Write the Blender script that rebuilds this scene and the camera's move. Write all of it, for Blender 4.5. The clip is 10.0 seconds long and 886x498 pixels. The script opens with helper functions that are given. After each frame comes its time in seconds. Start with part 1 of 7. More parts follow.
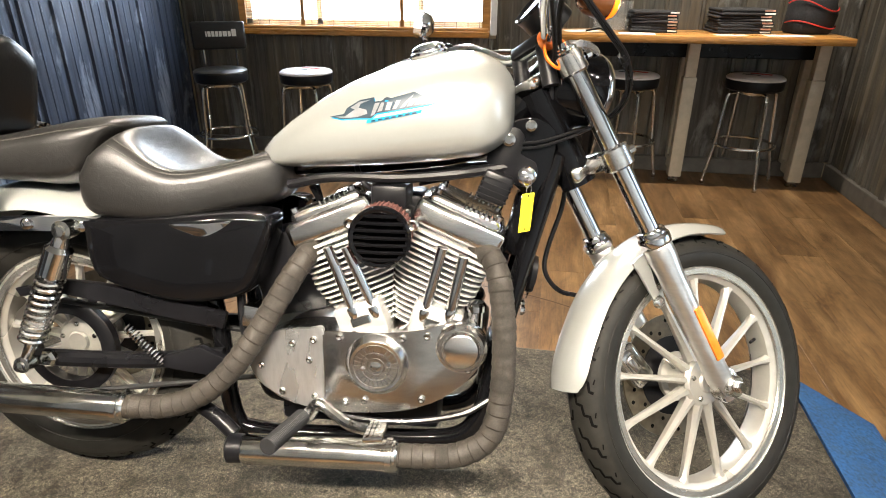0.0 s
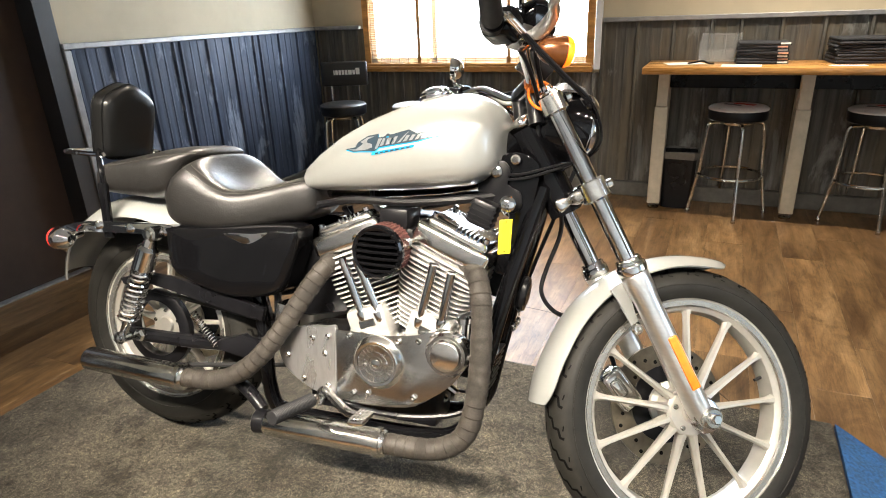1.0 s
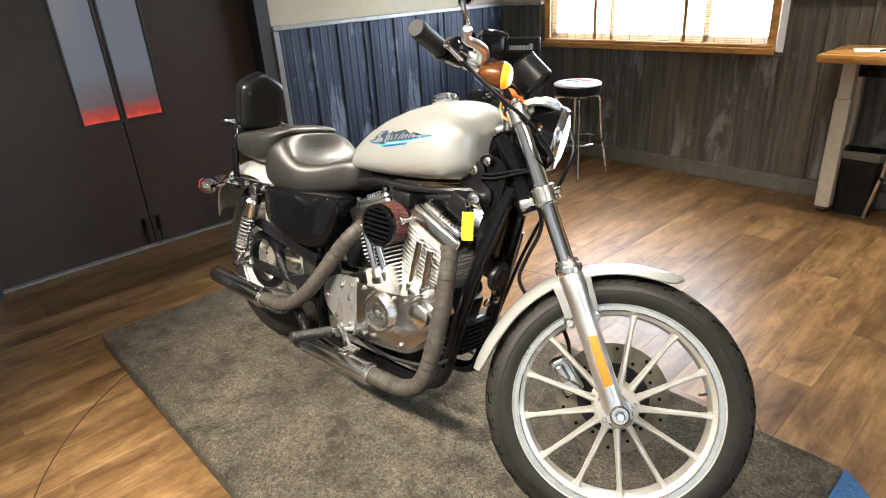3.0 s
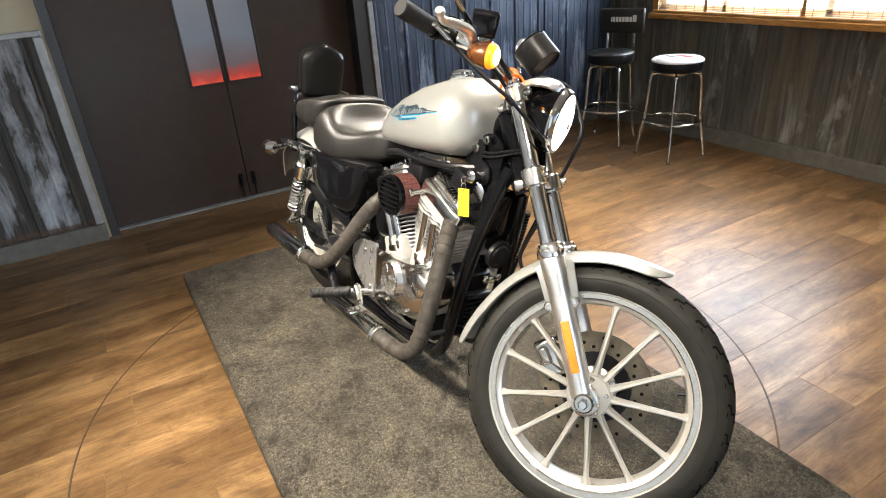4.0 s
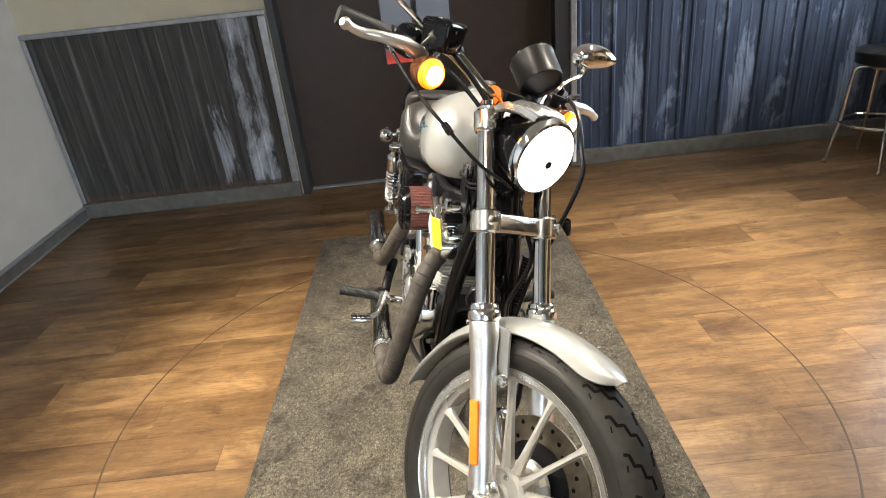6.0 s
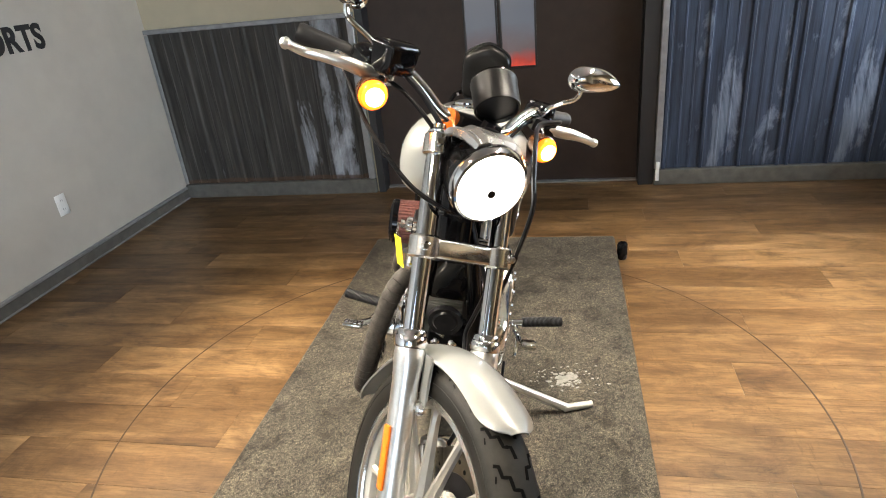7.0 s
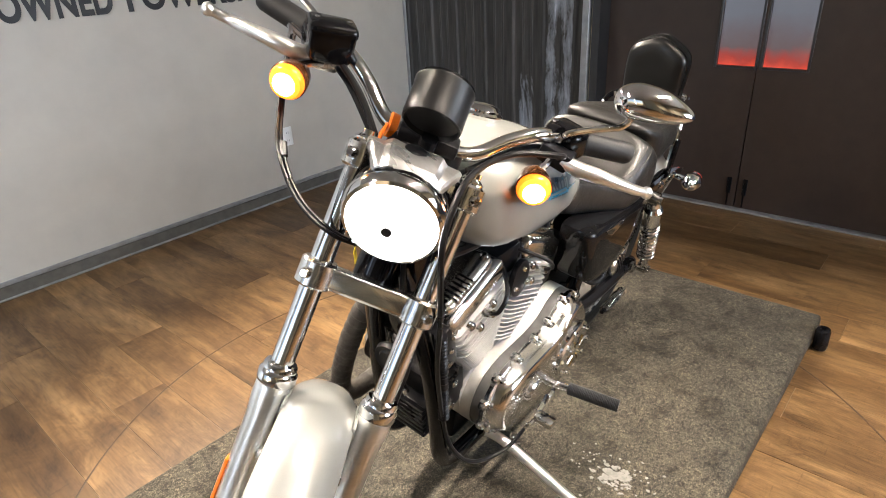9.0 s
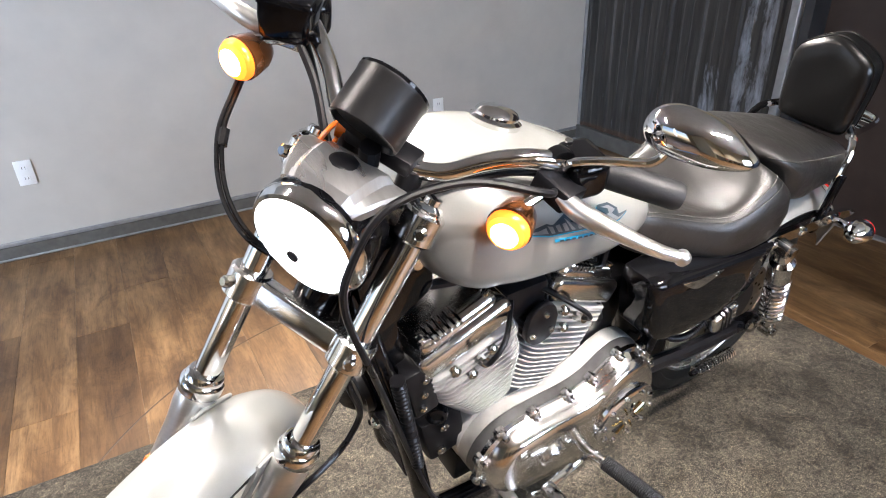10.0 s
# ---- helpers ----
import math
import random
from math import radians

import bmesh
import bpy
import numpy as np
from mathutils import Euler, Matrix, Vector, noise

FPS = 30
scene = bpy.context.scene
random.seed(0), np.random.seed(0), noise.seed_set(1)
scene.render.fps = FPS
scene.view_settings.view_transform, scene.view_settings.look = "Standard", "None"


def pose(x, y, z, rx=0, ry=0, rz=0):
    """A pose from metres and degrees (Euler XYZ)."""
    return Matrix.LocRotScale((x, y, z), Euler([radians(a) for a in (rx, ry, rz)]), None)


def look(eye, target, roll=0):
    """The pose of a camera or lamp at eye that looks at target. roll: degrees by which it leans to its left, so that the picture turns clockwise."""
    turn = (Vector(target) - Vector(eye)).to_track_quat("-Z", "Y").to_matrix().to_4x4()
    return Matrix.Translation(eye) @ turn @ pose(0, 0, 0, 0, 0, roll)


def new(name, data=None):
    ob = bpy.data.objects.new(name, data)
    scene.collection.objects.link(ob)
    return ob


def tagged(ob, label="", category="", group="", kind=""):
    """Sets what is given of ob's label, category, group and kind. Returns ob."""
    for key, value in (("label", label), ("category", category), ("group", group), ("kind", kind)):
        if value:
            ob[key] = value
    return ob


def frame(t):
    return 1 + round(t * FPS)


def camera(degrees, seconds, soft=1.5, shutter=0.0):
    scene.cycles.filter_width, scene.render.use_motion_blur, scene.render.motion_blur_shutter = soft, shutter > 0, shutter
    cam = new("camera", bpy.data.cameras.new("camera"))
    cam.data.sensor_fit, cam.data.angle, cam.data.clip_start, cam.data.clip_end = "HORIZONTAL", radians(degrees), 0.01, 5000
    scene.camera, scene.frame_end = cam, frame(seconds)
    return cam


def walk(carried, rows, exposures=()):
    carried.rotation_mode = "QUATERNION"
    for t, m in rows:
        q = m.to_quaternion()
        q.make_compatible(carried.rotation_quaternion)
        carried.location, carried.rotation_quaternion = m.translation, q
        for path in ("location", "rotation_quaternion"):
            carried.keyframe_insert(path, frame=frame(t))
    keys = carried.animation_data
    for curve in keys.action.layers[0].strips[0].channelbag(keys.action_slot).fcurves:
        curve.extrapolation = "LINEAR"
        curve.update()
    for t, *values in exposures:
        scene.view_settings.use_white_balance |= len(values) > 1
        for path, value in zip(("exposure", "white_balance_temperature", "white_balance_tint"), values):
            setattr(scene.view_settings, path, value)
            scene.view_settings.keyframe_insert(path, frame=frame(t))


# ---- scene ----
cam = camera(72.2, 10.0, soft=1.0)
PATH = [
    (0, (0.329, 0.458, 1.19), (0.015, 2.253, 0.366), 0.1),
    (0.5, (0.467, 0.466, 1.206), (-0.041, 2.239, 0.433), -2.1),
    (1, (0.682, 0.395, 1.23), (-0.089, 2.089, 0.499), -2.3),
    (1.5, (0.847, 0.376, 1.247), (-0.047, 2.023, 0.548), -3.6),
    (2, (1.001, 0.429, 1.285), (0.001, 1.97, 0.494), -2.9),
    (2.5, (1.147, 0.494, 1.333), (0.038, 1.929, 0.489), -1.8),
    (2.7, (1.21, 0.52, 1.343), (-0.019, 1.861, 0.51), -2.3),
    (3.8, (1.551, 0.719, 1.359), (0.024, 1.693, 0.511), -5.3),
    (4, (1.558, 0.795, 1.362), (-0.016, 1.664, 0.485), -4.3),
    (4.5, (1.578, 0.985, 1.377), (-0.059, 1.696, 0.474), -2.6),
    (5, (1.632, 1.2, 1.382), (-0.128, 1.618, 0.528), -5.3),
    (5.2, (1.657, 1.283, 1.386), (-0.126, 1.581, 0.53), -5.3),
    (6.3, (1.526, 1.665, 1.346), (-0.266, 1.578, 0.464), -6.3),
    (6.5, (1.511, 1.725, 1.351), (-0.278, 1.571, 0.471), -6.0),
    (7, (1.511, 1.936, 1.357), (-0.257, 1.54, 0.511), -5.9),
    (7.5, (1.498, 2.119, 1.361), (-0.197, 1.474, 0.519), -6.3),
    (8, (1.344, 2.231, 1.329), (-0.259, 1.387, 0.482), -3.3),
    (8.5, (1.143, 2.31, 1.325), (-0.361, 1.346, 0.426), -3.4),
    (9, (0.975, 2.403, 1.309), (-0.364, 1.194, 0.446), -3.2),
    (9.5, (0.795, 2.485, 1.318), (-0.248, 1.024, 0.436), -2.5),
    (10, (0.573, 2.45, 1.287), (-0.269, 0.884, 0.37), -1.9),
]
walk(cam, [(t, look(eye, target, roll)) for t, eye, target, roll in PATH],
     [(0, 0, 6450, 10), (4.5, 0, 6350, 10), (7.5, 0.04, 6600, 10), (8.5, 0.06, 6700, 10), (9.5, 0.12, 6150, 16), (10, 0.12, 5950, 16)])

# ---- world, daylight and ceiling lights ----
world = bpy.data.worlds.new("world")
scene.world = world
world.use_nodes = True
wn, wl = world.node_tree.nodes, world.node_tree.links
sky = wn.new("ShaderNodeTexSky")
sky.sky_type, sky.sun_disc = "NISHITA", False
sky.sun_elevation, sky.sun_rotation = radians(38), radians(60)
wl.new(sky.outputs[0], wn["Background"].inputs[0])
wn["Background"].inputs[1].default_value = 0.12


def area_lamp(name, m, sx, sy, power, colour, spread=180):
    d = bpy.data.lights.new(name, "AREA")
    d.shape, d.size, d.size_y, d.energy, d.color, d.spread = "RECTANGLE", sx, sy, power, colour, radians(spread)
    ob = new(name, d)
    ob.matrix_world = m
    return ob


WARM = (1.0, 0.885, 0.73)
DAY = (0.66, 0.82, 1.0)
for eye, target, lp, spread in (((0.12, -0.42, 2.66), (0.05, 1.25, 0.55), 50, 58), ((-1.25, -0.25, 2.66), (-0.80, 1.45, 0.75), 9, 34), ((1.75, 1.0, 2.66), (1.0, 1.4, 0.3), 40, 105), ((-0.62, 2.88, 2.66), (-0.50, 2.72, 0.3), 25, 60),
                                ((-0.25, 2.95, 2.66), (-0.10, 1.65, 0.60), 18, 46), ((1.1, 3.85, 2.66), (1.15, 4.15, 0.2), 28, 90)):
    for dx in (-0.42, 0.0, 0.42):
        area_lamp("ceiling_lamp", look(Vector(eye) + Vector((dx, 0, 0)), target), 0.06, 0.06, lp / 3, WARM, spread)
area_lamp("north_daylight", look((-0.95, 4.72, 1.45), (-0.95, 0, 1.1)), 1.6, 1.1, 82, (0.55, 0.76, 1.0))
area_lamp("shop_window_daylight", look((4.5, 1.3, 1.6), (2.4, -0.7, 1.0)), 1.8, 1.9, 92, DAY, 95)

# ---- materials ----


def material(name):
    m = bpy.data.materials.new(name)
    m.use_nodes = True
    return m, m.node_tree.nodes, m.node_tree.links, m.node_tree.nodes["Principled BSDF"]


def mapped(n, l, scale, rnd=False):
    tc = n.new("ShaderNodeTexCoord")
    mp = n.new("ShaderNodeMapping")
    mp.inputs["Scale"].default_value = scale
    if rnd:
        oi = n.new("ShaderNodeObjectInfo")
        mul = n.new("ShaderNodeVectorMath")
        mul.operation = "MULTIPLY"
        mul.inputs[1].default_value = (37.0, 91.0, 13.0)
        l.new(oi.outputs["Random"], mul.inputs[0])
        add = n.new("ShaderNodeVectorMath")
        l.new(tc.outputs["Object"], add.inputs[0])
        l.new(mul.outputs[0], add.inputs[1])
        l.new(add.outputs[0], mp.inputs[0])
    else:
        l.new(tc.outputs["Object"], mp.inputs[0])
    return mp.outputs[0]


def noise_tex(n, l, vec, scale, detail=4.0, rough=0.55, distort=0.0):
    t = n.new("ShaderNodeTexNoise")
    t.inputs["Scale"].default_value = scale
    t.inputs["Detail"].default_value = detail
    t.inputs["Roughness"].default_value = rough
    t.inputs["Distortion"].default_value = distort
    l.new(vec, t.inputs["Vector"])
    return t.outputs["Fac"]


def ramp(n, l, fac, stops):
    r = n.new("ShaderNodeValToRGB")
    els = r.color_ramp.elements
    while len(els) < len(stops):
        els.new(0.5)
    for e, (p, c) in zip(els, stops):
        e.position, e.color = p, (c if len(c) == 4 else (*c, 1))
    l.new(fac, r.inputs[0])
    return r.outputs[0]


def mixed(n, l, a, b, fac, mode="MIX"):
    m = n.new("ShaderNodeMix")
    m.data_type, m.blend_type = "RGBA", mode
    for sock, v in ((m.inputs[6], a), (m.inputs[7], b)):
        if isinstance(v, tuple):
            sock.default_value = (*v, 1) if len(v) == 3 else v
        else:
            l.new(v, sock)
    if isinstance(fac, float):
        m.inputs[0].default_value = fac
    else:
        l.new(fac, m.inputs[0])
    return m.outputs[2]


def bumped(n, l, bs, fac, strength, dist):
    b = n.new("ShaderNodeBump")
    b.inputs["Strength"].default_value, b.inputs["Distance"].default_value = strength, dist
    l.new(fac, b.inputs["Height"])
    l.new(b.outputs[0], bs.inputs["Normal"])


def simple(name, colour, rough=0.5, metal=0.0, var=0.15, scale=30.0, coat=0.0, bump=0.0, bump_scale=200.0, stretch=(1, 1, 1), rvar=0.12, spec=0.5):
    """A surface with a coarse and a fine variation of tone, gloss and relief."""
    m, n, l, bs = material(name)
    v = mapped(n, l, stretch)
    a = noise_tex(n, l, v, scale, 5)
    b = noise_tex(n, l, v, scale * 0.13, 3)
    lo = tuple(c * (1 - var) for c in colour)
    hi = tuple(min(1, c * (1 + var)) for c in colour)
    c1 = ramp(n, l, a, ((0.3, lo), (0.7, hi)))
    c2 = ramp(n, l, b, ((0.3, tuple(1 - var * 0.8 for _ in range(3))), (0.65, (1, 1, 1))))
    l.new(mixed(n, l, c1, c2, 1.0, "MULTIPLY"), bs.inputs["Base Color"])
    r = ramp(n, l, b, ((0.25, (max(0.02, rough - rvar),) * 3), (0.75, (min(1, rough + rvar),) * 3)))
    l.new(r, bs.inputs["Roughness"])
    bs.inputs["Metallic"].default_value = metal
    bs.inputs["Specular IOR Level"].default_value = spec
    if coat:
        bs.inputs["Coat Weight"].default_value, bs.inputs["Coat Roughness"].default_value = coat, 0.04
    if bump:
        bumped(n, l, bs, noise_tex(n, l, v, bump_scale, 3), bump, 0.002)
    return m


def glowing(name, colour, strength, base=(0.8, 0.8, 0.8)):
    m, n, l, bs = material(name)
    bs.inputs["Base Color"].default_value = (*base, 1)
    bs.inputs["Roughness"].default_value = 0.2
    bs.inputs["Emission Color"].default_value = (*colour, 1)
    bs.inputs["Emission Strength"].default_value = strength
    return m


def wood_floor():
    """Printed vinyl plank: long grain, cloudy dark stains, saw marks across, a tone for each plank."""
    m, n, l, bs = material("vinyl_plank")
    g = noise_tex(n, l, mapped(n, l, (4.2, 0.55, 1), True), 3.4, 8, 0.60, 0.6)
    fine = noise_tex(n, l, mapped(n, l, (44, 2.6, 1), True), 4.0, 6, 0.7)
    k = noise_tex(n, l, mapped(n, l, (2.7, 1.15, 1), True), 3.4, 11, 0.76, 0.6)
    saw = noise_tex(n, l, mapped(n, l, (5, 30, 1), True), 2.6, 5, 0.7)
    col = ramp(n, l, g, ((0.30, (0.088, 0.049, 0.020)), (0.50, (0.158, 0.096, 0.044)), (0.70, (0.235, 0.154, 0.078))))
    knots = ramp(n, l, k, ((0.33, (0.26, 0.215, 0.17)), (0.43, (0.66, 0.61, 0.55)), (0.53, (1.0, 0.98, 0.94)), (0.68, (1.42, 1.38, 1.30))))
    lines = ramp(n, l, fine, ((0.34, (0.62, 0.58, 0.53)), (0.50, (1.0, 1.0, 1.0)), (0.70, (1.20, 1.18, 1.14))))
    marks = ramp(n, l, saw, ((0.30, (0.58, 0.54, 0.49)), (0.40, (1.0, 1.0, 1.0))))
    oi = n.new("ShaderNodeObjectInfo")
    tone = ramp(n, l, oi.outputs["Random"], ((0.0, (0.64, 0.60, 0.56)), (0.35, (0.84, 0.81, 0.78)), (0.65, (0.94, 0.92, 0.90)), (1.0, (1.13, 1.10, 1.06))))
    c = mixed(n, l, mixed(n, l, col, knots, 0.9, "MULTIPLY"), tone, 1.0, "MULTIPLY")
    c = mixed(n, l, mixed(n, l, c, lines, 0.85, "MULTIPLY"), marks, 0.75, "MULTIPLY")
    l.new(c, bs.inputs["Base Color"])
    l.new(ramp(n, l, g, ((0.2, (0.42,) * 3), (0.8, (0.30,) * 3))), bs.inputs["Roughness"])
    bs.inputs["Specular IOR Level"].default_value = 0.42
    bumped(n, l, bs, fine, 0.14, 0.0015)
    return m


def carpet():
    m, n, l, bs = material("worn_carpet")
    v = mapped(n, l, (1, 1, 1))
    fine = noise_tex(n, l, v, 420, 2, 0.8)
    mid = noise_tex(n, l, v, 105, 4, 0.75)
    big = noise_tex(n, l, v, 3.2, 6, 0.62, 0.4)
    c1 = ramp(n, l, fine, ((0.35, (0.012, 0.0106, 0.0085)), (0.50, (0.040, 0.0358, 0.0288)), (0.67, (0.112, 0.102, 0.083))))
    c2 = ramp(n, l, mid, ((0.37, (0.40, 0.39, 0.38)), (0.52, (0.95, 0.94, 0.92)), (0.67, (1.55, 1.50, 1.42))))
    c3 = ramp(n, l, big, ((0.34, (0.58, 0.55, 0.49)), (0.50, (0.95, 0.95, 0.94)), (0.68, (1.30, 1.27, 1.20))))
    stain = noise_tex(n, l, v, 11, 6, 0.72, 0.5)
    c3 = mixed(n, l, c3, ramp(n, l, stain, ((0.38, (0.48, 0.45, 0.40)), (0.48, (0.95, 0.94, 0.91)), (0.66, (1.28, 1.25, 1.2)))), 1.0, "MULTIPLY")
    spots = noise_tex(n, l, v, 42, 3, 0.6)
    c3 = mixed(n, l, c3, ramp(n, l, spots, ((0.30, (0.45, 0.42, 0.38)), (0.38, (1, 1, 1)), (0.72, (1, 1, 1)), (0.80, (1.5, 1.46, 1.38)))), 1.0, "MULTIPLY")
    l.new(mixed(n, l, mixed(n, l, c1, c2, 1.0, "MULTIPLY"), c3, 1.0, "MULTIPLY"), bs.inputs["Base Color"])
    bs.inputs["Roughness"].default_value = 0.88
    bs.inputs["Specular IOR Level"].default_value = 0.3
    bumped(n, l, bs, mid, 0.6, 0.003)
    return m


def window(n, l, sock, lo, hi, soft):
    """1 between lo and hi, falling off over soft."""
    out = []
    for a, b in ((lo - soft, lo), (hi + soft, hi)):
        r = n.new("ShaderNodeMapRange")
        r.inputs[1].default_value, r.inputs[2].default_value = a, b
        l.new(sock, r.inputs[0])
        out.append(r.outputs[0])
    mu = n.new("ShaderNodeMath")
    mu.operation = "MULTIPLY"
    l.new(out[0], mu.inputs[0])
    l.new(out[1], mu.inputs[1])
    return mu.outputs[0]


def old_steel(name, base, light, patch=0.62, bands=(), brown=0.0, rust=False):
    """Weathered ribbed sheet: long vertical streaks, pale oxide patches, small rust marks."""
    m, n, l, bs = material(name)
    v = mapped(n, l, (1, 1, 0.06))
    st = noise_tex(n, l, v, 34, 6, 0.65)
    v2 = mapped(n, l, (1, 1, 0.35))
    pa = noise_tex(n, l, v2, 5.5, 7, 0.68, 0.5)
    v3 = mapped(n, l, (1, 1, 0.6))
    ru = noise_tex(n, l, v3, 4.2, 6, 0.6)
    sep = n.new("ShaderNodeSeparateXYZ")
    l.new(mapped(n, l, (1, 1, 1)), sep.inputs[0])
    # washed-out runs of oxide in some of the flats between the ribs
    run = noise_tex(n, l, mapped(n, l, (1, 1, 0.16)), 17, 8, 0.72, 0.35)
    for x0, x1, z0, z1, gain in bands:
        ad = n.new("ShaderNodeMath")
        ad.operation = "MULTIPLY"
        l.new(window(n, l, sep.outputs[0], x0, x1, 0.035), ad.inputs[0])
        l.new(window(n, l, sep.outputs[2], z0, z1, 0.16), ad.inputs[1])
        am = n.new("ShaderNodeMath")
        am.operation = "MULTIPLY"
        l.new(run, am.inputs[0])
        l.new(ad.outputs[0], am.inputs[1])
        a2 = n.new("ShaderNodeMath")
        a2.operation = "MULTIPLY_ADD"
        a2.inputs[1].default_value = gain
        l.new(am.outputs[0], a2.inputs[0])
        l.new(pa, a2.inputs[2])
        pa = a2.outputs[0]
    dark = tuple(c * 0.45 for c in base)
    c = ramp(n, l, st, ((0.30, dark), (0.52, base), (0.78, tuple(c * 1.9 for c in base))))
    f = ramp(n, l, pa, ((patch, (0, 0, 0)), (patch + 0.05, (0.30,) * 3), (patch + 0.20, (0.85,) * 3)))
    c = mixed(n, l, c, light, f)
    if brown:
        bw = noise_tex(n, l, mapped(n, l, (1, 1, 0.12)), 9, 4, 0.6)
        c = mixed(n, l, c, (0.15, 0.125, 0.085), ramp(n, l, bw, ((0.46, (0, 0, 0)), (0.66, (brown,) * 3))))
    f2 = ramp(n, l, ru, ((0.72, (0, 0, 0)), (0.80, (0.6,) * 3)))
    c = mixed(n, l, c, (0.13, 0.055, 0.025), f2)
    if rust:
        edge = n.new("ShaderNodeMath")
        edge.operation = "MULTIPLY_ADD"
        edge.inputs[1].default_value = -0.045
        l.new(ru, edge.inputs[0])
        l.new(sep.outputs[2], edge.inputs[2])
        c = mixed(n, l, c, (0.085, 0.048, 0.028), ramp(n, l, edge.outputs[0], ((0.0, (0.75,) * 3), (0.010, (0, 0, 0)))))
    l.new(c, bs.inputs["Base Color"])
    bs.inputs["Metallic"].default_value = 0.15
    bs.inputs["Specular IOR Level"].default_value = 0.35
    l.new(ramp(n, l, pa, ((0.4, (0.48,) * 3), (0.7, (0.75,) * 3))), bs.inputs["Roughness"])
    bumped(n, l, bs, st, 0.12, 0.003)
    return m


def wrap_cloth():
    """Exhaust wrap: fine woven bands."""
    m, n, l, bs = material("exhaust_wrap")
    v = mapped(n, l, (1, 1, 1))
    fine = noise_tex(n, l, v, 420, 3, 0.7)
    mid = noise_tex(n, l, v, 26, 4)
    c = ramp(n, l, fine, ((0.3, (0.006, 0.0048, 0.0036)), (0.7, (0.029, 0.0232, 0.0175))))
    c2 = ramp(n, l, mid, ((0.3, (0.65, 0.62, 0.58)), (0.7, (1.25, 1.2, 1.1))))
    l.new(mixed(n, l, c, c2, 1.0, "MULTIPLY"), bs.inputs["Base Color"])
    l.new(ramp(n, l, mid, ((0.4, (0.85,) * 3), (0.7, (0.5,) * 3))), bs.inputs["Roughness"])
    bumped(n, l, bs, fine, 0.5, 0.002)
    return m


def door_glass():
    """Vision glass; its dim grey reflection and low red glow are painted as emission."""
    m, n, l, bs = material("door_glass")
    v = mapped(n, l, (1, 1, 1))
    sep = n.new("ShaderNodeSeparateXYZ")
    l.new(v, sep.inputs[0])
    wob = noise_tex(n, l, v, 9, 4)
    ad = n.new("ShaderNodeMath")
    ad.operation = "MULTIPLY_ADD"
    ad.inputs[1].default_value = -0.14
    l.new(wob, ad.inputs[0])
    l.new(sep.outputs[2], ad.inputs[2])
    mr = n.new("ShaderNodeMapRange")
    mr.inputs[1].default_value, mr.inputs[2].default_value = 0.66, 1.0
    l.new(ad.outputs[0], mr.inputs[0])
    # reflection and glow coloured by height, given off by the pane itself
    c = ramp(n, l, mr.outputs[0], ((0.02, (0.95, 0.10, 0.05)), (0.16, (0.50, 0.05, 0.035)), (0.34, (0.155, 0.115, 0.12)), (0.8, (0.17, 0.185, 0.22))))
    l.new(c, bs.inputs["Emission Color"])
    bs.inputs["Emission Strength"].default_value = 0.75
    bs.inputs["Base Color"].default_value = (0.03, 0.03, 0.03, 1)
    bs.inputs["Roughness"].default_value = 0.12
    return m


M_FLOOR = wood_floor()
M_CARPET = carpet()
M_BLUE = simple("blue_carpet", (0.010, 0.060, 0.165), 0.8, 0, 0.45, 120, bump=0.6, bump_scale=260)
# blue of the window's daylight is put into this copy's base colour
M_STEEL_W = old_steel("ribbed_steel_daylit", (0.040, 0.054, 0.086), (0.30, 0.35, 0.44), 0.575, ((0.18, 0.24, 0.55, 0.85, 0.20), (0.32, 0.40, 0.30, 0.62, 0.26)))
M_STEEL_SW = old_steel("ribbed_steel_streaked", (0.047, 0.042, 0.037), (0.44, 0.46, 0.50), 0.66, ((0.470, 0.520, 0.05, 1.1, 0.50), (0.56, 0.625, 0.02, 1.05, 0.36), (0.30, 0.37, 0.20, 0.50, 0.34)), 0.0, True)
M_STEEL_SWD = old_steel("ribbed_steel_dark", (0.047, 0.042, 0.037), (0.34, 0.36, 0.40), 0.70, ((0.10, 0.20, 0.10, 0.35, 0.2),), 0.0, True)
M_STEEL_N = old_steel("ribbed_steel_grey", (0.088, 0.083, 0.073), (0.36, 0.36, 0.35), 0.565, (), 0.7)
M_CREAM = simple("cream_wall_paint", (0.44, 0.38, 0.27), 0.75, 0, 0.05, 6, bump=0.12, bump_scale=150)
M_GREYWALL = simple("grey_wall_paint", (0.49, 0.45, 0.39), 0.72, 0, 0.05, 6, bump=0.12, bump_scale=150)
M_CEIL = simple("ceiling_paint", (0.36, 0.34, 0.31), 0.85, 0, 0.05, 6)
M_TRIM = simple("galvanised_trim", (0.30, 0.30, 0.30), 0.45, 0.4, 0.18, 20, bump=0.1)
M_BASE = simple("grey_base_trim", (0.120, 0.112, 0.098), 0.5, 0.1, 0.22, 18, bump=0.1)
M_DOOR = simple("dark_brown_door_paint", (0.040, 0.0255, 0.0195), 0.50, 0, 0.12, 12, bump=0.06, spec=0.35)
M_DOORFRAME = simple("dark_door_frame_paint", (0.022, 0.021, 0.022), 0.42, 0, 0.12, 12)
M_GLASSGLOW = door_glass()
M_LETTER = simple("black_vinyl_letter", (0.012, 0.012, 0.013), 0.5, 0, 0.1, 40)
M_PLASTIC_W = simple("white_plastic", (0.80, 0.79, 0.76), 0.35, 0, 0.04, 20)
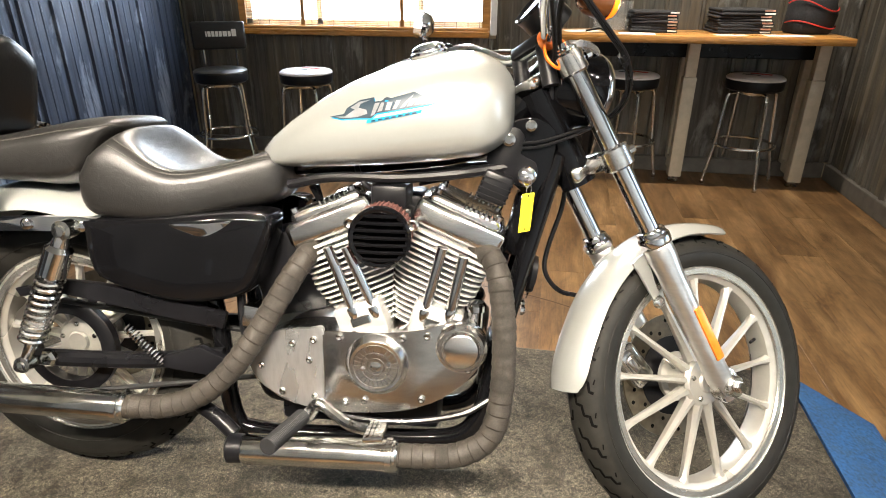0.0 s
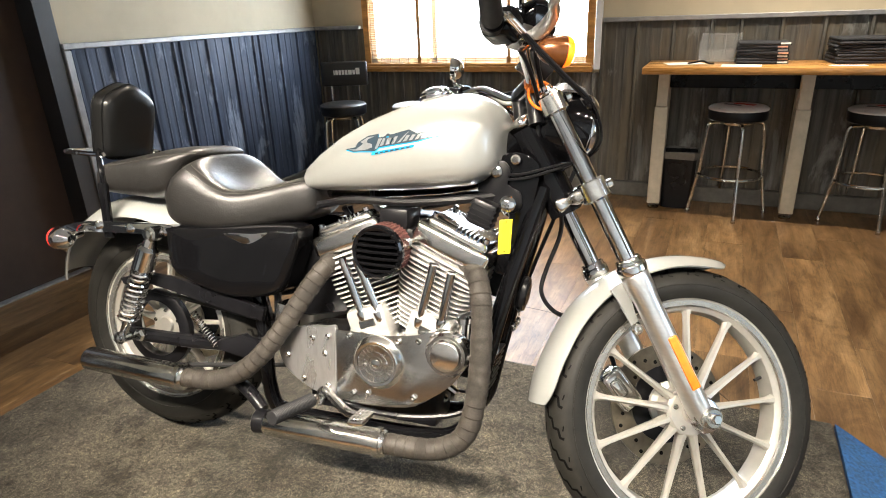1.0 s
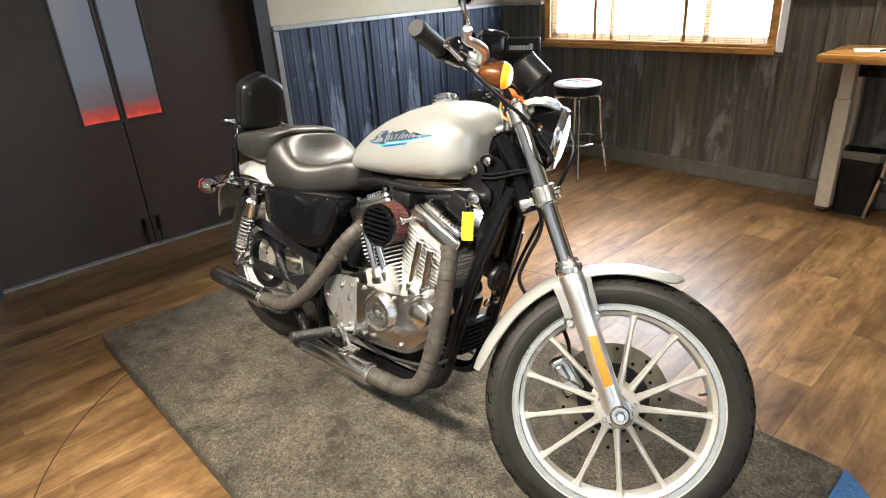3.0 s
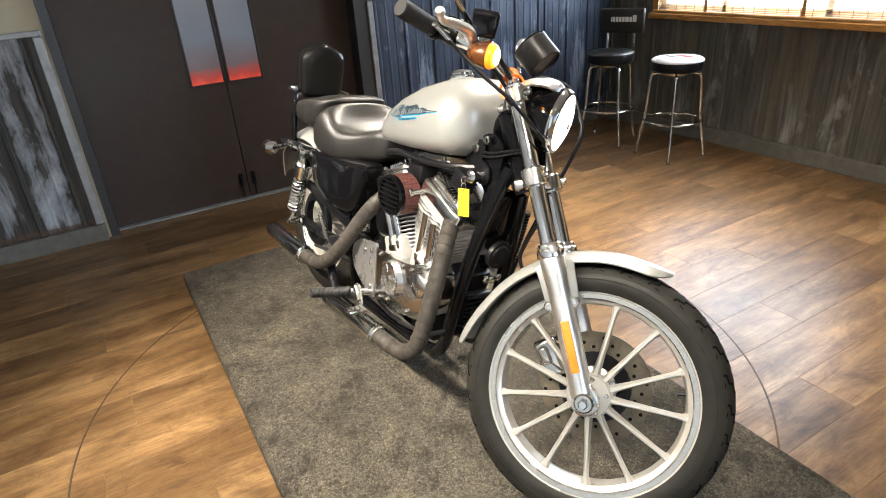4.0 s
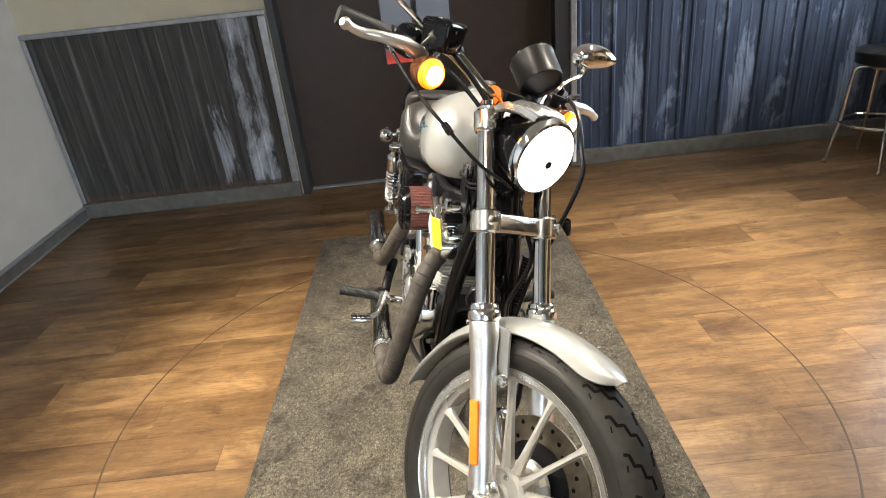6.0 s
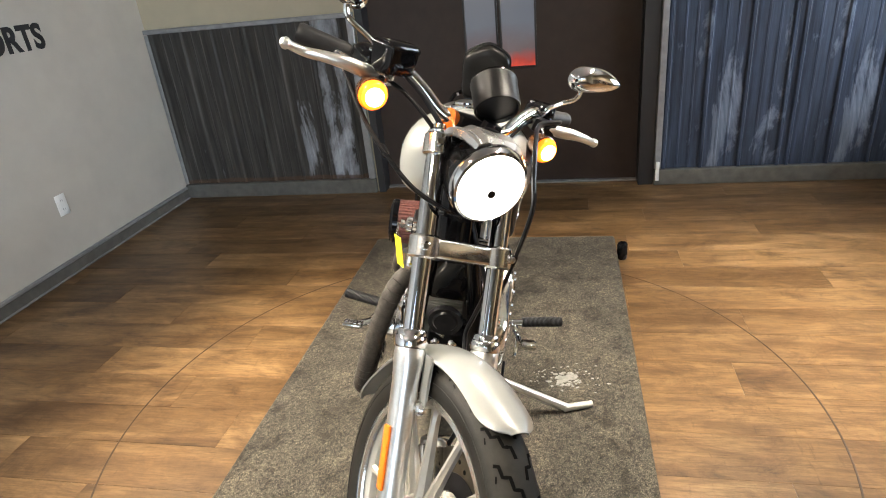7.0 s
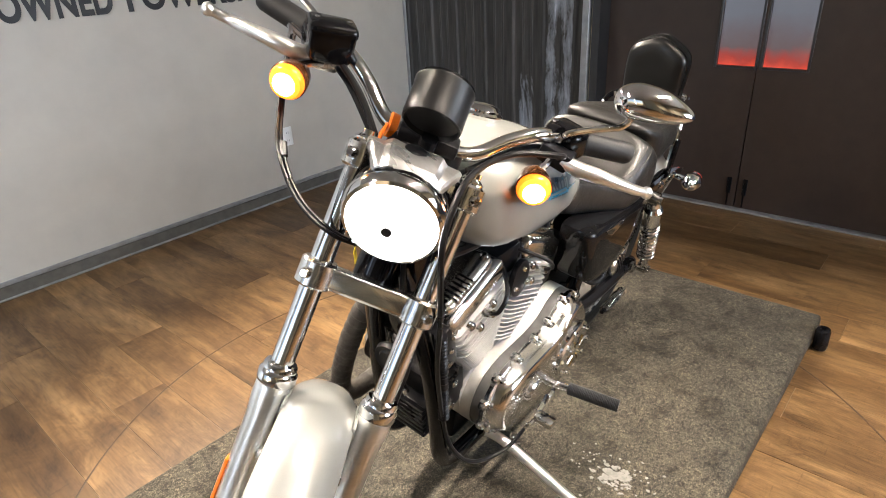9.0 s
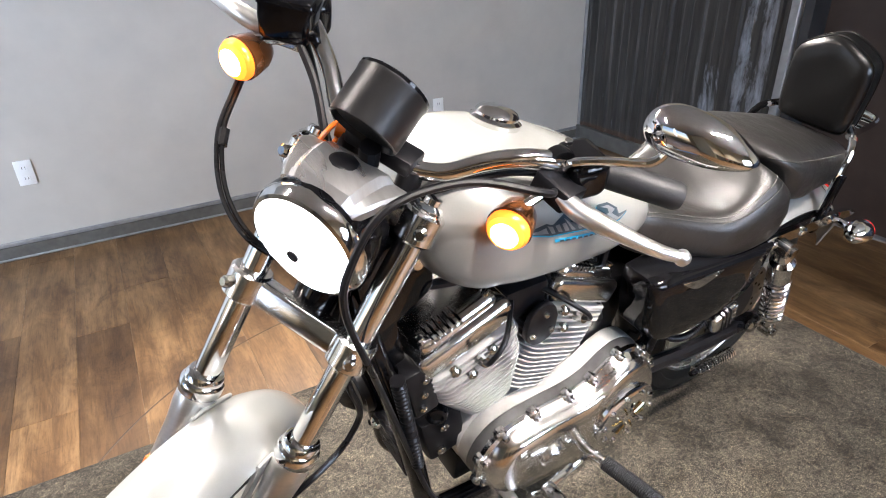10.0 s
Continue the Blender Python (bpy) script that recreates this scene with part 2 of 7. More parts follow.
M_OAK = simple("table_oak", (0.50, 0.245, 0.062), 0.32, 0, 0.28, 16, coat=0.35, stretch=(1, 9, 9), bump=0.05)
M_BEIGE = simple("beige_powder_coat", (0.46, 0.415, 0.325), 0.45, 0.05, 0.10, 25)
M_BLACKPL = simple("black_plastic", (0.006, 0.006, 0.007), 0.33, 0, 0.2, 40, bump=0.05, spec=0.22)
M_DRUM = simple("pebbled_black_plastic", (0.0065, 0.0065, 0.007), 0.40, 0, 0.2, 60, bump=0.10, bump_scale=700, spec=0.28)
M_PAPER = simple("white_paper", (0.78, 0.78, 0.76), 0.7, 0, 0.04, 30)
M_DENIM = simple("black_cloth", (0.018, 0.019, 0.023), 0.9, 0, 0.35, 120, bump=0.6, bump_scale=300)
M_TAGCLOTH = simple("cloth_tag", (0.55, 0.30, 0.22), 0.7, 0, 0.5, 60)
M_REDCLOTH = simple("red_piping", (0.45, 0.02, 0.015), 0.6, 0, 0.15, 60)
M_BAMBOO = simple("bamboo_slat", (0.55, 0.27, 0.07), 0.55, 0, 0.3, 40, stretch=(0.2, 1, 1))
M_WINFRAME = simple("white_window_frame", (0.78, 0.80, 0.82), 0.4, 0, 0.05, 20)
M_OUTSIDE = glowing("outside_daylight", (0.95, 0.98, 1.0), 13.0)
M_CHROME = simple("chrome", (0.80, 0.80, 0.80), 0.06, 1.0, 0.04, 25, rvar=0.03)
M_CHROME_OLD = simple("aged_chrome", (0.62, 0.61, 0.58), 0.16, 1.0, 0.12, 45, rvar=0.08)
M_POLISH = simple("polished_aluminium", (0.76, 0.75, 0.73), 0.17, 1.0, 0.10, 30, rvar=0.10, bump=0.05, bump_scale=400, stretch=(1, 1, 4))
M_SLIDER = simple("satin_fork_alloy", (0.84, 0.835, 0.82), 0.33, 1.0, 0.05, 30, rvar=0.05, bump=0.04, bump_scale=400, stretch=(1, 1, 5))
M_BRUSHED = simple("brushed_alloy_plate", (0.52, 0.52, 0.52), 0.28, 0.9, 0.08, 30, bump=0.04, bump_scale=300, stretch=(4, 1, 1))
M_CAST = simple("silver_cast_aluminium", (0.52, 0.515, 0.50), 0.42, 0.70, 0.08, 50, bump=0.18, bump_scale=500)
M_WHEEL = simple("silver_wheel_paint", (0.47, 0.455, 0.415), 0.32, 0.62, 0.06, 30, coat=0.2)
M_FIN = simple("silver_fin_paint", (0.52, 0.515, 0.505), 0.40, 0.50, 0.06, 50, bump=0.12, bump_scale=500)
# the case band's own grey, also painted shade between the cylinder fins
M_BAND_SHADE = simple("dark_grey_band_fin_shade", (0.115, 0.115, 0.116), 0.36, 0.6, 0.15, 40, bump=0.1)
M_RIM = simple("machined_rim", (0.56, 0.55, 0.52), 0.24, 0.92, 0.06, 60, rvar=0.08)
M_PEARL = simple("pearl_white_paint", (0.300, 0.305, 0.292), 0.34, 0.42, 0.03, 700, coat=1.0, rvar=0.04)
M_GLOSSBLK = simple("gloss_black_paint", (0.003, 0.003, 0.0035), 0.06, 0, 0.2, 20, coat=0.0, rvar=0.03, spec=0.26)
M_SATINBLK = simple("satin_black_metal", (0.005, 0.005, 0.006), 0.32, 0.0, 0.25, 40, spec=0.17)
M_RUBBER = simple("tyre_rubber", (0.010, 0.0095, 0.0082), 0.55, 0, 0.25, 35, bump=0.10, bump_scale=300, spec=0.22)
M_TREAD = simple("dusty_tread_rubber", (0.014, 0.013, 0.0108), 0.68, 0, 0.3, 35, bump=0.12, bump_scale=300, spec=0.2)
M_DISC = simple("worn_disc_steel", (0.17, 0.145, 0.11), 0.42, 1.0, 0.25, 40, rvar=0.1)
M_GROOVE = simple("tyre_groove", (0.003, 0.003, 0.003), 0.9, 0, 0.2, 35, spec=0.05)
M_GRIP = simple("grip_rubber", (0.012, 0.012, 0.013), 0.55, 0, 0.2, 60, bump=0.15, bump_scale=500, spec=0.25)
M_VINYL, _n, _l, _b = material("black_seat_vinyl")
_v = mapped(_n, _l, (1, 1, 1))
_grain, _crease = noise_tex(_n, _l, _v, 380, 3), noise_tex(_n, _l, mapped(_n, _l, (1.0, 0.35, 1.0)), 46, 5, 0.6, 1.2)
_l.new(ramp(_n, _l, _crease, ((0.3, (0.0062, 0.0058, 0.0054)), (0.7, (0.012, 0.0113, 0.0107)))), _b.inputs["Base Color"])
_l.new(ramp(_n, _l, _crease, ((0.30, (0.46,) * 3), (0.70, (0.33,) * 3))), _b.inputs["Roughness"])
_b.inputs["Specular IOR Level"].default_value = 0.50
_sum = _n.new("ShaderNodeMath")
_sum.operation = "MULTIPLY_ADD"
_sum.inputs[1].default_value = 3.0
_l.new(_crease, _sum.inputs[0])
_l.new(_grain, _sum.inputs[2])
bumped(_n, _l, _b, _sum.outputs[0], 0.22, 0.0014)
M_PADVINYL = simple("black_pad_vinyl", (0.006, 0.006, 0.006), 0.30, 0, 0.16, 20, bump=0.14, bump_scale=160, rvar=0.05, spec=0.28)
M_THREAD = simple("pale_thread", (0.06, 0.057, 0.05), 0.7, 0, 0.1, 90)
M_WRAP = wrap_cloth()
M_ORANGE = simple("orange_plastic", (0.66, 0.145, 0.010), 0.3, 0, 0.12, 80, coat=0.3)
M_REDLENS = simple("red_lens", (0.80, 0.03, 0.025), 0.15, 0, 0.1, 40, coat=0.6)
M_FILTER = simple("red_filter_gauze", (0.095, 0.028, 0.022), 0.8, 0, 0.35, 160, bump=0.6, bump_scale=400)
M_YELLOW = simple("yellow_plastic_tag", (0.85, 0.68, 0.02), 0.45, 0, 0.05, 30)
M_HEADLAMP = glowing("lit_headlamp_lens", (1.0, 0.97, 0.90), 14.0)
M_AMBER = glowing("lit_amber_lens", (1.0, 0.14, 0.003), 2.2, (0.8, 0.25, 0.02))
M_AMBERCORE = glowing("amber_bulb_glare", (1.0, 0.50, 0.13), 30.0, (0.8, 0.3, 0.03))
M_AMBERMID = glowing("amber_lens_glow", (1.0, 0.30, 0.02), 1.9, (0.8, 0.3, 0.03))
# chrome whose base colour holds the orange light of the lit lens
M_CHROME_GLOW = simple("chrome_amber_glow", (0.16, 0.055, 0.015), 0.2, 0.5, 0.2, 40, coat=0.5)
M_DECALBLUE = simple("blue_decal", (0.01, 0.26, 0.45), 0.3, 0, 0.08, 60, coat=0.6)
M_DECALGREY = simple("grey_decal", (0.20, 0.205, 0.215), 0.35, 0.3, 0.15, 60, coat=0.6)
M_DECALBLK = simple("dark_decal", (0.01, 0.025, 0.04), 0.35, 0, 0.1, 60, coat=0.6)
M_WHITESEAT = simple("white_vinyl", (0.62, 0.60, 0.60), 0.35, 0, 0.06, 30, coat=0.2)
M_SALT = simple("pale_flaked_residue", (0.21, 0.205, 0.19), 0.85, 0, 0.3, 60)
M_MIRROR = simple("mirror_glass", (0.85, 0.86, 0.86), 0.02, 1.0, 0.01, 10, rvar=0.01)
M_ACRYLIC, _n, _l, _b = material("clear_acrylic")
_b.inputs["Base Color"].default_value = (0.86, 0.88, 0.88, 1)
_b.inputs["Roughness"].default_value = 0.06
_b.inputs["Transmission Weight"].default_value = 0.85
_b.inputs["IOR"].default_value = 1.2
M_GAUGE = simple("gauge_face", (0.02, 0.02, 0.02), 0.15, 0, 0.1, 30, coat=0.8)
M_SEAM = simple("dark_seam", (0.052, 0.030, 0.016), 0.7, 0, 0.4, 12)
M_SCREW = simple("brass_fitting", (0.45, 0.32, 0.12), 0.3, 1.0, 0.15, 60)

# ---- shape helpers ----


def part(name, bm, mat, parent=None, label="", angle=35.0):
    bmesh.ops.recalc_face_normals(bm, faces=bm.faces[:])
    me = bpy.data.meshes.new(name)
    bm.to_mesh(me)
    bm.free()
    me.polygons.foreach_set("use_smooth", [True] * len(me.polygons))
    me.set_sharp_from_angle(angle=radians(angle))
    me.materials.append(mat)
    ob = new(name, me)
    if parent:
        ob.parent = parent
    if label:
        ob["label"] = label
    return ob


def empty(name, m):
    ob = new(name)
    ob.empty_display_size = 0.05
    ob.matrix_world = m
    return ob


def loft(bm, rings, cap=True, closed=True):
    vs = [[bm.verts.new(p) for p in r] for r in rings]
    k = len(rings[0])
    for a, b in zip(vs, vs[1:]):
        for i in range(k if closed else k - 1):
            j = (i + 1) % k
            bm.faces.new((a[i], a[j], b[j], b[i]))
    if cap and closed:
        bm.faces.new(vs[0][::-1])
        bm.faces.new(vs[-1])
    return bm


def lathe(bm, prof, m=Matrix(), seg=28, cap=True):
    """Revolves (radius, height) pairs round z."""
    rings = []
    for r, h in prof:
        rings.append([m @ Vector((max(r, 1e-4) * math.cos(2 * math.pi * i / seg), max(r, 1e-4) * math.sin(2 * math.pi * i / seg), h)) for i in range(seg)])
    return loft(bm, rings, cap)


def spline(pts, n=8):
    """A smooth line through the points."""
    p = [Vector(q) for q in pts]
    p = [p[0] * 2 - p[1]] + p + [p[-1] * 2 - p[-2]]
    out = []
    for i in range(1, len(p) - 2):
        a, b, c, d = p[i - 1:i + 3]
        for k in range(n):
            t = k / n
            out.append(0.5 * (2 * b + (c - a) * t + (2 * a - 5 * b + 4 * c - d) * t * t + (3 * b - a - 3 * c + d) * t ** 3))
    out.append(p[-2])
    return out


def tube(bm, pts, r, seg=10, cap=True):
    pts = [Vector(p) for p in pts]
    rad = r if isinstance(r, (list, tuple)) else [r] * len(pts)
    up = Vector((0.3, 0.2, 0.93))
    rings = []
    for i, p in enumerate(pts):
        d = (pts[min(i + 1, len(pts) - 1)] - pts[max(i - 1, 0)]).normalized()
        side = up - d * up.dot(d)
        if side.length < 1e-3:
            side = d.orthogonal()
        side.normalize()
        up = side
        other = d.cross(side)
        rings.append([p + (side * math.cos(a) + other * math.sin(a)) * rad[i] for a in (2 * math.pi * k / seg for k in range(seg))])
    return loft(bm, rings, cap)


def box(bm, sx, sy, sz, m=Matrix(), bev=0.0, seg=1):
    vs = [bm.verts.new(m @ Vector((x * sx / 2, y * sy / 2, z * sz / 2))) for x in (-1, 1) for y in (-1, 1) for z in (-1, 1)]
    fs = [bm.faces.new([vs[i] for i in q]) for q in ((0, 1, 3, 2), (4, 6, 7, 5), (0, 4, 5, 1), (2, 3, 7, 6), (0, 2, 6, 4), (1, 5, 7, 3))]
    if bev:
        bmesh.ops.bevel(bm, geom=list({e for f in fs for e in f.edges}), offset=bev, segments=seg, profile=0.5, affect="EDGES")
    return bm


def at(x, y, z):
    return Matrix.Translation((x, y, z))


def block(bm, x0, x1, y0, y1, z0, z1, bev=0.0, seg=1):
    return box(bm, x1 - x0, y1 - y0, z1 - z0, at((x0 + x1) / 2, (y0 + y1) / 2, (z0 + z1) / 2), bev, seg)


def slab(bm, outline, h, m=Matrix(), bev=0.0, seg=2):
    """A flat outline of (x, y) given thickness h along z and rounded edges."""
    lo = [bm.verts.new(m @ Vector((x, y, 0))) for x, y in outline]
    hi = [bm.verts.new(m @ Vector((x, y, h))) for x, y in outline]
    k = len(outline)
    f0, f1 = bm.faces.new(lo[::-1]), bm.faces.new(hi)
    fs = [f0, f1] + [bm.faces.new((lo[i], lo[(i + 1) % k], hi[(i + 1) % k], hi[i])) for i in range(k)]
    if bev:
        bmesh.ops.bevel(bm, geom=list(set(f0.edges) | set(f1.edges)), offset=bev, segments=seg, profile=0.5, affect="EDGES")
    return bm


def aim(p, d):
    """A frame at p with its z along d."""
    q = Vector(d).to_track_quat("Z", "Y").to_matrix().to_4x4()
    return Matrix.Translation(p) @ q


def smooth_outline(pts, n=6):
    """A closed smooth line through 2D points."""
    k = len(pts)
    out = []
    for i in range(k):
        a, b, c, d = (Vector(pts[(i + j) % k]) for j in (-1, 0, 1, 2))
        for s in range(n):
            t = s / n
            q = 0.5 * (2 * b + (c - a) * t + (2 * a - 5 * b + 4 * c - d) * t * t + (3 * b - a - 3 * c + d) * t ** 3)
            out.append((q.x, q.y))
    return out


def B():
    return bmesh.new()


# ---- the room ----
WX, NY, SY, EX, CEIL = -2.242, 4.588, -0.735, 4.6, 2.72
STUB_X, STUB_Y = 2.10, 3.60
RAIL = 1.148


def wall(name, label, mat, boxes):
    bm = B()
    for b in boxes:
        block(bm, *b)
    return tagged(part(name, bm, mat), label, "wall", kind="structure")


WIN = (-1.785, -0.10, 0.862, 1.95)
DOOR = (0.722, 2.405, 2.06)
wall("wall_west", "cream painted wall above ribbed steel panels", M_CREAM, [
    (WX - 0.16, WX - 0.012, SY - 0.15, DOOR[0] - 0.02, 0, CEIL), (WX - 0.16, WX - 0.012, DOOR[1] + 0.02, NY + 0.15, 0, CEIL), (WX - 0.16, WX - 0.012, DOOR[0] - 0.02, DOOR[1] + 0.02, DOOR[2] + 0.05, CEIL)])
wall("wall_north", "cream painted wall with a window above ribbed steel panels", M_CREAM, [
    (WX - 0.012, WIN[0], NY + 0.012, NY + 0.15, 0, CEIL), (WIN[1], STUB_X + 0.13, NY + 0.012, NY + 0.15, 0, CEIL),
    (WIN[0], WIN[1], NY + 0.012, NY + 0.15, 0, WIN[2]), (WIN[0], WIN[1], NY + 0.012, NY + 0.15, WIN[3], CEIL)])
wall("wall_south", "plain warm grey painted wall with black lettering", M_GREYWALL, [(WX - 0.012, EX, SY - 0.15, SY, 0, CEIL)])
wall("wall_stub", "short wall clad in grey ribbed steel beside the table", M_CREAM, [(STUB_X + 0.012, STUB_X + 0.13, STUB_Y, NY + 0.012, 0, CEIL)])
wall("wall_east", "plain wall with a wide shop window", M_CREAM, [
    (EX, EX + 0.15, SY - 0.15, 0.0, 0, CEIL), (EX, EX + 0.15, 3.2, STUB_Y + 0.15, 0, CEIL), (EX, EX + 0.15, 0.0, 3.2, 0, 0.5), (EX, EX + 0.15, 0.0, 3.2, 2.5, CEIL)])
wall("wall_northeast", "plain cream painted wall", M_CREAM, [(STUB_X + 0.13, EX, STUB_Y, STUB_Y + 0.15, 0, CEIL)])
bm = B()
block(bm, WX - 0.16, EX + 0.15, SY - 0.15, NY + 0.15, CEIL + 0.002, CEIL + 0.1)
tagged(part("ceiling", bm, M_CEIL), "plain pale ceiling", "ceiling", kind="structure")


def ribbed(length, height, period=0.213):
    """A ribbed sheet along +x facing -y, its foot at z = 0."""
    bm = B()
    prof = []
    s = 0.0
    while s < length - 1e-6:
        for ds, d in ((0.0, 0.0), (0.007, -0.013), (0.021, -0.013), (0.028, 0.0), (0.034, 0.002), (0.040, 0.0), (0.084, 0.0), (0.088, -0.003), (0.096, -0.003), (0.100, 0.0), (0.144, 0.0), (0.148, -0.003), (0.156, -0.003), (0.160, 0.0), (0.207, 0.0)):
            if s + ds <= length:
                prof.append((s + ds, d))
        s += period
    prof.append((length, 0.0))
    loft(bm, [[Vector((x, d, z)) for x, d in prof] for z in (0.0, height)], cap=False, closed=False)
    loft(bm, [[Vector((x, d + 0.002, z)) for x, d in prof] for z in (height, 0.0)], cap=False, closed=False)
    return bm


def cladding(name, label, mat, m, runs, height_of):
    """Ribbed sheets side by side; runs are (start, end)."""
    root = tagged(empty(name, m), label, "wall panel", kind="structure")
    for i, (a, b) in enumerate(runs):
        z0, z1 = height_of(a, b)
        ob = part("panel", ribbed(b - a, z1 - z0), mat[i] if isinstance(mat, tuple) else mat, root)
        ob.matrix_basis = at(a, 0, z0)
    return root


low, high = 0.10, RAIL - 0.025
west = pose(WX, 0, 0, 0, 0, 90)
cladding("wainscot_west", "dark weathered ribbed steel wainscot, its colour tinted with blue daylight", M_STEEL_W, west, [(2.509, 3.2), (3.2, 3.9), (3.9, NY - 0.004)], lambda a, b: (low, high))
cladding("wainscot_southwest", "dark weathered ribbed steel with white streaks", (M_STEEL_SWD, M_STEEL_SW), west, [(SY + 0.02, -0.06), (-0.06, 0.645)], lambda a, b: (low, high))
north = at(0, NY, 0)
cladding("wainscot_north", "grey weathered ribbed steel wainscot below the window", M_STEEL_N, north, [(WX + 0.014, WIN[0] - 0.02), (WIN[0] - 0.02, -0.95), (-0.95, WIN[1] + 0.05), (WIN[1] + 0.05, 0.75), (0.75, 1.4), (1.4, STUB_X - 0.004)],
         lambda a, b: (low, WIN[2] - 0.05) if (a >= WIN[0] - 0.03 and b <= WIN[1] + 0.06) else (low, high))
cladding("wainscot_stub", "dark weathered ribbed steel beside the table", M_STEEL_N, pose(STUB_X, 0, 0, 0, 0, -90), [(-(NY - 0.014), -4.1), (-4.1, -(STUB_Y + 0.03))], lambda a, b: (low, high))


def strips(name, label, mat, boxes, bev=0.004):
    bm = B()
    for b in boxes:
        block(bm, *b, bev=bev)
    return tagged(part(name, bm, mat), label, "trim", kind="structure")


strips("trim_rail", "thin galvanised rail capping the ribbed steel", M_TRIM, [
    (WX - 0.012, WX + 0.022, 2.470, NY - 0.03, RAIL - 0.028, RAIL), (WX - 0.012, WX + 0.022, SY + 0.002, 0.69, RAIL - 0.028, RAIL),
    (WX - 0.01, WIN[0] - 0.05, NY - 0.022, NY + 0.012, RAIL - 0.028, RAIL), (WIN[1] + 0.06, STUB_X - 0.03, NY - 0.022, NY + 0.012, RAIL - 0.028, RAIL),
    (STUB_X - 0.022, STUB_X + 0.012, STUB_Y + 0.03, NY - 0.026, RAIL - 0.028, RAIL)])
strips("trim_upright", "galvanised corner strip beside the doors", M_TRIM, [
    (WX - 0.012, WX + 0.024, 2.470, 2.508, 0.10, RAIL - 0.031), (WX - 0.012, WX + 0.024, 0.645, 0.688, 0.10, RAIL - 0.031), (WX - 0.012, WX + 0.022, SY + 0.003, SY + 0.028, 0.10, RAIL - 0.031)])
strips("trim_window", "pale steel edge beside the window", M_WINFRAME, [(WIN[1] + 0.014, WIN[1] + 0.055, NY - 0.024, NY + 0.01, WIN[2] - 0.03, 2.0)])
strips("trim_stub_end", "pale strip on the end of the short wall", M_CREAM, [(STUB_X - 0.02, STUB_X + 0.135, STUB_Y - 0.02, STUB_Y + 0.025, 0.002, CEIL - 0.01)])
strips("baseboard", "scuffed grey base board along the walls", M_BASE, [
    (WX - 0.012, WX + 0.028, 2.470, NY - 0.03, 0.0, 0.098), (WX - 0.012, WX + 0.028, SY + 0.002, 0.688, 0.0, 0.098),
    (WX - 0.01, STUB_X - 0.03, NY - 0.028, NY + 0.012, 0.0, 0.098), (STUB_X - 0.028, STUB_X + 0.012, STUB_Y + 0.03, NY - 0.03, 0.0, 0.098),
    (WX + 0.03, EX, SY, SY + 0.014, 0.0, 0.066)])
strips("baseboard_cap", "thin pale ridge on the base board", M_TRIM, [(WX + 0.03, EX, SY, SY + 0.018, 0.068, 0.086), (WX + 0.03, EX, SY, SY + 0.022, 0.0, 0.010)], 0.003)

bm = B()
block(bm, WX + 0.024, WX + 0.036, 2.478, 2.500, 0.030, 0.150, 0.003, 2)
tagged(part("cover_clip", bm, M_PLASTIC_W), "small pale clip at the foot of the corner strip", "clip")

# double door
DX = -2.345
bm = B()
block(bm, DX - 0.04, WX + 0.012, DOOR[0] - 0.02, DOOR[0] + 0.025, 0, DOOR[2])
block(bm, DX - 0.04, WX + 0.012, DOOR[1] - 0.025, DOOR[1] + 0.062, 0, DOOR[2])
block(bm, DX - 0.04, WX + 0.012, DOOR[0] - 0.02, DOOR[1] + 0.062, DOOR[2], DOOR[2] + 0.05)
tagged(part("door_frame", bm, M_DOORFRAME), "dark painted steel frame of a double door", "door frame", kind="structure")
SEAM = 1.545


def door_leaf(name, y0, y1, g0, g1, hx):
    root = tagged(empty(name, at(DX, (y0 + y1) / 2, 0)), "closed dark brown door leaf with a narrow vision window", "door", kind="structure")
    c = (y0 + y1) / 2
    bm = B()
    z0, z1 = 0.748, 1.55
    for a, b, lo, hi in ((y0, g0, 0.012, 2.05), (g1, y1, 0.012, 2.05), (g0, g1, 0.012, z0), (g0, g1, z1, 2.05)):
        block(bm, -0.04, 0.0, a - c, b - c, lo, hi)
    part("leaf", bm, M_DOOR, root)
    bm = B()
    for a, b, lo, hi in ((g0 - 0.012, g0, z0 - 0.012, z1 + 0.012), (g1, g1 + 0.012, z0 - 0.012, z1 + 0.012), (g0, g1, z0 - 0.012, z0), (g0, g1, z1, z1 + 0.012)):
        block(bm, -0.002, 0.005, a - c, b - c, lo, hi, 0.002)
    part("glazing_bead", bm, M_DOORFRAME, root)
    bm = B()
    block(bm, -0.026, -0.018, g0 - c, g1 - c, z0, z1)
    part("pane", bm, M_GLASSGLOW, root, "glass with a painted grey reflection and red glow at its foot")
    bm = B()
    block(bm, 0.0, 0.008, hx - c - 0.012, hx - c + 0.012, 0.085, 0.175, 0.003)
    tube(bm, [(0.006, hx - c, 0.02), (0.010, hx - c, 0.09), (0.018, hx - c, 0.12), (0.018, hx - c, 0.15), (0.006, hx - c, 0.155)], 0.0045, 8)
    part("foot_bolt", bm, M_SATINBLK, root)


door_leaf("door_1", DOOR[0] + 0.027, SEAM - 0.003, 1.352, SEAM - 0.008 - 0.002, SEAM - 0.04)
door_leaf("door_2", SEAM + 0.003, DOOR[1] - 0.027, SEAM + 0.024, 1.765, SEAM + 0.04)
strips("door_threshold", "thin pale strip under the doors", M_TRIM, [(DX - 0.03, DX + 0.035, DOOR[0] + 0.026, DOOR[1] - 0.026, 0.0, 0.010)], 0.002)
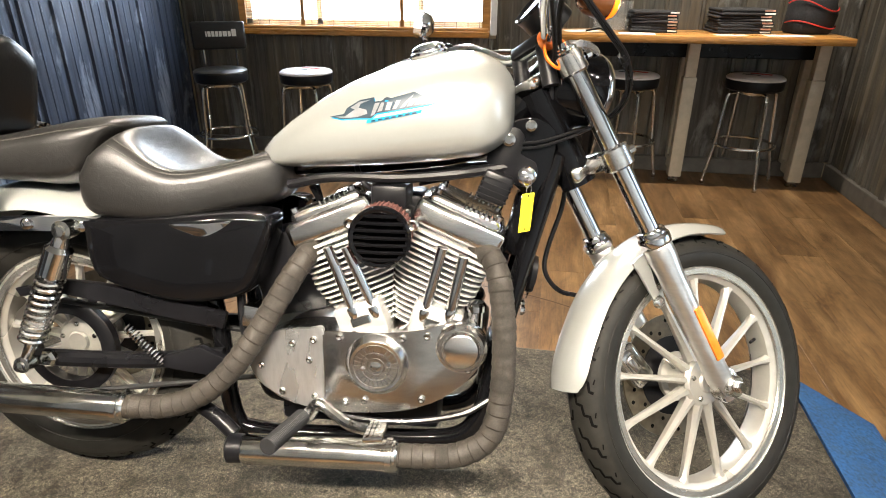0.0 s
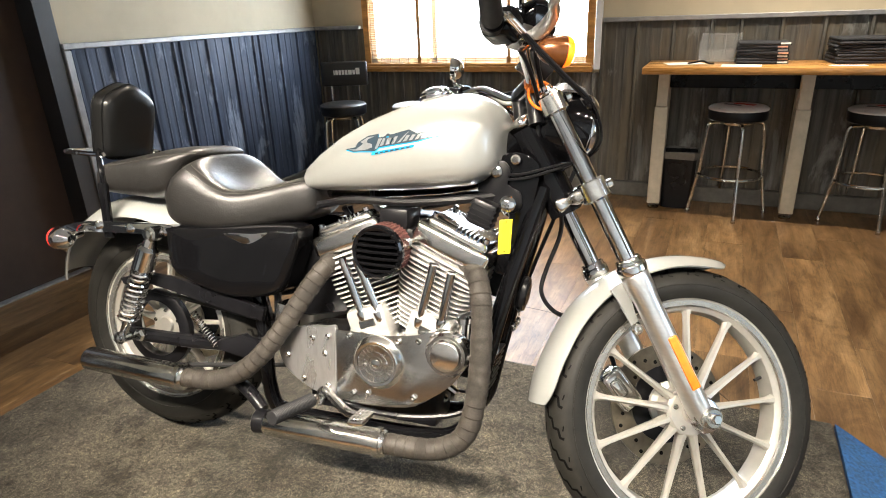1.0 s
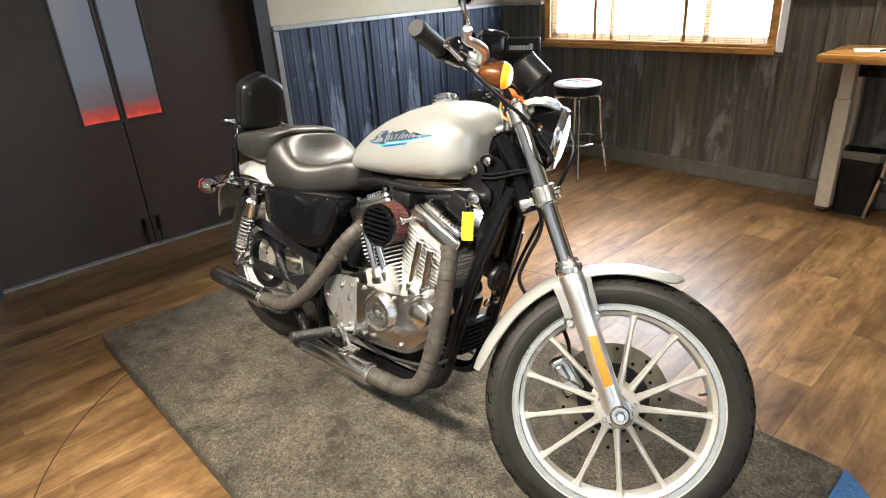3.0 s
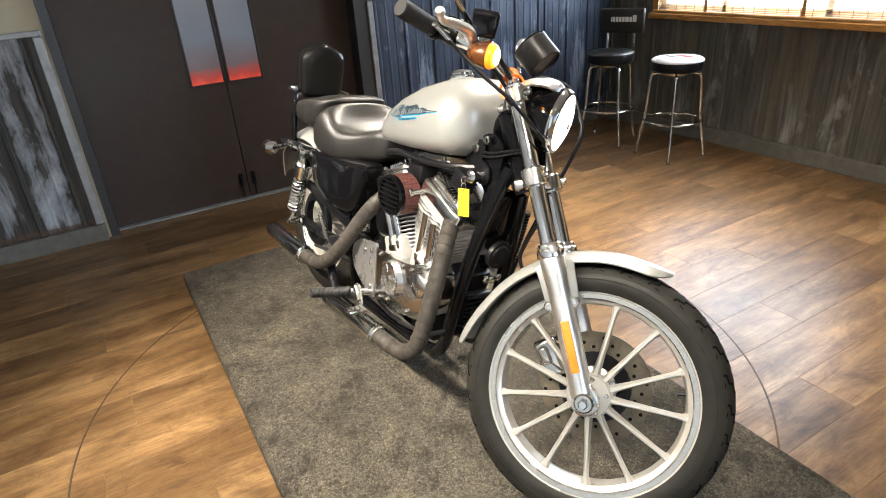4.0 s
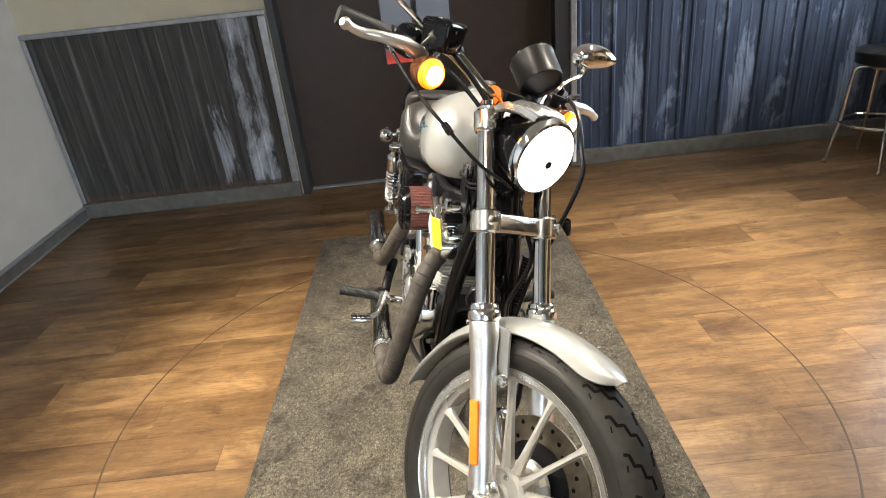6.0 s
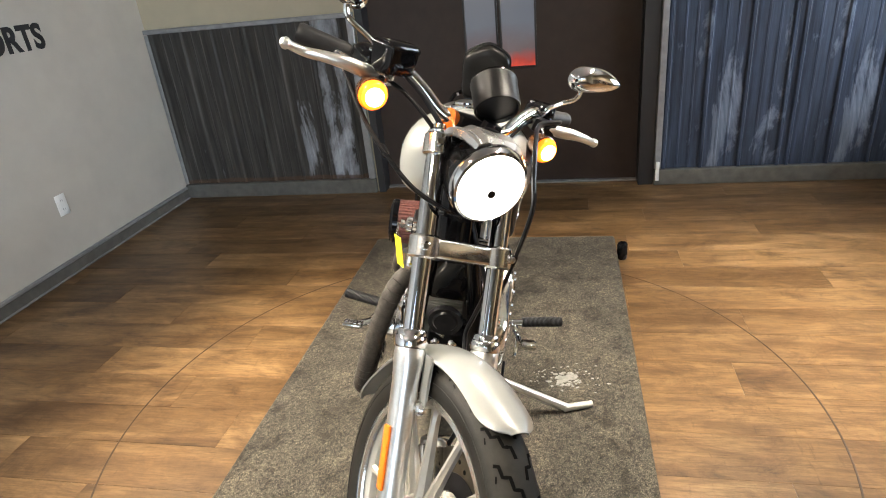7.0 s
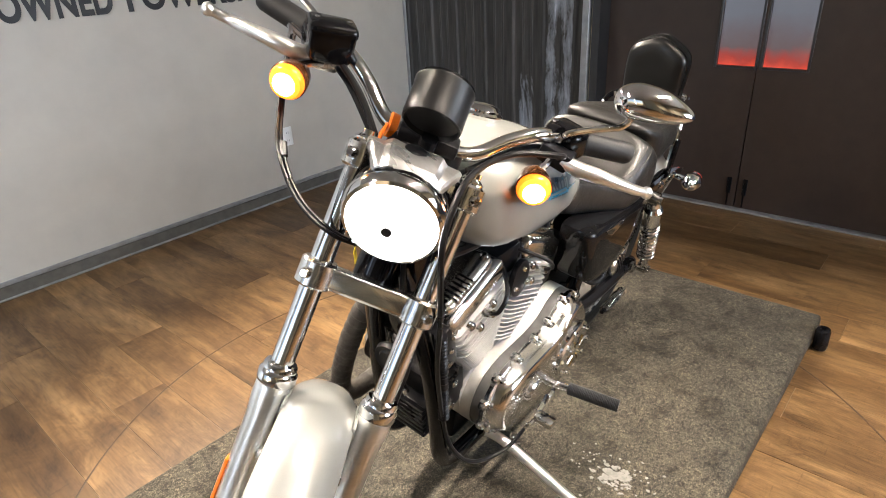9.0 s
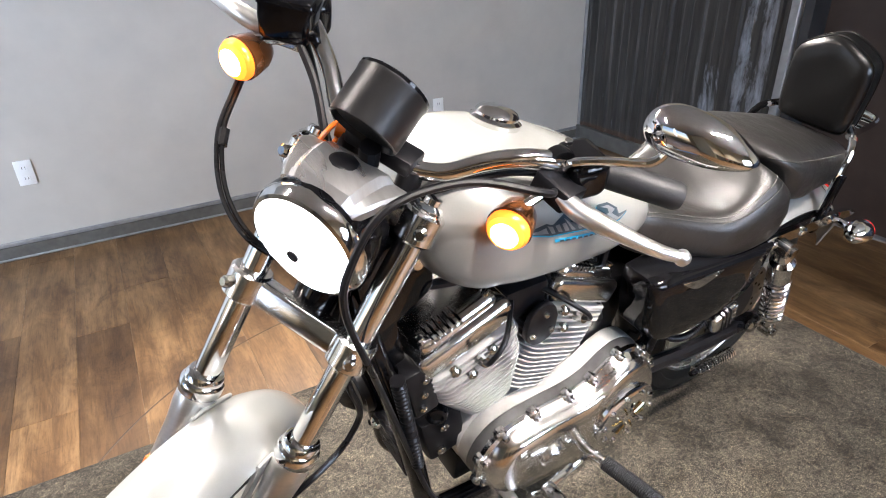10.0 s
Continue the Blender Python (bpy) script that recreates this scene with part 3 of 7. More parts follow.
wall("wall_behind_doors", "dark wall closing the space behind the doors", M_DOORFRAME, [(DX - 0.12, DX - 0.06, DOOR[0] - 0.3, DOOR[1] + 0.3, 0, 2.3)])

# window with a bamboo blind
win = tagged(empty("window_1", at(0, NY, 0)), "bright window behind a half-lit bamboo roller blind", "window", kind="structure")
bm = B()
for a, b, lo, hi in ((WIN[0], WIN[0] + 0.05, WIN[2], WIN[3]), (WIN[1] - 0.05, WIN[1], WIN[2], WIN[3]), (WIN[0], WIN[1], WIN[2], WIN[2] + 0.05), (WIN[0], WIN[1], WIN[3] - 0.05, WIN[3]), (-1.27, -1.23, WIN[2], WIN[3]), (-0.57, -0.53, WIN[2], WIN[3])):
    block(bm, a, b, 0.05, 0.11, lo, hi, 0.004)
part("window_frame", bm, M_WINFRAME, win)
bm = B()
block(bm, WIN[0] - 0.03, WIN[1] + 0.01, -0.05, 0.012, WIN[2] - 0.045, WIN[2] - 0.006, 0.005)
part("window_sill", bm, M_OAK, win, "orange varnished wooden sill")
bm = B()
block(bm, WIN[0] - 1.5, WIN[1] + 1.5, 0.6, 0.61, 0.2, 2.8)
tagged(part("backdrop", bm, M_OUTSIDE), "bright daylight outside the window", "backdrop", kind="structure").matrix_world = at(0, NY, 0)
blind = tagged(empty("bamboo_blind", at((WIN[0] + WIN[1]) / 2, NY - 0.02, WIN[2])), "sunlit bamboo blind of thin orange slats", "blind")
slat = B()
block(slat, -0.852, 0.852, -0.0010, 0.0010, -0.0013, 0.0013)
first = part("slat", slat, M_BAMBOO, blind)
first.matrix_basis = at(0, 0, 0.02)
rng = random.Random(4)
for i in range(1, 84):
    z = 0.02 + 0.0125 * i
    if z > 1.07:
        break
    o = new("slat", first.data)
    o.parent = blind
    o.matrix_basis = pose(rng.uniform(-0.004, 0.004), 0, z + rng.uniform(-0.002, 0.002), 0, rng.uniform(-0.15, 0.15), 0)
for x in (-0.83, 0.83, -0.40, 0.28):
    bm = B()
    block(bm, x - (0.024 if abs(x) > 0.8 else 0.012), x + (0.024 if abs(x) > 0.8 else 0.012), -0.004, -0.002, 0.0, 1.09)
    part("edge_band", bm, M_BAMBOO, blind)
for i in range(22):
    bm = B()
    x = -0.79 + 0.0752 * i
    tube(bm, [(x + 0.004 * math.sin(z * 20), -0.0035, z) for z in (0.0, 0.2, 0.4, 0.6, 0.8, 1.07)], 0.0013, 5)
    part("cord", bm, M_SATINBLK, blind)
bm = B()
tube(bm, [(-0.845, 0, 0.0), (0.845, 0, 0.0)], 0.016, 10)
part("bottom_roll", bm, M_BAMBOO, blind)

# wall lettering and outlet


def wall_word(text, right, width, height, z):
    cu = bpy.data.curves.new("lettering", "FONT")
    cu.body, cu.size, cu.extrude, cu.offset, cu.space_character = text, 0.18, 0.0015, 0.0065, 1.04
    tmp = new("tmp", cu)
    me = bpy.data.meshes.new_from_object(tmp.evaluated_get(bpy.context.evaluated_depsgraph_get()))
    bpy.data.objects.remove(tmp)
    xs, ys = [v.co.x for v in me.vertices], [v.co.y for v in me.vertices]
    kx, ky = width / (max(xs) - min(xs)), height / (max(ys) - min(ys))
    me.transform(Matrix.Diagonal((kx, ky, 1, 1)) @ at(-max(xs), -min(ys), 0))
    me.materials.clear()
    me.materials.append(M_LETTER)
    ob = tagged(new("wall_lettering", me), "black capital letters on the grey wall", "sign")
    ob.matrix_world = Matrix.Translation((right, SY + 0.003, z)) @ pose(0, 0, 0, 90, 0, 180)
    return ob


wall_word("POWERSPORTS", -1.412, 1.030, 0.128, 1.152)
wall_word("OWNED", -0.318, 0.475, 0.128, 1.152)


def wall_outlet(ox, oz):
    outlet = tagged(empty("outlet", at(ox, SY, oz)), "white wall outlet plate", "outlet")
    bm = B()
    block(bm, -0.035, 0.035, 0, 0.006, -0.057, 0.057, 0.003, 2)
    part("cover_plate", bm, M_PLASTIC_W, outlet)
    for z in (-0.024, 0.024):
        bm = B()
        block(bm, -0.015, 0.015, 0.006, 0.0075, z - 0.016, z + 0.016, 0.0006)
        soc = part("socket", bm, M_PLASTIC_W, outlet)
        for x in (-0.006, 0.006):
            bm = B()
            block(bm, x - 0.001, x + 0.001, 0.0072, 0.0079, z - 0.006, z + 0.006)
            part("slot", bm, M_BLACKPL, soc)


wall_outlet(-1.138, 0.374)
wall_outlet(0.979, 0.395)

# ---- platform ----
PX0, PX1, PY0, PY1, PZ = -1.315, 1.10, 0.955, 2.172, 0.073
plat = tagged(empty("display_platform", at(0, 0, 0)), "low display platform in worn grey carpet with a blue ramp", "platform")
bm = B()
block(bm, PX0, PX1, PY0, PY1, 0.004, PZ, 0.014, 3)
part("carpeted_deck", bm, M_CARPET, plat)
bm = B()
mid = (PY0 + PY1) / 2
rings = []
for x, hw, z in ((PX1 + 0.002, 0.605, PZ - 0.002), (PX1 + 0.21, 0.47, 0.014)):
    rings.append([Vector((x, mid - hw, 0.004)), Vector((x, mid - hw, z)), Vector((x, mid + hw, z)), Vector((x, mid + hw, 0.004))])
loft(bm, rings)
part("ramp", bm, M_BLUE, plat, "bright blue carpeted ramp")
bm = B()
lathe(bm, [(0.0, 0), (0.021, 0.002), (0.024, 0.01), (0.024, 0.075), (0.02, 0.083), (0.012, 0.084), (0.010, 0.07), (0, 0.07)], at(-1.19, PY1 + 0.027, 0.006), 18)
part("side_socket", bm, M_BLACKPL, plat, "black round socket at the deck's corner")
rng = random.Random(11)
bm = B()
for i in range(120):
    a, r = rng.uniform(0, 6.28), abs(rng.gauss(0, 0.055))
    cx, cy = -0.165 + r * math.cos(a) * 0.75, 1.930 + r * math.sin(a) * 1.15
    s = rng.uniform(0.0015, 0.0042) * (1 + 2.6 * max(0.0, 1 - r / 0.06) * rng.random())
    k = 11
    wob = [rng.uniform(0.45, 1.5) for _ in range(k)]
    vs = [bm.verts.new((cx + s * wob[j] * math.cos(6.283 * j / k), cy + s * 1.3 * wob[j] * math.sin(6.283 * j / k), PZ + 0.0010 + 0.00001 * i)) for j in range(k)]
    bm.faces.new(vs)
    bot = [bm.verts.new((v.co.x, v.co.y, PZ - 0.001)) for v in vs]
    for j in range(k):
        bm.faces.new((vs[j], bot[j], bot[(j + 1) % k], vs[(j + 1) % k]))
tagged(part("salt_residue", bm, M_SALT), "pale flaked residue stain on the carpet beside the stand", "residue", kind="stuff")

# ---- high table, stools, clutter ----
table = tagged(empty("high_table", at(1.178, 4.372, 0)), "long oak-topped work table on beige square steel legs", "table")
bm = B()
block(bm, -0.910, 0.715, -0.235, 0.215, 0.845, 0.885, 0.006, 2)
part("tabletop", bm, M_OAK, table, "varnished orange oak top")
bm = B()
block(bm, -0.82, 0.68, 0.10, 0.13, 0.735, 0.842, 0.004)
part("apron", bm, M_SATINBLK, table)
for x in (-0.80, -0.052, 0.645):
    bm = B()
    block(bm, x - 0.038, x + 0.038, -0.058, 0.018, 0.035, 0.640, 0.005, 2)
    lg = part("leg", bm, M_BEIGE, table)
    bm = B()
    block(bm, x - 0.032, x + 0.032, -0.052, 0.012, 0.640, 0.845, 0.003)
    part("inner_tube", bm, M_BEIGE, lg, "narrower height-adjusting tube")
    bm = B()
    block(bm, x - 0.030, x + 0.030, 0.018, 0.128, 0.060, 0.130, 0.004)
    part("foot_brace", bm, M_BEIGE, lg)
    bm = B()
    lathe(bm, [(0, 0), (0.032, 0.0), (0.034, 0.008), (0.02, 0.014), (0.008, 0.016), (0.008, 0.036), (0, 0.036)], at(x, -0.02, 0), 16)
    part("levelling_foot", bm, M_CHROME_OLD, lg, "round steel levelling foot")
    bm = B()
    block(bm, x - 0.03, x + 0.03, 0.13, 0.19, 0.10, 0.845, 0.004)
    part("rear_leg", bm, M_BEIGE, table)


def stool(x, y, turn, white, back=False):
    seat_z = 0.645
    lab = "chrome bar stool with a black seat and backrest" if back else "chrome swivel bar stool with a white-topped black seat"
    root = tagged(empty("bar_stool", pose(x, y, 0, 0, 0, turn)), lab, "stool", "bar stools")
    bm = B()
    lathe(bm, [(0, seat_z - 0.075), (0.148, seat_z - 0.075), (0.160, seat_z - 0.066), (0.164, seat_z - 0.02), (0.160, seat_z - 0.012), (0, seat_z - 0.012)], Matrix(), 36)
    part("seat_band", bm, M_BLACKPL, root)
    bm = B()
    lathe(bm, [(0.0, seat_z - 0.014), (0.161, seat_z - 0.014), (0.163, seat_z - 0.006), (0.150, seat_z + 0.004), (0.10, seat_z + 0.010), (0, seat_z + 0.012)], Matrix(), 36)
    cushion = part("cushion", bm, M_WHITESEAT if white else M_VINYL, root)
    if white:
        for (cx, cy, sx, sy, mt) in ((0.02, 0.03, 0.12, 0.035, M_REDCLOTH), (-0.02, -0.03, 0.10, 0.02, M_DECALBLK)):
            bm = B()
            block(bm, cx - sx / 2, cx + sx / 2, cy - sy / 2, cy + sy / 2, seat_z + 0.0105, seat_z + 0.0128)
            part("seat_print", bm, mt, cushion)
    bm = B()
    lathe(bm, [(0, seat_z - 0.10), (0.09, seat_z - 0.10), (0.10, seat_z - 0.085), (0.10, seat_z - 0.076), (0, seat_z - 0.076)], Matrix(), 24)
    part("swivel_plate", bm, M_CHROME_OLD, root)
    for k in range(4):
        a = math.radians(45 + 90 * k)
        c, s = math.cos(a), math.sin(a)
        bm = B()
        tube(bm, spline([(r * c, r * s, z) for r, z in ((0.02, seat_z - 0.092), (0.122, seat_z - 0.092), (0.148, seat_z - 0.104), (0.157, seat_z - 0.14), (0.166, 0.40), (0.176, 0.262), (0.186, 0.215), (0.219, 0.02), (0.220, 0.008))], 5), 0.0105, 9)
        lg = part("leg", bm, M_CHROME_OLD, root)
        bm = B()
        lathe(bm, [(0, 0), (0.013, 0), (0.014, 0.012), (0.012, 0.022), (0, 0.022)], at(0.220 * c, 0.220 * s, 0), 10)
        part("rubber_foot", bm, M_CHROME_OLD, lg)
    bm = B()
    tube(bm, [(0.178 * math.cos(6.2832 * i / 40), 0.178 * math.sin(6.2832 * i / 40), 0.245) for i in range(41)], 0.009, 8)
    part("foot_ring", bm, M_CHROME_OLD, root)
    if back:
        for y0 in (-0.10, 0.10):
            bm = B()
            tube(bm, spline([(-0.05, y0, seat_z - 0.085), (-0.165, y0, seat_z - 0.08), (-0.185, y0, seat_z - 0.05), (-0.19, y0, seat_z + 0.15)], 5), 0.009, 8)
            part("back_upright", bm, M_CHROME_OLD, root)
        bm = B()
        box(bm, 0.035, 0.33, 0.17, at(-0.19, 0, seat_z + 0.185), 0.014, 3)
        pad = part("backrest", bm, M_VINYL, root, "black padded backrest with a white maker's mark")
        # the maker's mark as plain blocks
        wd = (0.032, 0.022, 0.030, 0.022, 0.022, 0.022, 0.022, 0.012)
        yy = 0.115
        for w in wd:
            bm = B()
            block(bm, -0.1735, -0.1715, yy - w, yy - 0.004, seat_z + 0.180, seat_z + (0.224 if w > 0.03 else 0.212))
            part("mark", bm, M_PLASTIC_W, pad)
            yy -= w + 0.001
    return root


stool(-1.725, 4.09, -66, False, True)
stool(-1.18, 4.14, -5, True)
stool(0.80, 4.37, -33, True)
stool(1.51, 4.40, -30, True)

# waste bin
bin_root = tagged(empty("waste_bin", at(0.51, 4.44, 0)), "black plastic waste bin with a pale liner under the table", "bin")
bm = B()
rings = []
for z, k in ((0.0, 0.86), (0.005, 0.88), (0.33, 1.0), (0.34, 1.05), (0.352, 1.05), (0.352, 0.97), (0.02, 0.84)):
    rings.append([Vector((x * 0.10 * k, y * 0.085 * k, z)) for x, y in ((-1, -0.8), (-0.8, -1), (0.8, -1), (1, -0.8), (1, 0.8), (0.8, 1), (-0.8, 1), (-1, 0.8))])
loft(bm, rings)
part("tub", bm, M_BLACKPL, bin_root)
bm = B()
rings = []
for i, (z, k) in enumerate(((0.315, 1.045), (0.33, 1.07), (0.357, 1.09), (0.362, 1.03), (0.30, 0.93))):
    rings.append([Vector((x * 0.10 * k, y * 0.085 * k, z + 0.004 * ((j + i) % 2))) for j, (x, y) in enumerate(((-1, -0.8), (-0.8, -1), (0.8, -1), (1, -0.8), (1, 0.8), (0.8, 1), (-0.8, 1), (-1, 0.8)))])
loft(bm, rings, cap=False)
part("liner", bm, M_BASE, bin_root, "crumpled pale liner over the rim")


def folded_stack(x, y, n, sx, sy, th, turn):
    z = 0.886
    rg = random.Random(int(x * 100))
    for i in range(n):
        root = tagged(empty("folded_jeans", pose(x + rg.uniform(-0.006, 0.006), y + rg.uniform(-0.006, 0.006), z, 0, 0, turn + rg.uniform(-3, 3))), "folded black trousers in a stack on the table", "clothing", "folded trousers")
        bm = B()
        box(bm, sx, sy, th * 0.96, at(0, 0, th / 2), th * 0.42, 3)
        for v in bm.verts:
            v.co.z += 0.003 * math.sin(v.co.x * 40 + i) * (v.co.z / th)
        bd = part("cloth", bm, M_DENIM, root)
        bm = B()
        block(bm, sx * 0.28, sx * 0.47, -sy / 2 - 0.002, -sy / 2 + 0.002, th * 0.25, th * 0.8, 0.001)
        part("sewn_label", bm, M_TAGCLOTH if i % 2 else M_PAPER, root, "small printed label")
        z += th
    return z


folded_stack(0.88, 4.42, 7, 0.26, 0.22, 0.0165, 0)
folded_stack(1.37, 4.45, 8, 0.30, 0.24, 0.016, 4)


def sheet(name, label, x, y, sx, sy, turn, mat, z=0.8862):
    bm = B()
    box(bm, sx, sy, 0.0012, at(0, 0, 0.0006))
    ob = tagged(part(name, bm, mat), label, "paper")
    ob.matrix_world = pose(x, y, z, 0, 0, turn)
    return ob


sheet("paper_sheet", "white printed sheet lying on the table", 0.78, 4.22, 0.20, 0.12, -4, M_PAPER)
sheet("paper_sheet", "white printed sheet lying on the table", 1.28, 4.22, 0.17, 0.06, 3, M_PAPER)
sheet("paper_sheet", "white printed sheet lying on the table", 1.58, 4.23, 0.24, 0.11, 2, M_PAPER)
sheet("paper_sheet", "white printed sheet lying on the table", 0.48, 4.36, 0.21, 0.15, 18, M_PAPER)
bm = B()
tube(bm, spline([(-0.05, 0, 0.004), (0.0, 0.01, 0.012), (0.03, 0.0, 0.018), (0.06, -0.01, 0.006), (0.09, 0.0, 0.004)], 5), 0.005, 7)
tagged(part("pen_bundle", bm, M_BLACKPL), "dark pens lying on the papers", "pen").matrix_world = at(0.55, 4.30, 0.888)
holder = tagged(empty("brochure_holder", pose(0.66, 4.46, 0.886, 0, 0, -6)), "clear acrylic brochure holder standing on the table", "brochure holder")
for name, bx in (("back_panel", (-0.11, 0.11, 0.038, 0.041, 0.0, 0.16)), ("front_panel", (-0.11, 0.11, -0.002, 0.001, 0.0, 0.07)), ("base_panel", (-0.11, 0.11, 0.001, 0.038, 0.0, 0.003)), ("side_panel", (-0.113, -0.110, -0.002, 0.041, 0.0, 0.12)), ("side_panel", (0.110, 0.113, -0.002, 0.041, 0.0, 0.12))):
    bm = B()
    block(bm, *bx)
    part(name, bm, M_ACRYLIC, holder)
# helmet bag with red piping at the end of the table
bag = tagged(empty("helmet_bag", at(1.745, 4.45, 0.886)), "black soft bag with red piping on the table", "bag")
bm = B()
rings = []
for z, k in ((0, 0.9), (0.02, 1.0), (0.10, 1.02), (0.18, 0.93), (0.23, 0.7), (0.25, 0.35)):
    rings.append([Vector((0.13 * k * math.cos(a) * (1 + 0.05 * math.sin(5 * a + z * 30)), 0.11 * k * math.sin(a), z)) for a in (2 * math.pi * i / 24 for i in range(24))])
loft(bm, rings)
part("cloth", bm, M_DENIM, bag)
for z0, amp in ((0.05, 0.02), (0.15, 0.03)):
    bm = B()
    tube(bm, [(0.135 * math.cos(a), 0.115 * math.sin(a), z0 + amp * math.sin(2 * a)) for a in (3.3 + 0.12 * i for i in range(24))], 0.004, 6)
    part("piping", bm, M_REDCLOTH, bag)

# ---- motorcycle ----
# Its own frame: x ahead, y to its left, z up from the deck under the rear axle. It leans left on its stand.
LEAN, HEADING, STEER, RAKE = 10.7, 4.0, 34.0, 29.0
moto = tagged(empty("motorcycle", pose(-0.746, 1.483, PZ + 0.005, 0, 0, HEADING) @ pose(0, 0, 0, -LEAN, 0, 0)),
              "pearl white cruiser motorcycle with wrapped exhaust leaning on its side stand", "motorcycle")
HEAD = Vector((1.148, 0, 0.745))
UPAX = Vector((-math.sin(radians(RAKE)), 0, math.cos(radians(RAKE))))
FWD = Vector((math.cos(radians(RAKE)), 0, math.sin(radians(RAKE))))
TURN = Matrix.Translation(HEAD) @ Matrix.Rotation(radians(STEER), 4, UPAX) @ Matrix.Translation(-HEAD)
SIDEWAYS = pose(0, 0, 0, -90, 0, 0)


def front(name, bm, mat, parent=moto, label="", angle=35.0):
    """A part that turns with the bars."""
    bm.transform(TURN)
    return part(name, bm, mat, parent, label, angle)


def fork_at(w, y, off=0.040):
    return HEAD + FWD * off + UPAX * w + Vector((0, y, 0))


def wheel(name, m, R, width, rim_r, spokes, label):
    """A cast wheel about its own axle, with tyre, spokes and hub."""
    bm = B()
    hw = width * 0.40
    prof = [(rim_r + 0.022, hw), (rim_r + 0.024, hw - 0.006), (rim_r + 0.004, hw - 0.010), (rim_r - 0.012, hw - 0.022), (rim_r - 0.018, 0.0), (rim_r - 0.012, -hw + 0.022), (rim_r + 0.004, -hw + 0.010), (rim_r + 0.024, -hw + 0.006), (rim_r + 0.022, -hw), (rim_r - 0.002, -hw + 0.002), (rim_r - 0.020, -hw + 0.016), (rim_r - 0.026, 0.0), (rim_r - 0.020, hw - 0.016), (rim_r - 0.002, hw - 0.002), (rim_r + 0.022, hw)]
    lathe(bm, prof, SIDEWAYS, 64, cap=False)
    w = part(name, bm, M_WHEEL, moto, label)
    w.matrix_basis = m
    for s in (1, -1):
        bm = B()
        lathe(bm, [(rim_r - 0.010, s * (hw - 0.005)), (rim_r - 0.007, s * (hw - 0.0004)), (rim_r + 0.004, s * (hw + 0.0006)), (rim_r + 0.006, s * (hw - 0.0022)), (rim_r + 0.009, s * (hw - 0.0020)), (rim_r + 0.012, s * (hw + 0.0016)), (rim_r + 0.021, s * (hw + 0.0030)), (rim_r + 0.026, s * (hw - 0.004))], SIDEWAYS, 64, cap=False)
        part("rim_flange", bm, M_RIM, w, "bright machined rim lip")
    bm = B()
    sect = []
    minor = width / 2
    rc = R - minor * 0.92
    for k in range(-9, 10):
        a = radians(k * 13.5)
        sect.append((rc + minor * 0.92 * math.cos(a), minor * math.copysign(abs(math.sin(a)) ** 0.92, math.sin(a))))
    sect = [(rim_r + 0.016, -hw + 0.004)] + sect + [(rim_r + 0.016, hw - 0.004)]
    sect.append(sect[0])
    lathe(bm, sect, SIDEWAYS, 72, cap=False)
    tyre = part("tyre", bm, M_RUBBER, w, "black road tyre with zigzag grooves")

    def on_tread(th, phi, lift):
        r = rc + (minor * 0.92 + lift) * math.cos(phi)
        y = (minor + lift) * math.copysign(abs(math.sin(phi)) ** 0.92, math.sin(phi))
        return Vector((r * math.cos(th), y, r * math.sin(th)))

    bm = B()
    band = [(on_tread(0.0, radians(k * 6.5), 0.0005).x, on_tread(0.0, radians(k * 6.5), 0.0005).y) for k in range(-10, 11)]
    lathe(bm, band, SIDEWAYS, 72, cap=False)
    part("tread", bm, M_TREAD, tyre, "dusty grey-brown tread")
    # stepped grooves from the crown to the shoulder, one mesh a side shared round the tread
    n = 29
    for s in (1, -1):
        bm = B()
        for line, h in (([(0.0, 0.10), (0.062, 0.16), (0.070, 0.40), (0.130, 0.46), (0.138, 0.70), (0.196, 0.76), (0.206, 0.94)], 0.0031), ([(0.115, 0.98), (0.150, 0.92)], 0.0015)):
            fine = [Vector(p).lerp(Vector(q), k / 3) for p, q in zip([(*v, 0) for v in line], [(*v, 0) for v in line[1:]]) for k in range(3)] + [Vector((*line[-1], 0))]
            vs = []
            for i, p in enumerate(fine):
                d = fine[min(i + 1, len(fine) - 1)] - fine[max(i - 1, 0)]
                d = Vector((d.x * R, d.y * minor, 0)).normalized()
                vs.append([bm.verts.new(on_tread(p.x - k * d.y * h / R, s * (p.y + k * d.x * h / minor), 0.0012 if k else 0.0010)) for k in (-1, 0, 1)])
            for va, vb in zip(vs, vs[1:]):
                for k in (0, 1):
                    bm.faces.new((va[k], va[k + 1], vb[k + 1], vb[k]))
        first = part("tread_groove", bm, M_GROOVE, tyre)
        for i in range(n):
            o = first if i == 0 else new("tread_groove", first.data)
            o.parent = tyre
            o.matrix_basis = pose(0, 0, 0, 0, 360 * (i + (0.5 if s < 0 else 0)) / n, 0)
    # raised rings on the sidewalls
    for s in (1, -1):
        bm = B()
        for rr, yy in ((rim_r + 0.027, hw + 0.0035), (rim_r + 0.040, minor * 0.985)):
            lathe(bm, [(rr - 0.0016, s * (yy - 0.001)), (rr, s * (yy + 0.0012)), (rr + 0.0016, s * (yy - 0.001))], SIDEWAYS, 72, cap=False)
        part("sidewall_ring", bm, M_RUBBER, tyre)
    # spokes, one mesh shared
    bm = B()
    rings = []
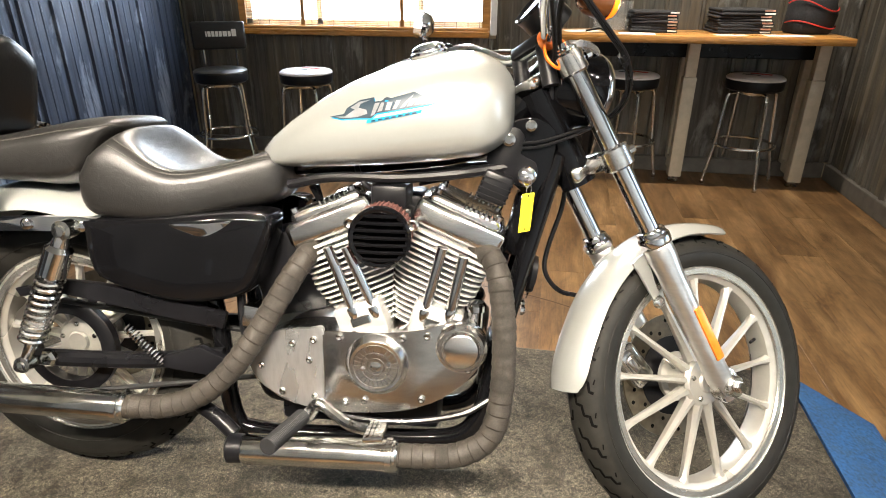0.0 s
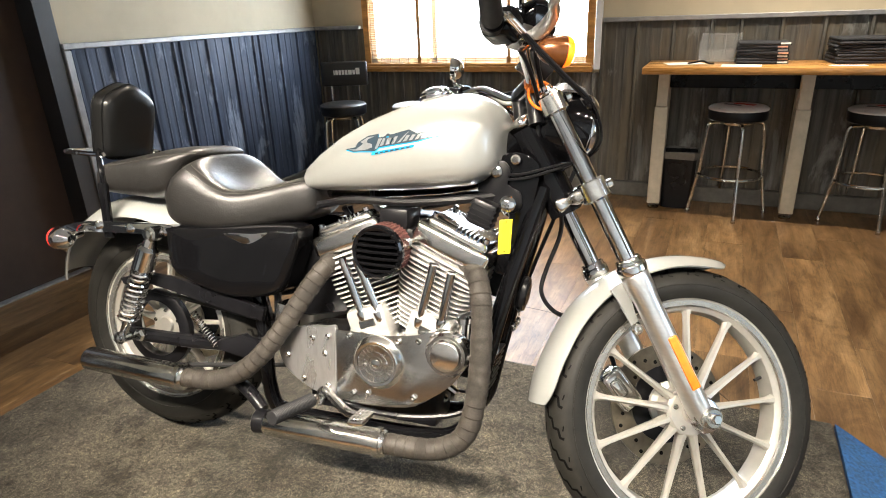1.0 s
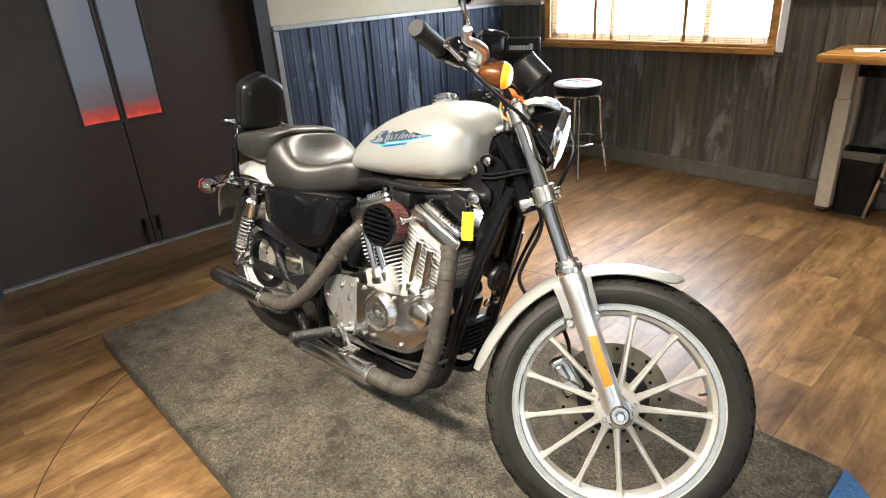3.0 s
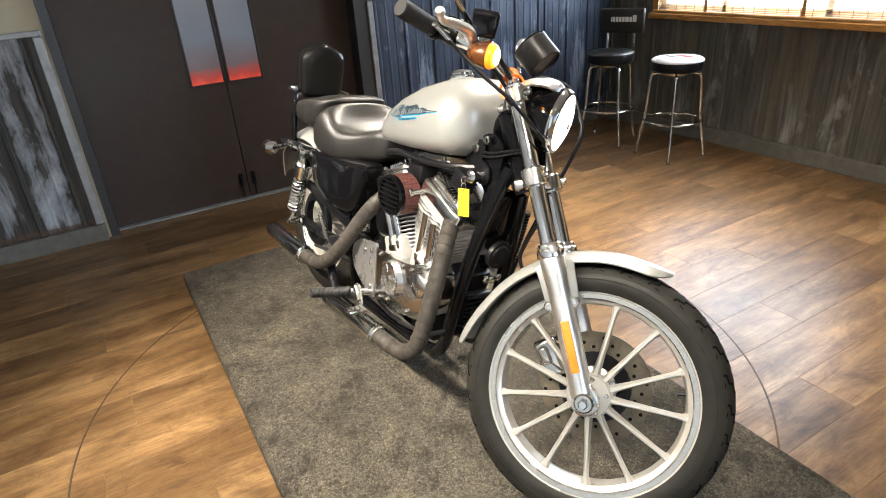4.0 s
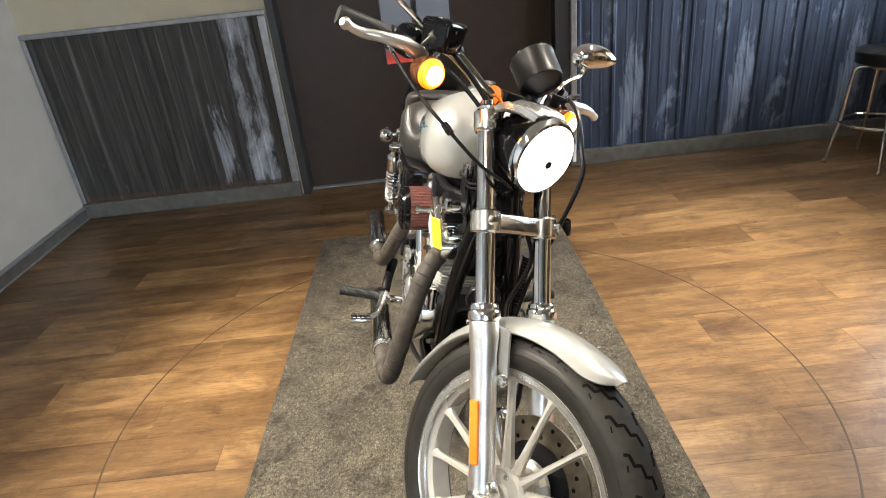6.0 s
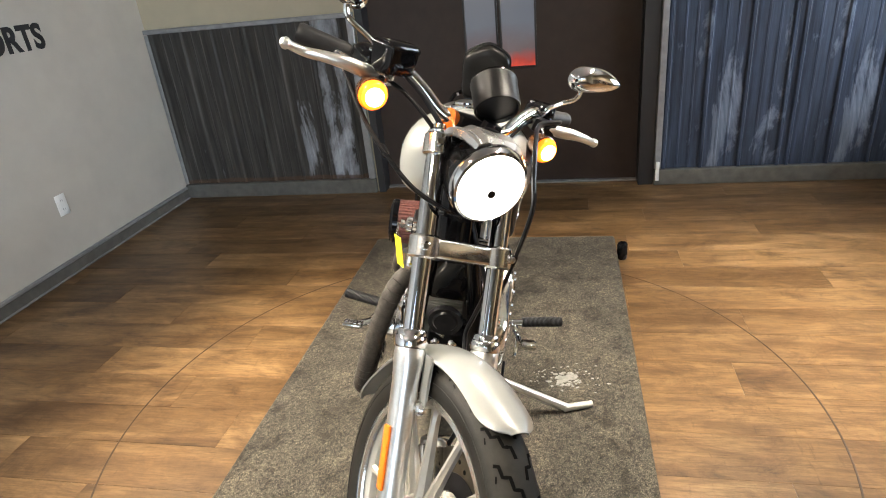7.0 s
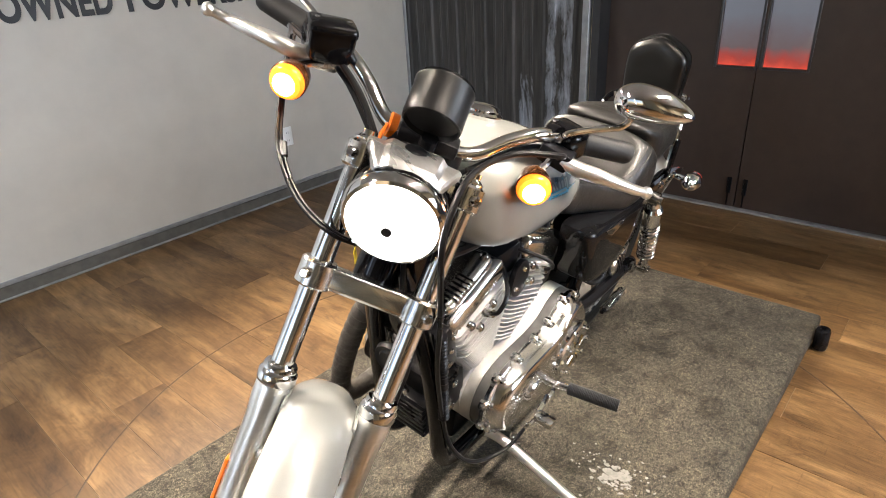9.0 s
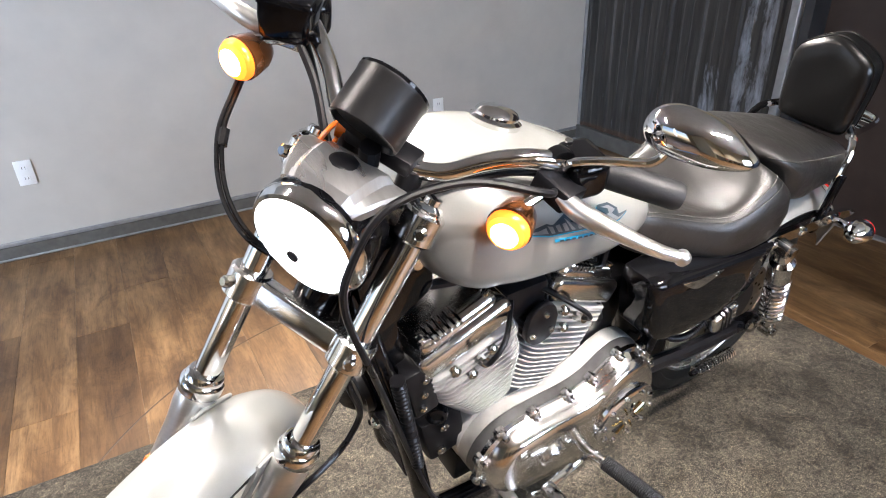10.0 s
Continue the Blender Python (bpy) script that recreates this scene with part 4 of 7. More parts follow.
    for r, a, b in ((0.040, 0.0125, 0.018), (0.070, 0.0092, 0.015), (0.110, 0.0074, 0.013), (0.160, 0.0066, 0.011), (rim_r - 0.048, 0.0064, 0.010), (rim_r - 0.030, 0.0085, 0.010), (rim_r - 0.021, 0.0130, 0.011), (rim_r - 0.014, 0.0200, 0.012)):
        y0 = -0.014 - 0.010 * (1 - r / rim_r)
        rings.append([Vector((x, y0 + y, r)) for x, y in ((-a, -b * 0.25), (-a * 0.42, -b), (a * 0.42, -b), (a, -b * 0.25), (a * 0.55, b * 0.9), (-a * 0.55, b * 0.9))])
    loft(bm, rings)
    sp = part("spoke", bm, M_WHEEL, w)
    for i in range(1, spokes):
        o = new("spoke", sp.data)
        o.parent = w
        o.matrix_basis = pose(0, 0, 0, 0, 360 * i / spokes, 0)
    bm = B()
    lathe(bm, [(0, -0.052), (0.022, -0.052), (0.026, -0.046), (0.050, -0.042), (0.056, -0.034), (0.050, -0.015), (0.044, 0.0), (0.044, 0.03), (0.056, 0.036), (0.056, 0.046), (0, 0.046)], SIDEWAYS, 32)
    part("hub", bm, M_WHEEL, w)
    for i in range(5):
        a = 2 * math.pi * (i + 0.3) / 5
        bm = B()
        lathe(bm, [(0, 0), (0.006, 0), (0.006, 0.004), (0.004, 0.006), (0, 0.006)], at(0.042 * math.cos(a), -0.043, 0.042 * math.sin(a)) @ pose(0, 0, 0, 90, 0, 0), 8)
        part("hub_bolt", bm, M_CHROME_OLD, w)
    bm = B()
    q = Vector((math.cos(0.35), 0, math.sin(0.35)))
    tube(bm, [q * (rim_r - 0.018), q * (rim_r - 0.045) + Vector((0, -0.004, 0))], [0.004, 0.0035], 8)
    part("valve", bm, M_BLACKPL, w)
    return w


def disc(w, y, r, label):
    bm = B()
    lathe(bm, [(r * 0.62, y - 0.0025), (r, y - 0.0025), (r, y + 0.0025), (r * 0.62, y + 0.0025), (r * 0.62, y - 0.0025)], SIDEWAYS, 48, cap=False)
    d = part("brake_disc", bm, M_DISC, w, label)
    bm = B()
    lathe(bm, [(0.03, y - 0.004), (r * 0.64, y - 0.004), (r * 0.64, y + 0.004), (0.03, y + 0.004), (0.03, y - 0.004)], SIDEWAYS, 32, cap=False)
    part("disc_carrier", bm, M_SATINBLK, w)
    bm = B()
    lathe(bm, [(0, -0.0031), (0.0048, -0.0031), (0.0048, 0.0031), (0, 0.0031)], SIDEWAYS, 8)
    hole = part("disc_hole", bm, M_GROOVE, d)
    for i in range(30):
        a = 2 * math.pi * i / 30
        rr = r * (0.72 + 0.09 * (i % 3))
        o = hole if i == 0 else new("disc_hole", hole.data)
        o.parent = d
        o.matrix_basis = at(rr * math.cos(a), y, rr * math.sin(a))
    return d


AXLE_F = fork_at(-0.536, 0, 0.046)
AXLE_R = Vector((0.03, 0, 0.325))
fw = wheel("front_wheel", TURN @ Matrix.Translation(AXLE_F), 0.322, 0.100, 0.243, 13, "pale silver cast front wheel with thirteen spokes")
disc(fw, 0.062, 0.142, "drilled steel brake disc")
rw = wheel("rear_wheel", Matrix.Translation(AXLE_R), 0.318, 0.140, 0.205, 13, "pale silver cast rear wheel")
disc(rw, 0.075, 0.142, "steel brake disc")
bm = B()
lathe(bm, [(0.082, -0.085), (0.105, -0.085), (0.113, -0.08), (0.113, -0.062), (0.105, -0.058), (0.082, -0.058), (0.082, -0.085)], SIDEWAYS, 48, cap=False)
part("belt_pulley", bm, M_SATINBLK, rw, "black rear belt pulley")

# front fork
for s in (-1, 1):
    y = 0.089 * s
    bm = B()
    tube(bm, [fork_at(w, y) for w in (-0.19, 0.0, 0.225)], 0.0195, 20)
    leg = front("fork_tube", bm, M_CHROME)
    bm = B()
    m = aim(fork_at(-0.172, y), -UPAX)
    lathe(bm, [(0.020, -0.014), (0.026, -0.013), (0.0285, -0.009), (0.0290, -0.002), (0.0325, 0.002), (0.0332, 0.007), (0.0332, 0.017), (0.0318, 0.021), (0.0285, 0.022)], m, 24)
    front("dust_collar", bm, M_CHROME, leg)
    bm = B()
    lathe(bm, [(0.027, 0.020), (0.0288, 0.0222), (0.0296, 0.026), (0.0298, 0.05), (0.0265, 0.085), (0.0255, 0.27), (0.0265, 0.345), (0.022, 0.372), (0.014, 0.385), (0, 0.386)], m, 24)
    front("lower_leg", bm, M_SLIDER, leg, "polished aluminium fork slider")
    bm = B()
    lathe(bm, [(0, -0.012), (0.019, -0.012), (0.023, -0.006), (0.023, 0.012), (0.019, 0.016), (0, 0.016)], Matrix.Translation(AXLE_F + Vector((0, y + 0.018 * s, 0))) @ pose(0, 0, 0, -90 * s, 0, 0), 20)
    front("axle_cap", bm, M_CHROME_OLD, leg)
    bm = B()
    lathe(bm, [(0, 0), (0.012, 0), (0.012, 0.012), (0.009, 0.015), (0, 0.015)], Matrix.Translation(AXLE_F + Vector((0, y + 0.032 * s, 0))) @ pose(0, 0, 0, -90 * s, 0, 0), 6)
    front("axle_nut", bm, M_CHROME, leg)
    bm = B()
    lug = smooth_outline([(-0.030, -0.012), (-0.022, -0.030), (0.006, -0.034), (0.028, -0.020), (0.030, 0.010), (0.018, 0.040), (-0.016, 0.044), (-0.028, 0.020)], 3)
    slab(bm, lug, 0.026, Matrix.Translation(AXLE_F + Vector((0, y + 0.013, 0))) @ pose(0, 0, 0, 90, 0, 0) @ pose(0, 0, 0, 0, 0, RAKE), 0.005)
    front("axle_lug", bm, M_POLISH, leg)
    # amber reflector strip on the outer face of the slider
    bm = B()
    m2 = Matrix.Translation(fork_at(-0.405, y + 0.0265 * s, 0.043)) @ pose(0, 0, 0, 0, -RAKE, 0)
    box(bm, 0.021, 0.007, 0.122, m2, 0.003, 2)
    front("reflector", bm, M_ORANGE, leg, "orange side reflector")
    # clamps
    for w, h, r in ((0.003, 0.046, 0.031), (0.205, 0.044, 0.028)):
        bm = B()
        lathe(bm, [(0, -h / 2), (r - 0.004, -h / 2), (r, -h / 2 + 0.004), (r, h / 2 - 0.004), (r - 0.004, h / 2), (0, h / 2)], aim(fork_at(w, y), UPAX), 22)
        front("fork_clamp", bm, M_POLISH, leg)
        bm = B()
        lathe(bm, [(0, 0), (0.009, 0), (0.009, 0.010), (0.006, 0.013), (0, 0.013)], aim(fork_at(w, y + s * 0.012) + FWD * 0.027, FWD + Vector((0, s * 0.3, 0))), 8)
        front("pinch_bolt", bm, M_CHROME_OLD, leg)
    bm = B()
    lathe(bm, [(0, 0), (0.020, 0), (0.022, 0.006), (0.017, 0.011), (0.013, 0.012), (0.013, 0.020), (0, 0.021)], aim(fork_at(0.226, y), UPAX), 16)
    front("fork_cap", bm, M_CHROME, leg)
for w, z0 in ((0.003, 0.040), (0.205, 0.030)):
    bm = B()
    m = Matrix.Translation(fork_at(w, 0, 0.040)) @ pose(0, 0, 0, 0, -RAKE, 0)
    box(bm, 0.030, 0.15, z0, m, 0.007, 3)
    box(bm, 0.070, 0.075, z0 * 0.9, m @ at(-0.035, 0, 0), 0.012, 3)
    front("triple_clamp", bm, M_POLISH, moto, "cast aluminium triple clamp")

# front fender on its struts
bm = B()
rings = []
R0 = 0.350
for i in range(61):
    u = (i / 60) ** 1.25
    a = radians(73.5 + (178.5 - 73.5) * u)
    hw = 0.060 * max(0.10, 1 - max(0.0, 1 - u / 0.10) ** 2.3) ** 0.5 * (1 - 0.5 * max(0.0, 1 - (1 - u) / 0.09) ** 2.3) ** 0.5
    r = R0 + 0.004 * max(0, (0.12 - u) / 0.12) + 0.012 * max(0, (u - 0.8) / 0.2)
    ring = []
    for k in range(11):
        f = -1 + 2 * k / 10
        ring.append((hw * f, -0.026 * abs(f) ** 2.6 * hw / 0.060))
    outer = [AXLE_F + Vector(((r + d) * math.cos(a), y, (r + d) * math.sin(a))) for y, d in ring]
    inner = [AXLE_F + Vector(((r + d - 0.003) * math.cos(a), y * 0.95, (r + d - 0.003) * math.sin(a))) for y, d in reversed(ring)]
    rings.append(outer + inner)
loft(bm, rings)
ff = front("front_fender", bm, M_PEARL, moto, "pearl white front fender", 60)
# painted plates that carry the fender on the inner faces of the sliders
for s in (-1, 1):
    bm = B()
    side = Matrix((FWD, UPAX, (0, -1, 0))).transposed().to_4x4()
    side = Matrix.Translation(HEAD + Vector((0, 0.0600 * s + 0.003, 0))) @ side
    slab(bm, smooth_outline([(-0.012, -0.208), (0.030, -0.204), (0.082, -0.208), (0.080, -0.240), (0.078, -0.300), (0.066, -0.322), (0.052, -0.305), (0.056, -0.238), (0.022, -0.238), (0.016, -0.300), (0.008, -0.320), (-0.004, -0.302), (-0.006, -0.235)], 2), 0.006, side, 0.0015)
    fs_ = front("fender_bracket", bm, M_PEARL, ff)
    for off in (0.004, 0.066):
        bm = B()
        lathe(bm, [(0, -0.004), (0.013, -0.004), (0.014, 0.002), (0.010, 0.008), (0.006, 0.009), (0.005, 0.006), (0, 0.006)], Matrix.Translation(HEAD + FWD * off + UPAX * -0.308 + Vector((0, 0.0640 * s, 0))) @ pose(0, 0, 0, -90 * s, 0, 0), 12)
        front("bracket_bolt", bm, M_POLISH, ff)

# brake caliper on the left leg
bm = B()
cal = AXLE_F + Vector((-0.126, 0.060, 0.034))
box(bm, 0.060, 0.062, 0.105, Matrix.Translation(cal) @ pose(0, 0, 0, 0, -40, 0), 0.014, 3)
box(bm, 0.030, 0.075, 0.05, Matrix.Translation(cal + Vector((-0.012, 0, 0.004))) @ pose(0, 0, 0, 0, -40, 0), 0.010, 3)
front("front_caliper", bm, M_CHROME_OLD, moto, "chromed front brake caliper")

# handlebar
bar = []
for s in (-1, 1):
    half = [(1.052, 0.0, 0.992), (1.050, 0.045 * s, 0.992), (1.034, 0.082 * s, 0.999), (1.006, 0.122 * s, 1.026), (0.985, 0.160 * s, 1.045), (0.955, 0.195 * s, 1.045), (0.905, 0.245 * s, 1.030), (0.868, 0.350 * s, 1.034)]
    bar.append(half)
bm = B()
tube(bm, spline(bar[0][::-1] + bar[1][1:], 7), 0.0125, 14)
hb = front("handlebar", bm, M_CHROME, moto, "chrome buckhorn handlebar")
for s in (-1, 1):
    bm = B()
    g0, g1 = Vector((0.900, 0.252 * s, 1.029)), Vector((0.866, 0.355 * s, 1.034))
    pts = [g0.lerp(g1, i / 16) for i in range(17)]
    tube(bm, pts, [0.0205 if 0 < i < 16 else 0.018 for i in range(17)], 16)
    front("grip", bm, M_GRIP, hb, "black rubber grip")
    bm = B()
    tube(bm, [g0.lerp(g1, -0.12), g0.lerp(g1, 0.0)], 0.024, 16)
    front("grip_flange", bm, M_BLACKPL, hb)
    # switch housing
    bm = B()
    d = (g1 - g0).normalized()
    mm = Matrix.Translation((0.930, 0.222 * s, 1.036)) @ pose(0, 0, 0, 8, 12, -38 * s)
    box(bm, 0.056, 0.072, 0.060, mm, 0.017, 4)
    hs = front("switch_housing", bm, M_GLOSSBLK, hb, "gloss black switch housing", 50)
    for oy in (-0.022, 0.022):
        bm = B()
        lathe(bm, [(0, 0), (0.0055, 0), (0.0055, 0.003), (0.003, 0.004), (0, 0.0035)], mm @ at(0.010, oy, 0.0295), 10)
        front("housing_screw", bm, M_CHROME, hs)
    bm = B()
    lathe(bm, [(0.0130, -0.009), (0.021, -0.009), (0.022, -0.006), (0.022, 0.006), (0.021, 0.009), (0.0130, 0.009)], Matrix.Translation((0.955, 0.195 * s, 1.044)) @ pose(0, 0, 0, 8, 12, -42 * s) @ pose(0, 0, 0, 90, 0, 0), 18)
    front("bar_clamp", bm, M_GLOSSBLK, hb)
    for k, (ox, oz) in enumerate(((-0.029, 0.010), (-0.029, -0.010))):
        bm = B()
        box(bm, 0.006, 0.012, 0.009, mm @ at(ox, 0, oz), 0.002)
        front("switch", bm, M_GRIP, hs)
    # lever
    tip = Vector((0.962, 0.388 * s, 1.018)) if s > 0 else Vector((0.982, -0.398, 1.026))
    bm = B()
    line = spline([(0.985, 0.218 * s, 1.024), (0.996, 0.248 * s, 1.024), (1.000, 0.285 * s, 1.028), (0.992, 0.325 * s, 1.026), (0.977, 0.362 * s, 1.021), tuple(tip)], 6)
    tube(bm, line, [0.0112 + 0.0026 * math.sin(min(i, 16) * 0.2) - 0.0028 * max(0.0, (i - 16) / 12) for i in range(len(line))], 12)
    lathe(bm, [(0, -0.0115), (0.007, -0.009), (0.0112, -0.002), (0.0112, 0.003), (0.007, 0.0095), (0, 0.0115)], aim(tip, tip - line[-2]), 14)
    front("lever", bm, M_SLIDER, hb, "satin alloy lever with a ball end")
    bm = B()
    box(bm, 0.044, 0.058, 0.032, Matrix.Translation((0.972, 0.212 * s, 1.022)) @ pose(0, 0, 0, 0, 0, -18 * s), 0.006, 2)
    front("lever_perch", bm, M_CHROME_OLD if s < 0 else M_SATINBLK, hb)
    # mirror
    bm = B()
    tube(bm, spline([(0.962, 0.205 * s, 1.040), (0.968, 0.212 * s, 1.062), (0.955, 0.250 * s, 1.082), (0.945, 0.292 * s, 1.102), (0.938, 0.302 * s, 1.130)], 6), 0.0058, 10)
    ms = front("mirror_stem", bm, M_CHROME, hb)
    outline = smooth_outline([(-0.084, -0.014), (-0.062, 0.010), (-0.022, 0.029), (0.026, 0.035), (0.058, 0.022), (0.066, -0.004), (0.048, -0.025), (0.0, -0.031), (-0.052, -0.028)], 4)
    mm = Matrix.Translation((0.935, 0.316 * s, 1.153)) @ pose(0, 0, 0, 0, 0, -12 * s) @ pose(0, 0, 0, 90, 0, -90) @ pose(0, 0, 0, 0, 0, -20 * s)
    rings = []
    outline = [(x * 0.88, y * 0.92) for x, y in outline]
    for sc, h in ((1.0, 0.0), (1.0, 0.006), (0.97, 0.014), (0.85, 0.024), (0.60, 0.032), (0.25, 0.036)):
        rings.append([mm @ Vector((x * s * sc, y * sc, -h)) for x, y in outline])
    bm = B()
    loft(bm, rings)
    mh = front("mirror_head", bm, M_CHROME, hb, "teardrop chrome mirror")
    bm = B()
    loft(bm, [[mm @ Vector((x * s * 0.94, y * 0.94, h)) for x, y in outline] for h in (0.0005, 0.002)])
    front("mirror_glass", bm, M_MIRROR, mh)
    # turn signal
    c = Vector((1.042, 0.188, 0.986)) if s > 0 else Vector((1.041, -0.236, 0.995))
    ax = Vector((1, 0.05 * s, -0.02))
    mm = aim(c, ax)
    bm = B()
    lathe(bm, [(0, -0.050), (0.008, -0.049), (0.017, -0.042), (0.025, -0.028), (0.0295, -0.008), (0.0305, 0.004), (0.028, 0.006), (0, 0.006)], mm, 24)
    sg = front("front_signal", bm, M_CHROME_GLOW, hb, "chrome bullet turn signal with its amber light painted on")
    bm = B()
    lathe(bm, [(0.028, 0.004), (0.0285, 0.010), (0.025, 0.017), (0.016, 0.022), (0, 0.024)], mm, 24)
    front("lens", bm, M_AMBER, sg, "lit amber lens")
    bm = B()
    lathe(bm, [(0.0250, 0.0174), (0.018, 0.0220), (0, 0.0246)], mm, 22)
    front("lens_glow", bm, M_AMBERMID, sg)
    bm = B()
    lathe(bm, [(0.0185, 0.0223), (0.0105, 0.0252), (0, 0.0264)], mm, 22)
    front("bulb_glare", bm, M_AMBERCORE, sg)
    bm = B()
    tube(bm, [c + Vector((-0.02, 0, 0.02)), (0.985, 0.203 * s, 1.020)], 0.007, 8)
    front("signal_stem", bm, M_CHROME, sg)
# master cylinder
bm = B()
mm = Matrix.Translation((1.000, -0.198, 1.062)) @ pose(0, 0, 0, 4, -6, 22)
shape = smooth_outline([(-0.030, -0.030), (-0.026, -0.038), (0.022, -0.038), (0.031, -0.026), (0.031, 0.026), (0.022, 0.038), (-0.024, 0.038), (-0.031, 0.028)], 3)
loft(bm, [[mm @ Vector((x * k, y * k, z)) for x, y in shape] for k, z in ((0.78, -0.026), (0.86, -0.022), (0.94, 0.004), (0.95, 0.018))])
mc = front("master_cylinder", bm, M_GLOSSBLK, hb, "gloss black front brake reservoir", 50)
bm = B()
loft(bm, [[mm @ Vector((x * k, y * k, z)) for x, y in shape] for k, z in ((0.99, 0.0185), (1.0, 0.022), (0.97, 0.028), (0.86, 0.033), (0.5, 0.036))])
lid = front("reservoir_lid", bm, M_GLOSSBLK, mc, "", 50)
for y in (-0.024, 0.024):
    bm = B()
    lathe(bm, [(0, 0), (0.005, 0), (0.005, 0.003), (0, 0.004)], mm @ at(0, y, 0.0325), 10)
    front("lid_screw", bm, M_CHROME, lid)
# risers and orange clamp tape
for s in (-1, 1):
    bm = B()
    tube(bm, [fork_at(0.185, 0.048 * s, 0.005), Vector((1.050, 0.045 * s, 0.992))], 0.017, 14)
    front("riser", bm, M_BLACKPL, hb)
bm = B()
box(bm, 0.040, 0.10, 0.026, at(1.050, 0, 0.998), 0.006, 2)
front("riser_cap", bm, M_SATINBLK, hb)
bm = B()
lathe(bm, [(0.014, -0.008), (0.020, -0.006), (0.021, 0.006), (0.014, 0.008)], aim((1.046, -0.062, 0.993), (0.2, -1, 0.1)), 14)
front("orange_clip", bm, M_ORANGE, hb, "orange clip on the bar")
bm = B()
pts = [(1.062 + 0.030 * math.cos(a), -0.075 + 0.006 * math.sin(a), 0.965 + 0.032 * math.sin(a)) for a in (2 * math.pi * i / 24 for i in range(25))]
tube(bm, pts, 0.0035, 7)
front("orange_loop", bm, M_ORANGE, hb, "thin orange loop")

# speedometer
bm = B()
sp_ax = Vector((-0.80, 0, 0.60))
mm = aim(Vector((1.083, -0.006, 1.066)), sp_ax)
lathe(bm, [(0, -0.024), (0.040, -0.024), (0.0425, -0.031), (0.0455, -0.030), (0.0465, -0.024), (0.0465, 0.028), (0.0475, 0.030), (0.0475, 0.034), (0.040, 0.034), (0, 0.032)], mm, 40)
sp = front("speedometer", bm, M_DRUM, moto, "black drum-shaped speedometer")
bm = B()
lathe(bm, [(0.039, 0.0335), (0.0475, 0.0335), (0.0475, 0.0375), (0.044, 0.0395), (0.039, 0.036)], mm, 40, cap=False)
front("bezel", bm, M_GLOSSBLK, sp)
bm = B()
lathe(bm, [(0, 0.0342), (0.040, 0.0342), (0.040, 0.0352), (0, 0.0352)], mm, 30)
front("dial", bm, M_GAUGE, sp)
bm = B()
tube(bm, [(1.090, 0, 1.02), (1.085, 0, 0.995), (1.10, 0, 0.965)], 0.014, 10)
front("speedometer_bracket", bm, M_SATINBLK, sp)

# headlamp
LAMP = Vector((1.178, -0.006, 0.919))
mm = aim(LAMP, (1, 0, -0.10))
bm = B()
lathe(bm, [(0, -0.110), (0.030, -0.108), (0.058, -0.092), (0.076, -0.055), (0.082, -0.010), (0.082, 0.0), (0, 0.0)], mm, 36)
hl = front("headlamp", bm, M_GLOSSBLK, moto, "round headlamp switched on in a black shell")
bm = B()
lathe(bm, [(0.0692, 0.011), (0.0715, 0.0168), (0.0768, 0.0145), (0.0812, 0.0070), (0.0828, -0.0010), (0.0815, -0.0040)], mm, 48, cap=False)
front("trim_ring", bm, M_CHROME, hl, "chrome headlamp ring")
bm = B()
lathe(bm, [(0.0702, 0.011), (0.064, 0.0168), (0.044, 0.0235), (0, 0.027)], mm, 48)
front("lens", bm, M_HEADLAMP, hl, "brightly lit white lens")
bm = B()
lathe(bm, [(0, 0.0255), (0.0085, 0.0255), (0.0085, 0.0275), (0, 0.028)], aim(LAMP + Vector((0.003, -0.003, -0.006)), (1, 0, -0.10)), 14)
front("bulb_shield", bm, M_BLACKPL, hl)
# yoke plate above the lamp: a flat sheet between the fork tops with a raised middle
bm = B()
rings = []
for x, w0, w1, z, lift in ((1.078, 0.046, 0.074, 0.972, 0.004), (1.088, 0.046, 0.076, 0.986, 0.008), (1.110, 0.044, 0.076, 0.997, 0.010), (1.140, 0.041, 0.066, 1.001, 0.010), (1.166, 0.038, 0.056, 0.998, 0.009), (1.176, 0.036, 0.050, 0.993, 0.005)):
    top = [(-w1, z - 0.016), (-w1, z - 0.004), (-w1 + 0.004, z - 0.0005), (-w0 - 0.006, z), (-w0 + 0.003, z + lift), (0, z + lift + 0.0015), (w0 - 0.003, z + lift), (w0 + 0.006, z), (w1 - 0.004, z - 0.0005), (w1, z - 0.004), (w1, z - 0.016)]
    rings.append([Vector((x, y - 0.010, h)) for y, h in top] + [Vector((x, y * 0.95 - 0.010, h - 0.004)) for y, h in reversed(top)])
loft(bm, rings)
vz = front("headlamp_yoke", bm, M_BRUSHED, moto, "polished alloy plate bridging the fork tops", 25)
bm = B()
lathe(bm, [(0, 0), (0.017, 0), (0.018, 0.002), (0.014, 0.0045), (0, 0.0045)], aim((1.126, -0.012, 1.0085), (-0.05, 0, 1)), 20)
front("grommet", bm, M_BLACKPL, vz, "black rubber grommet")

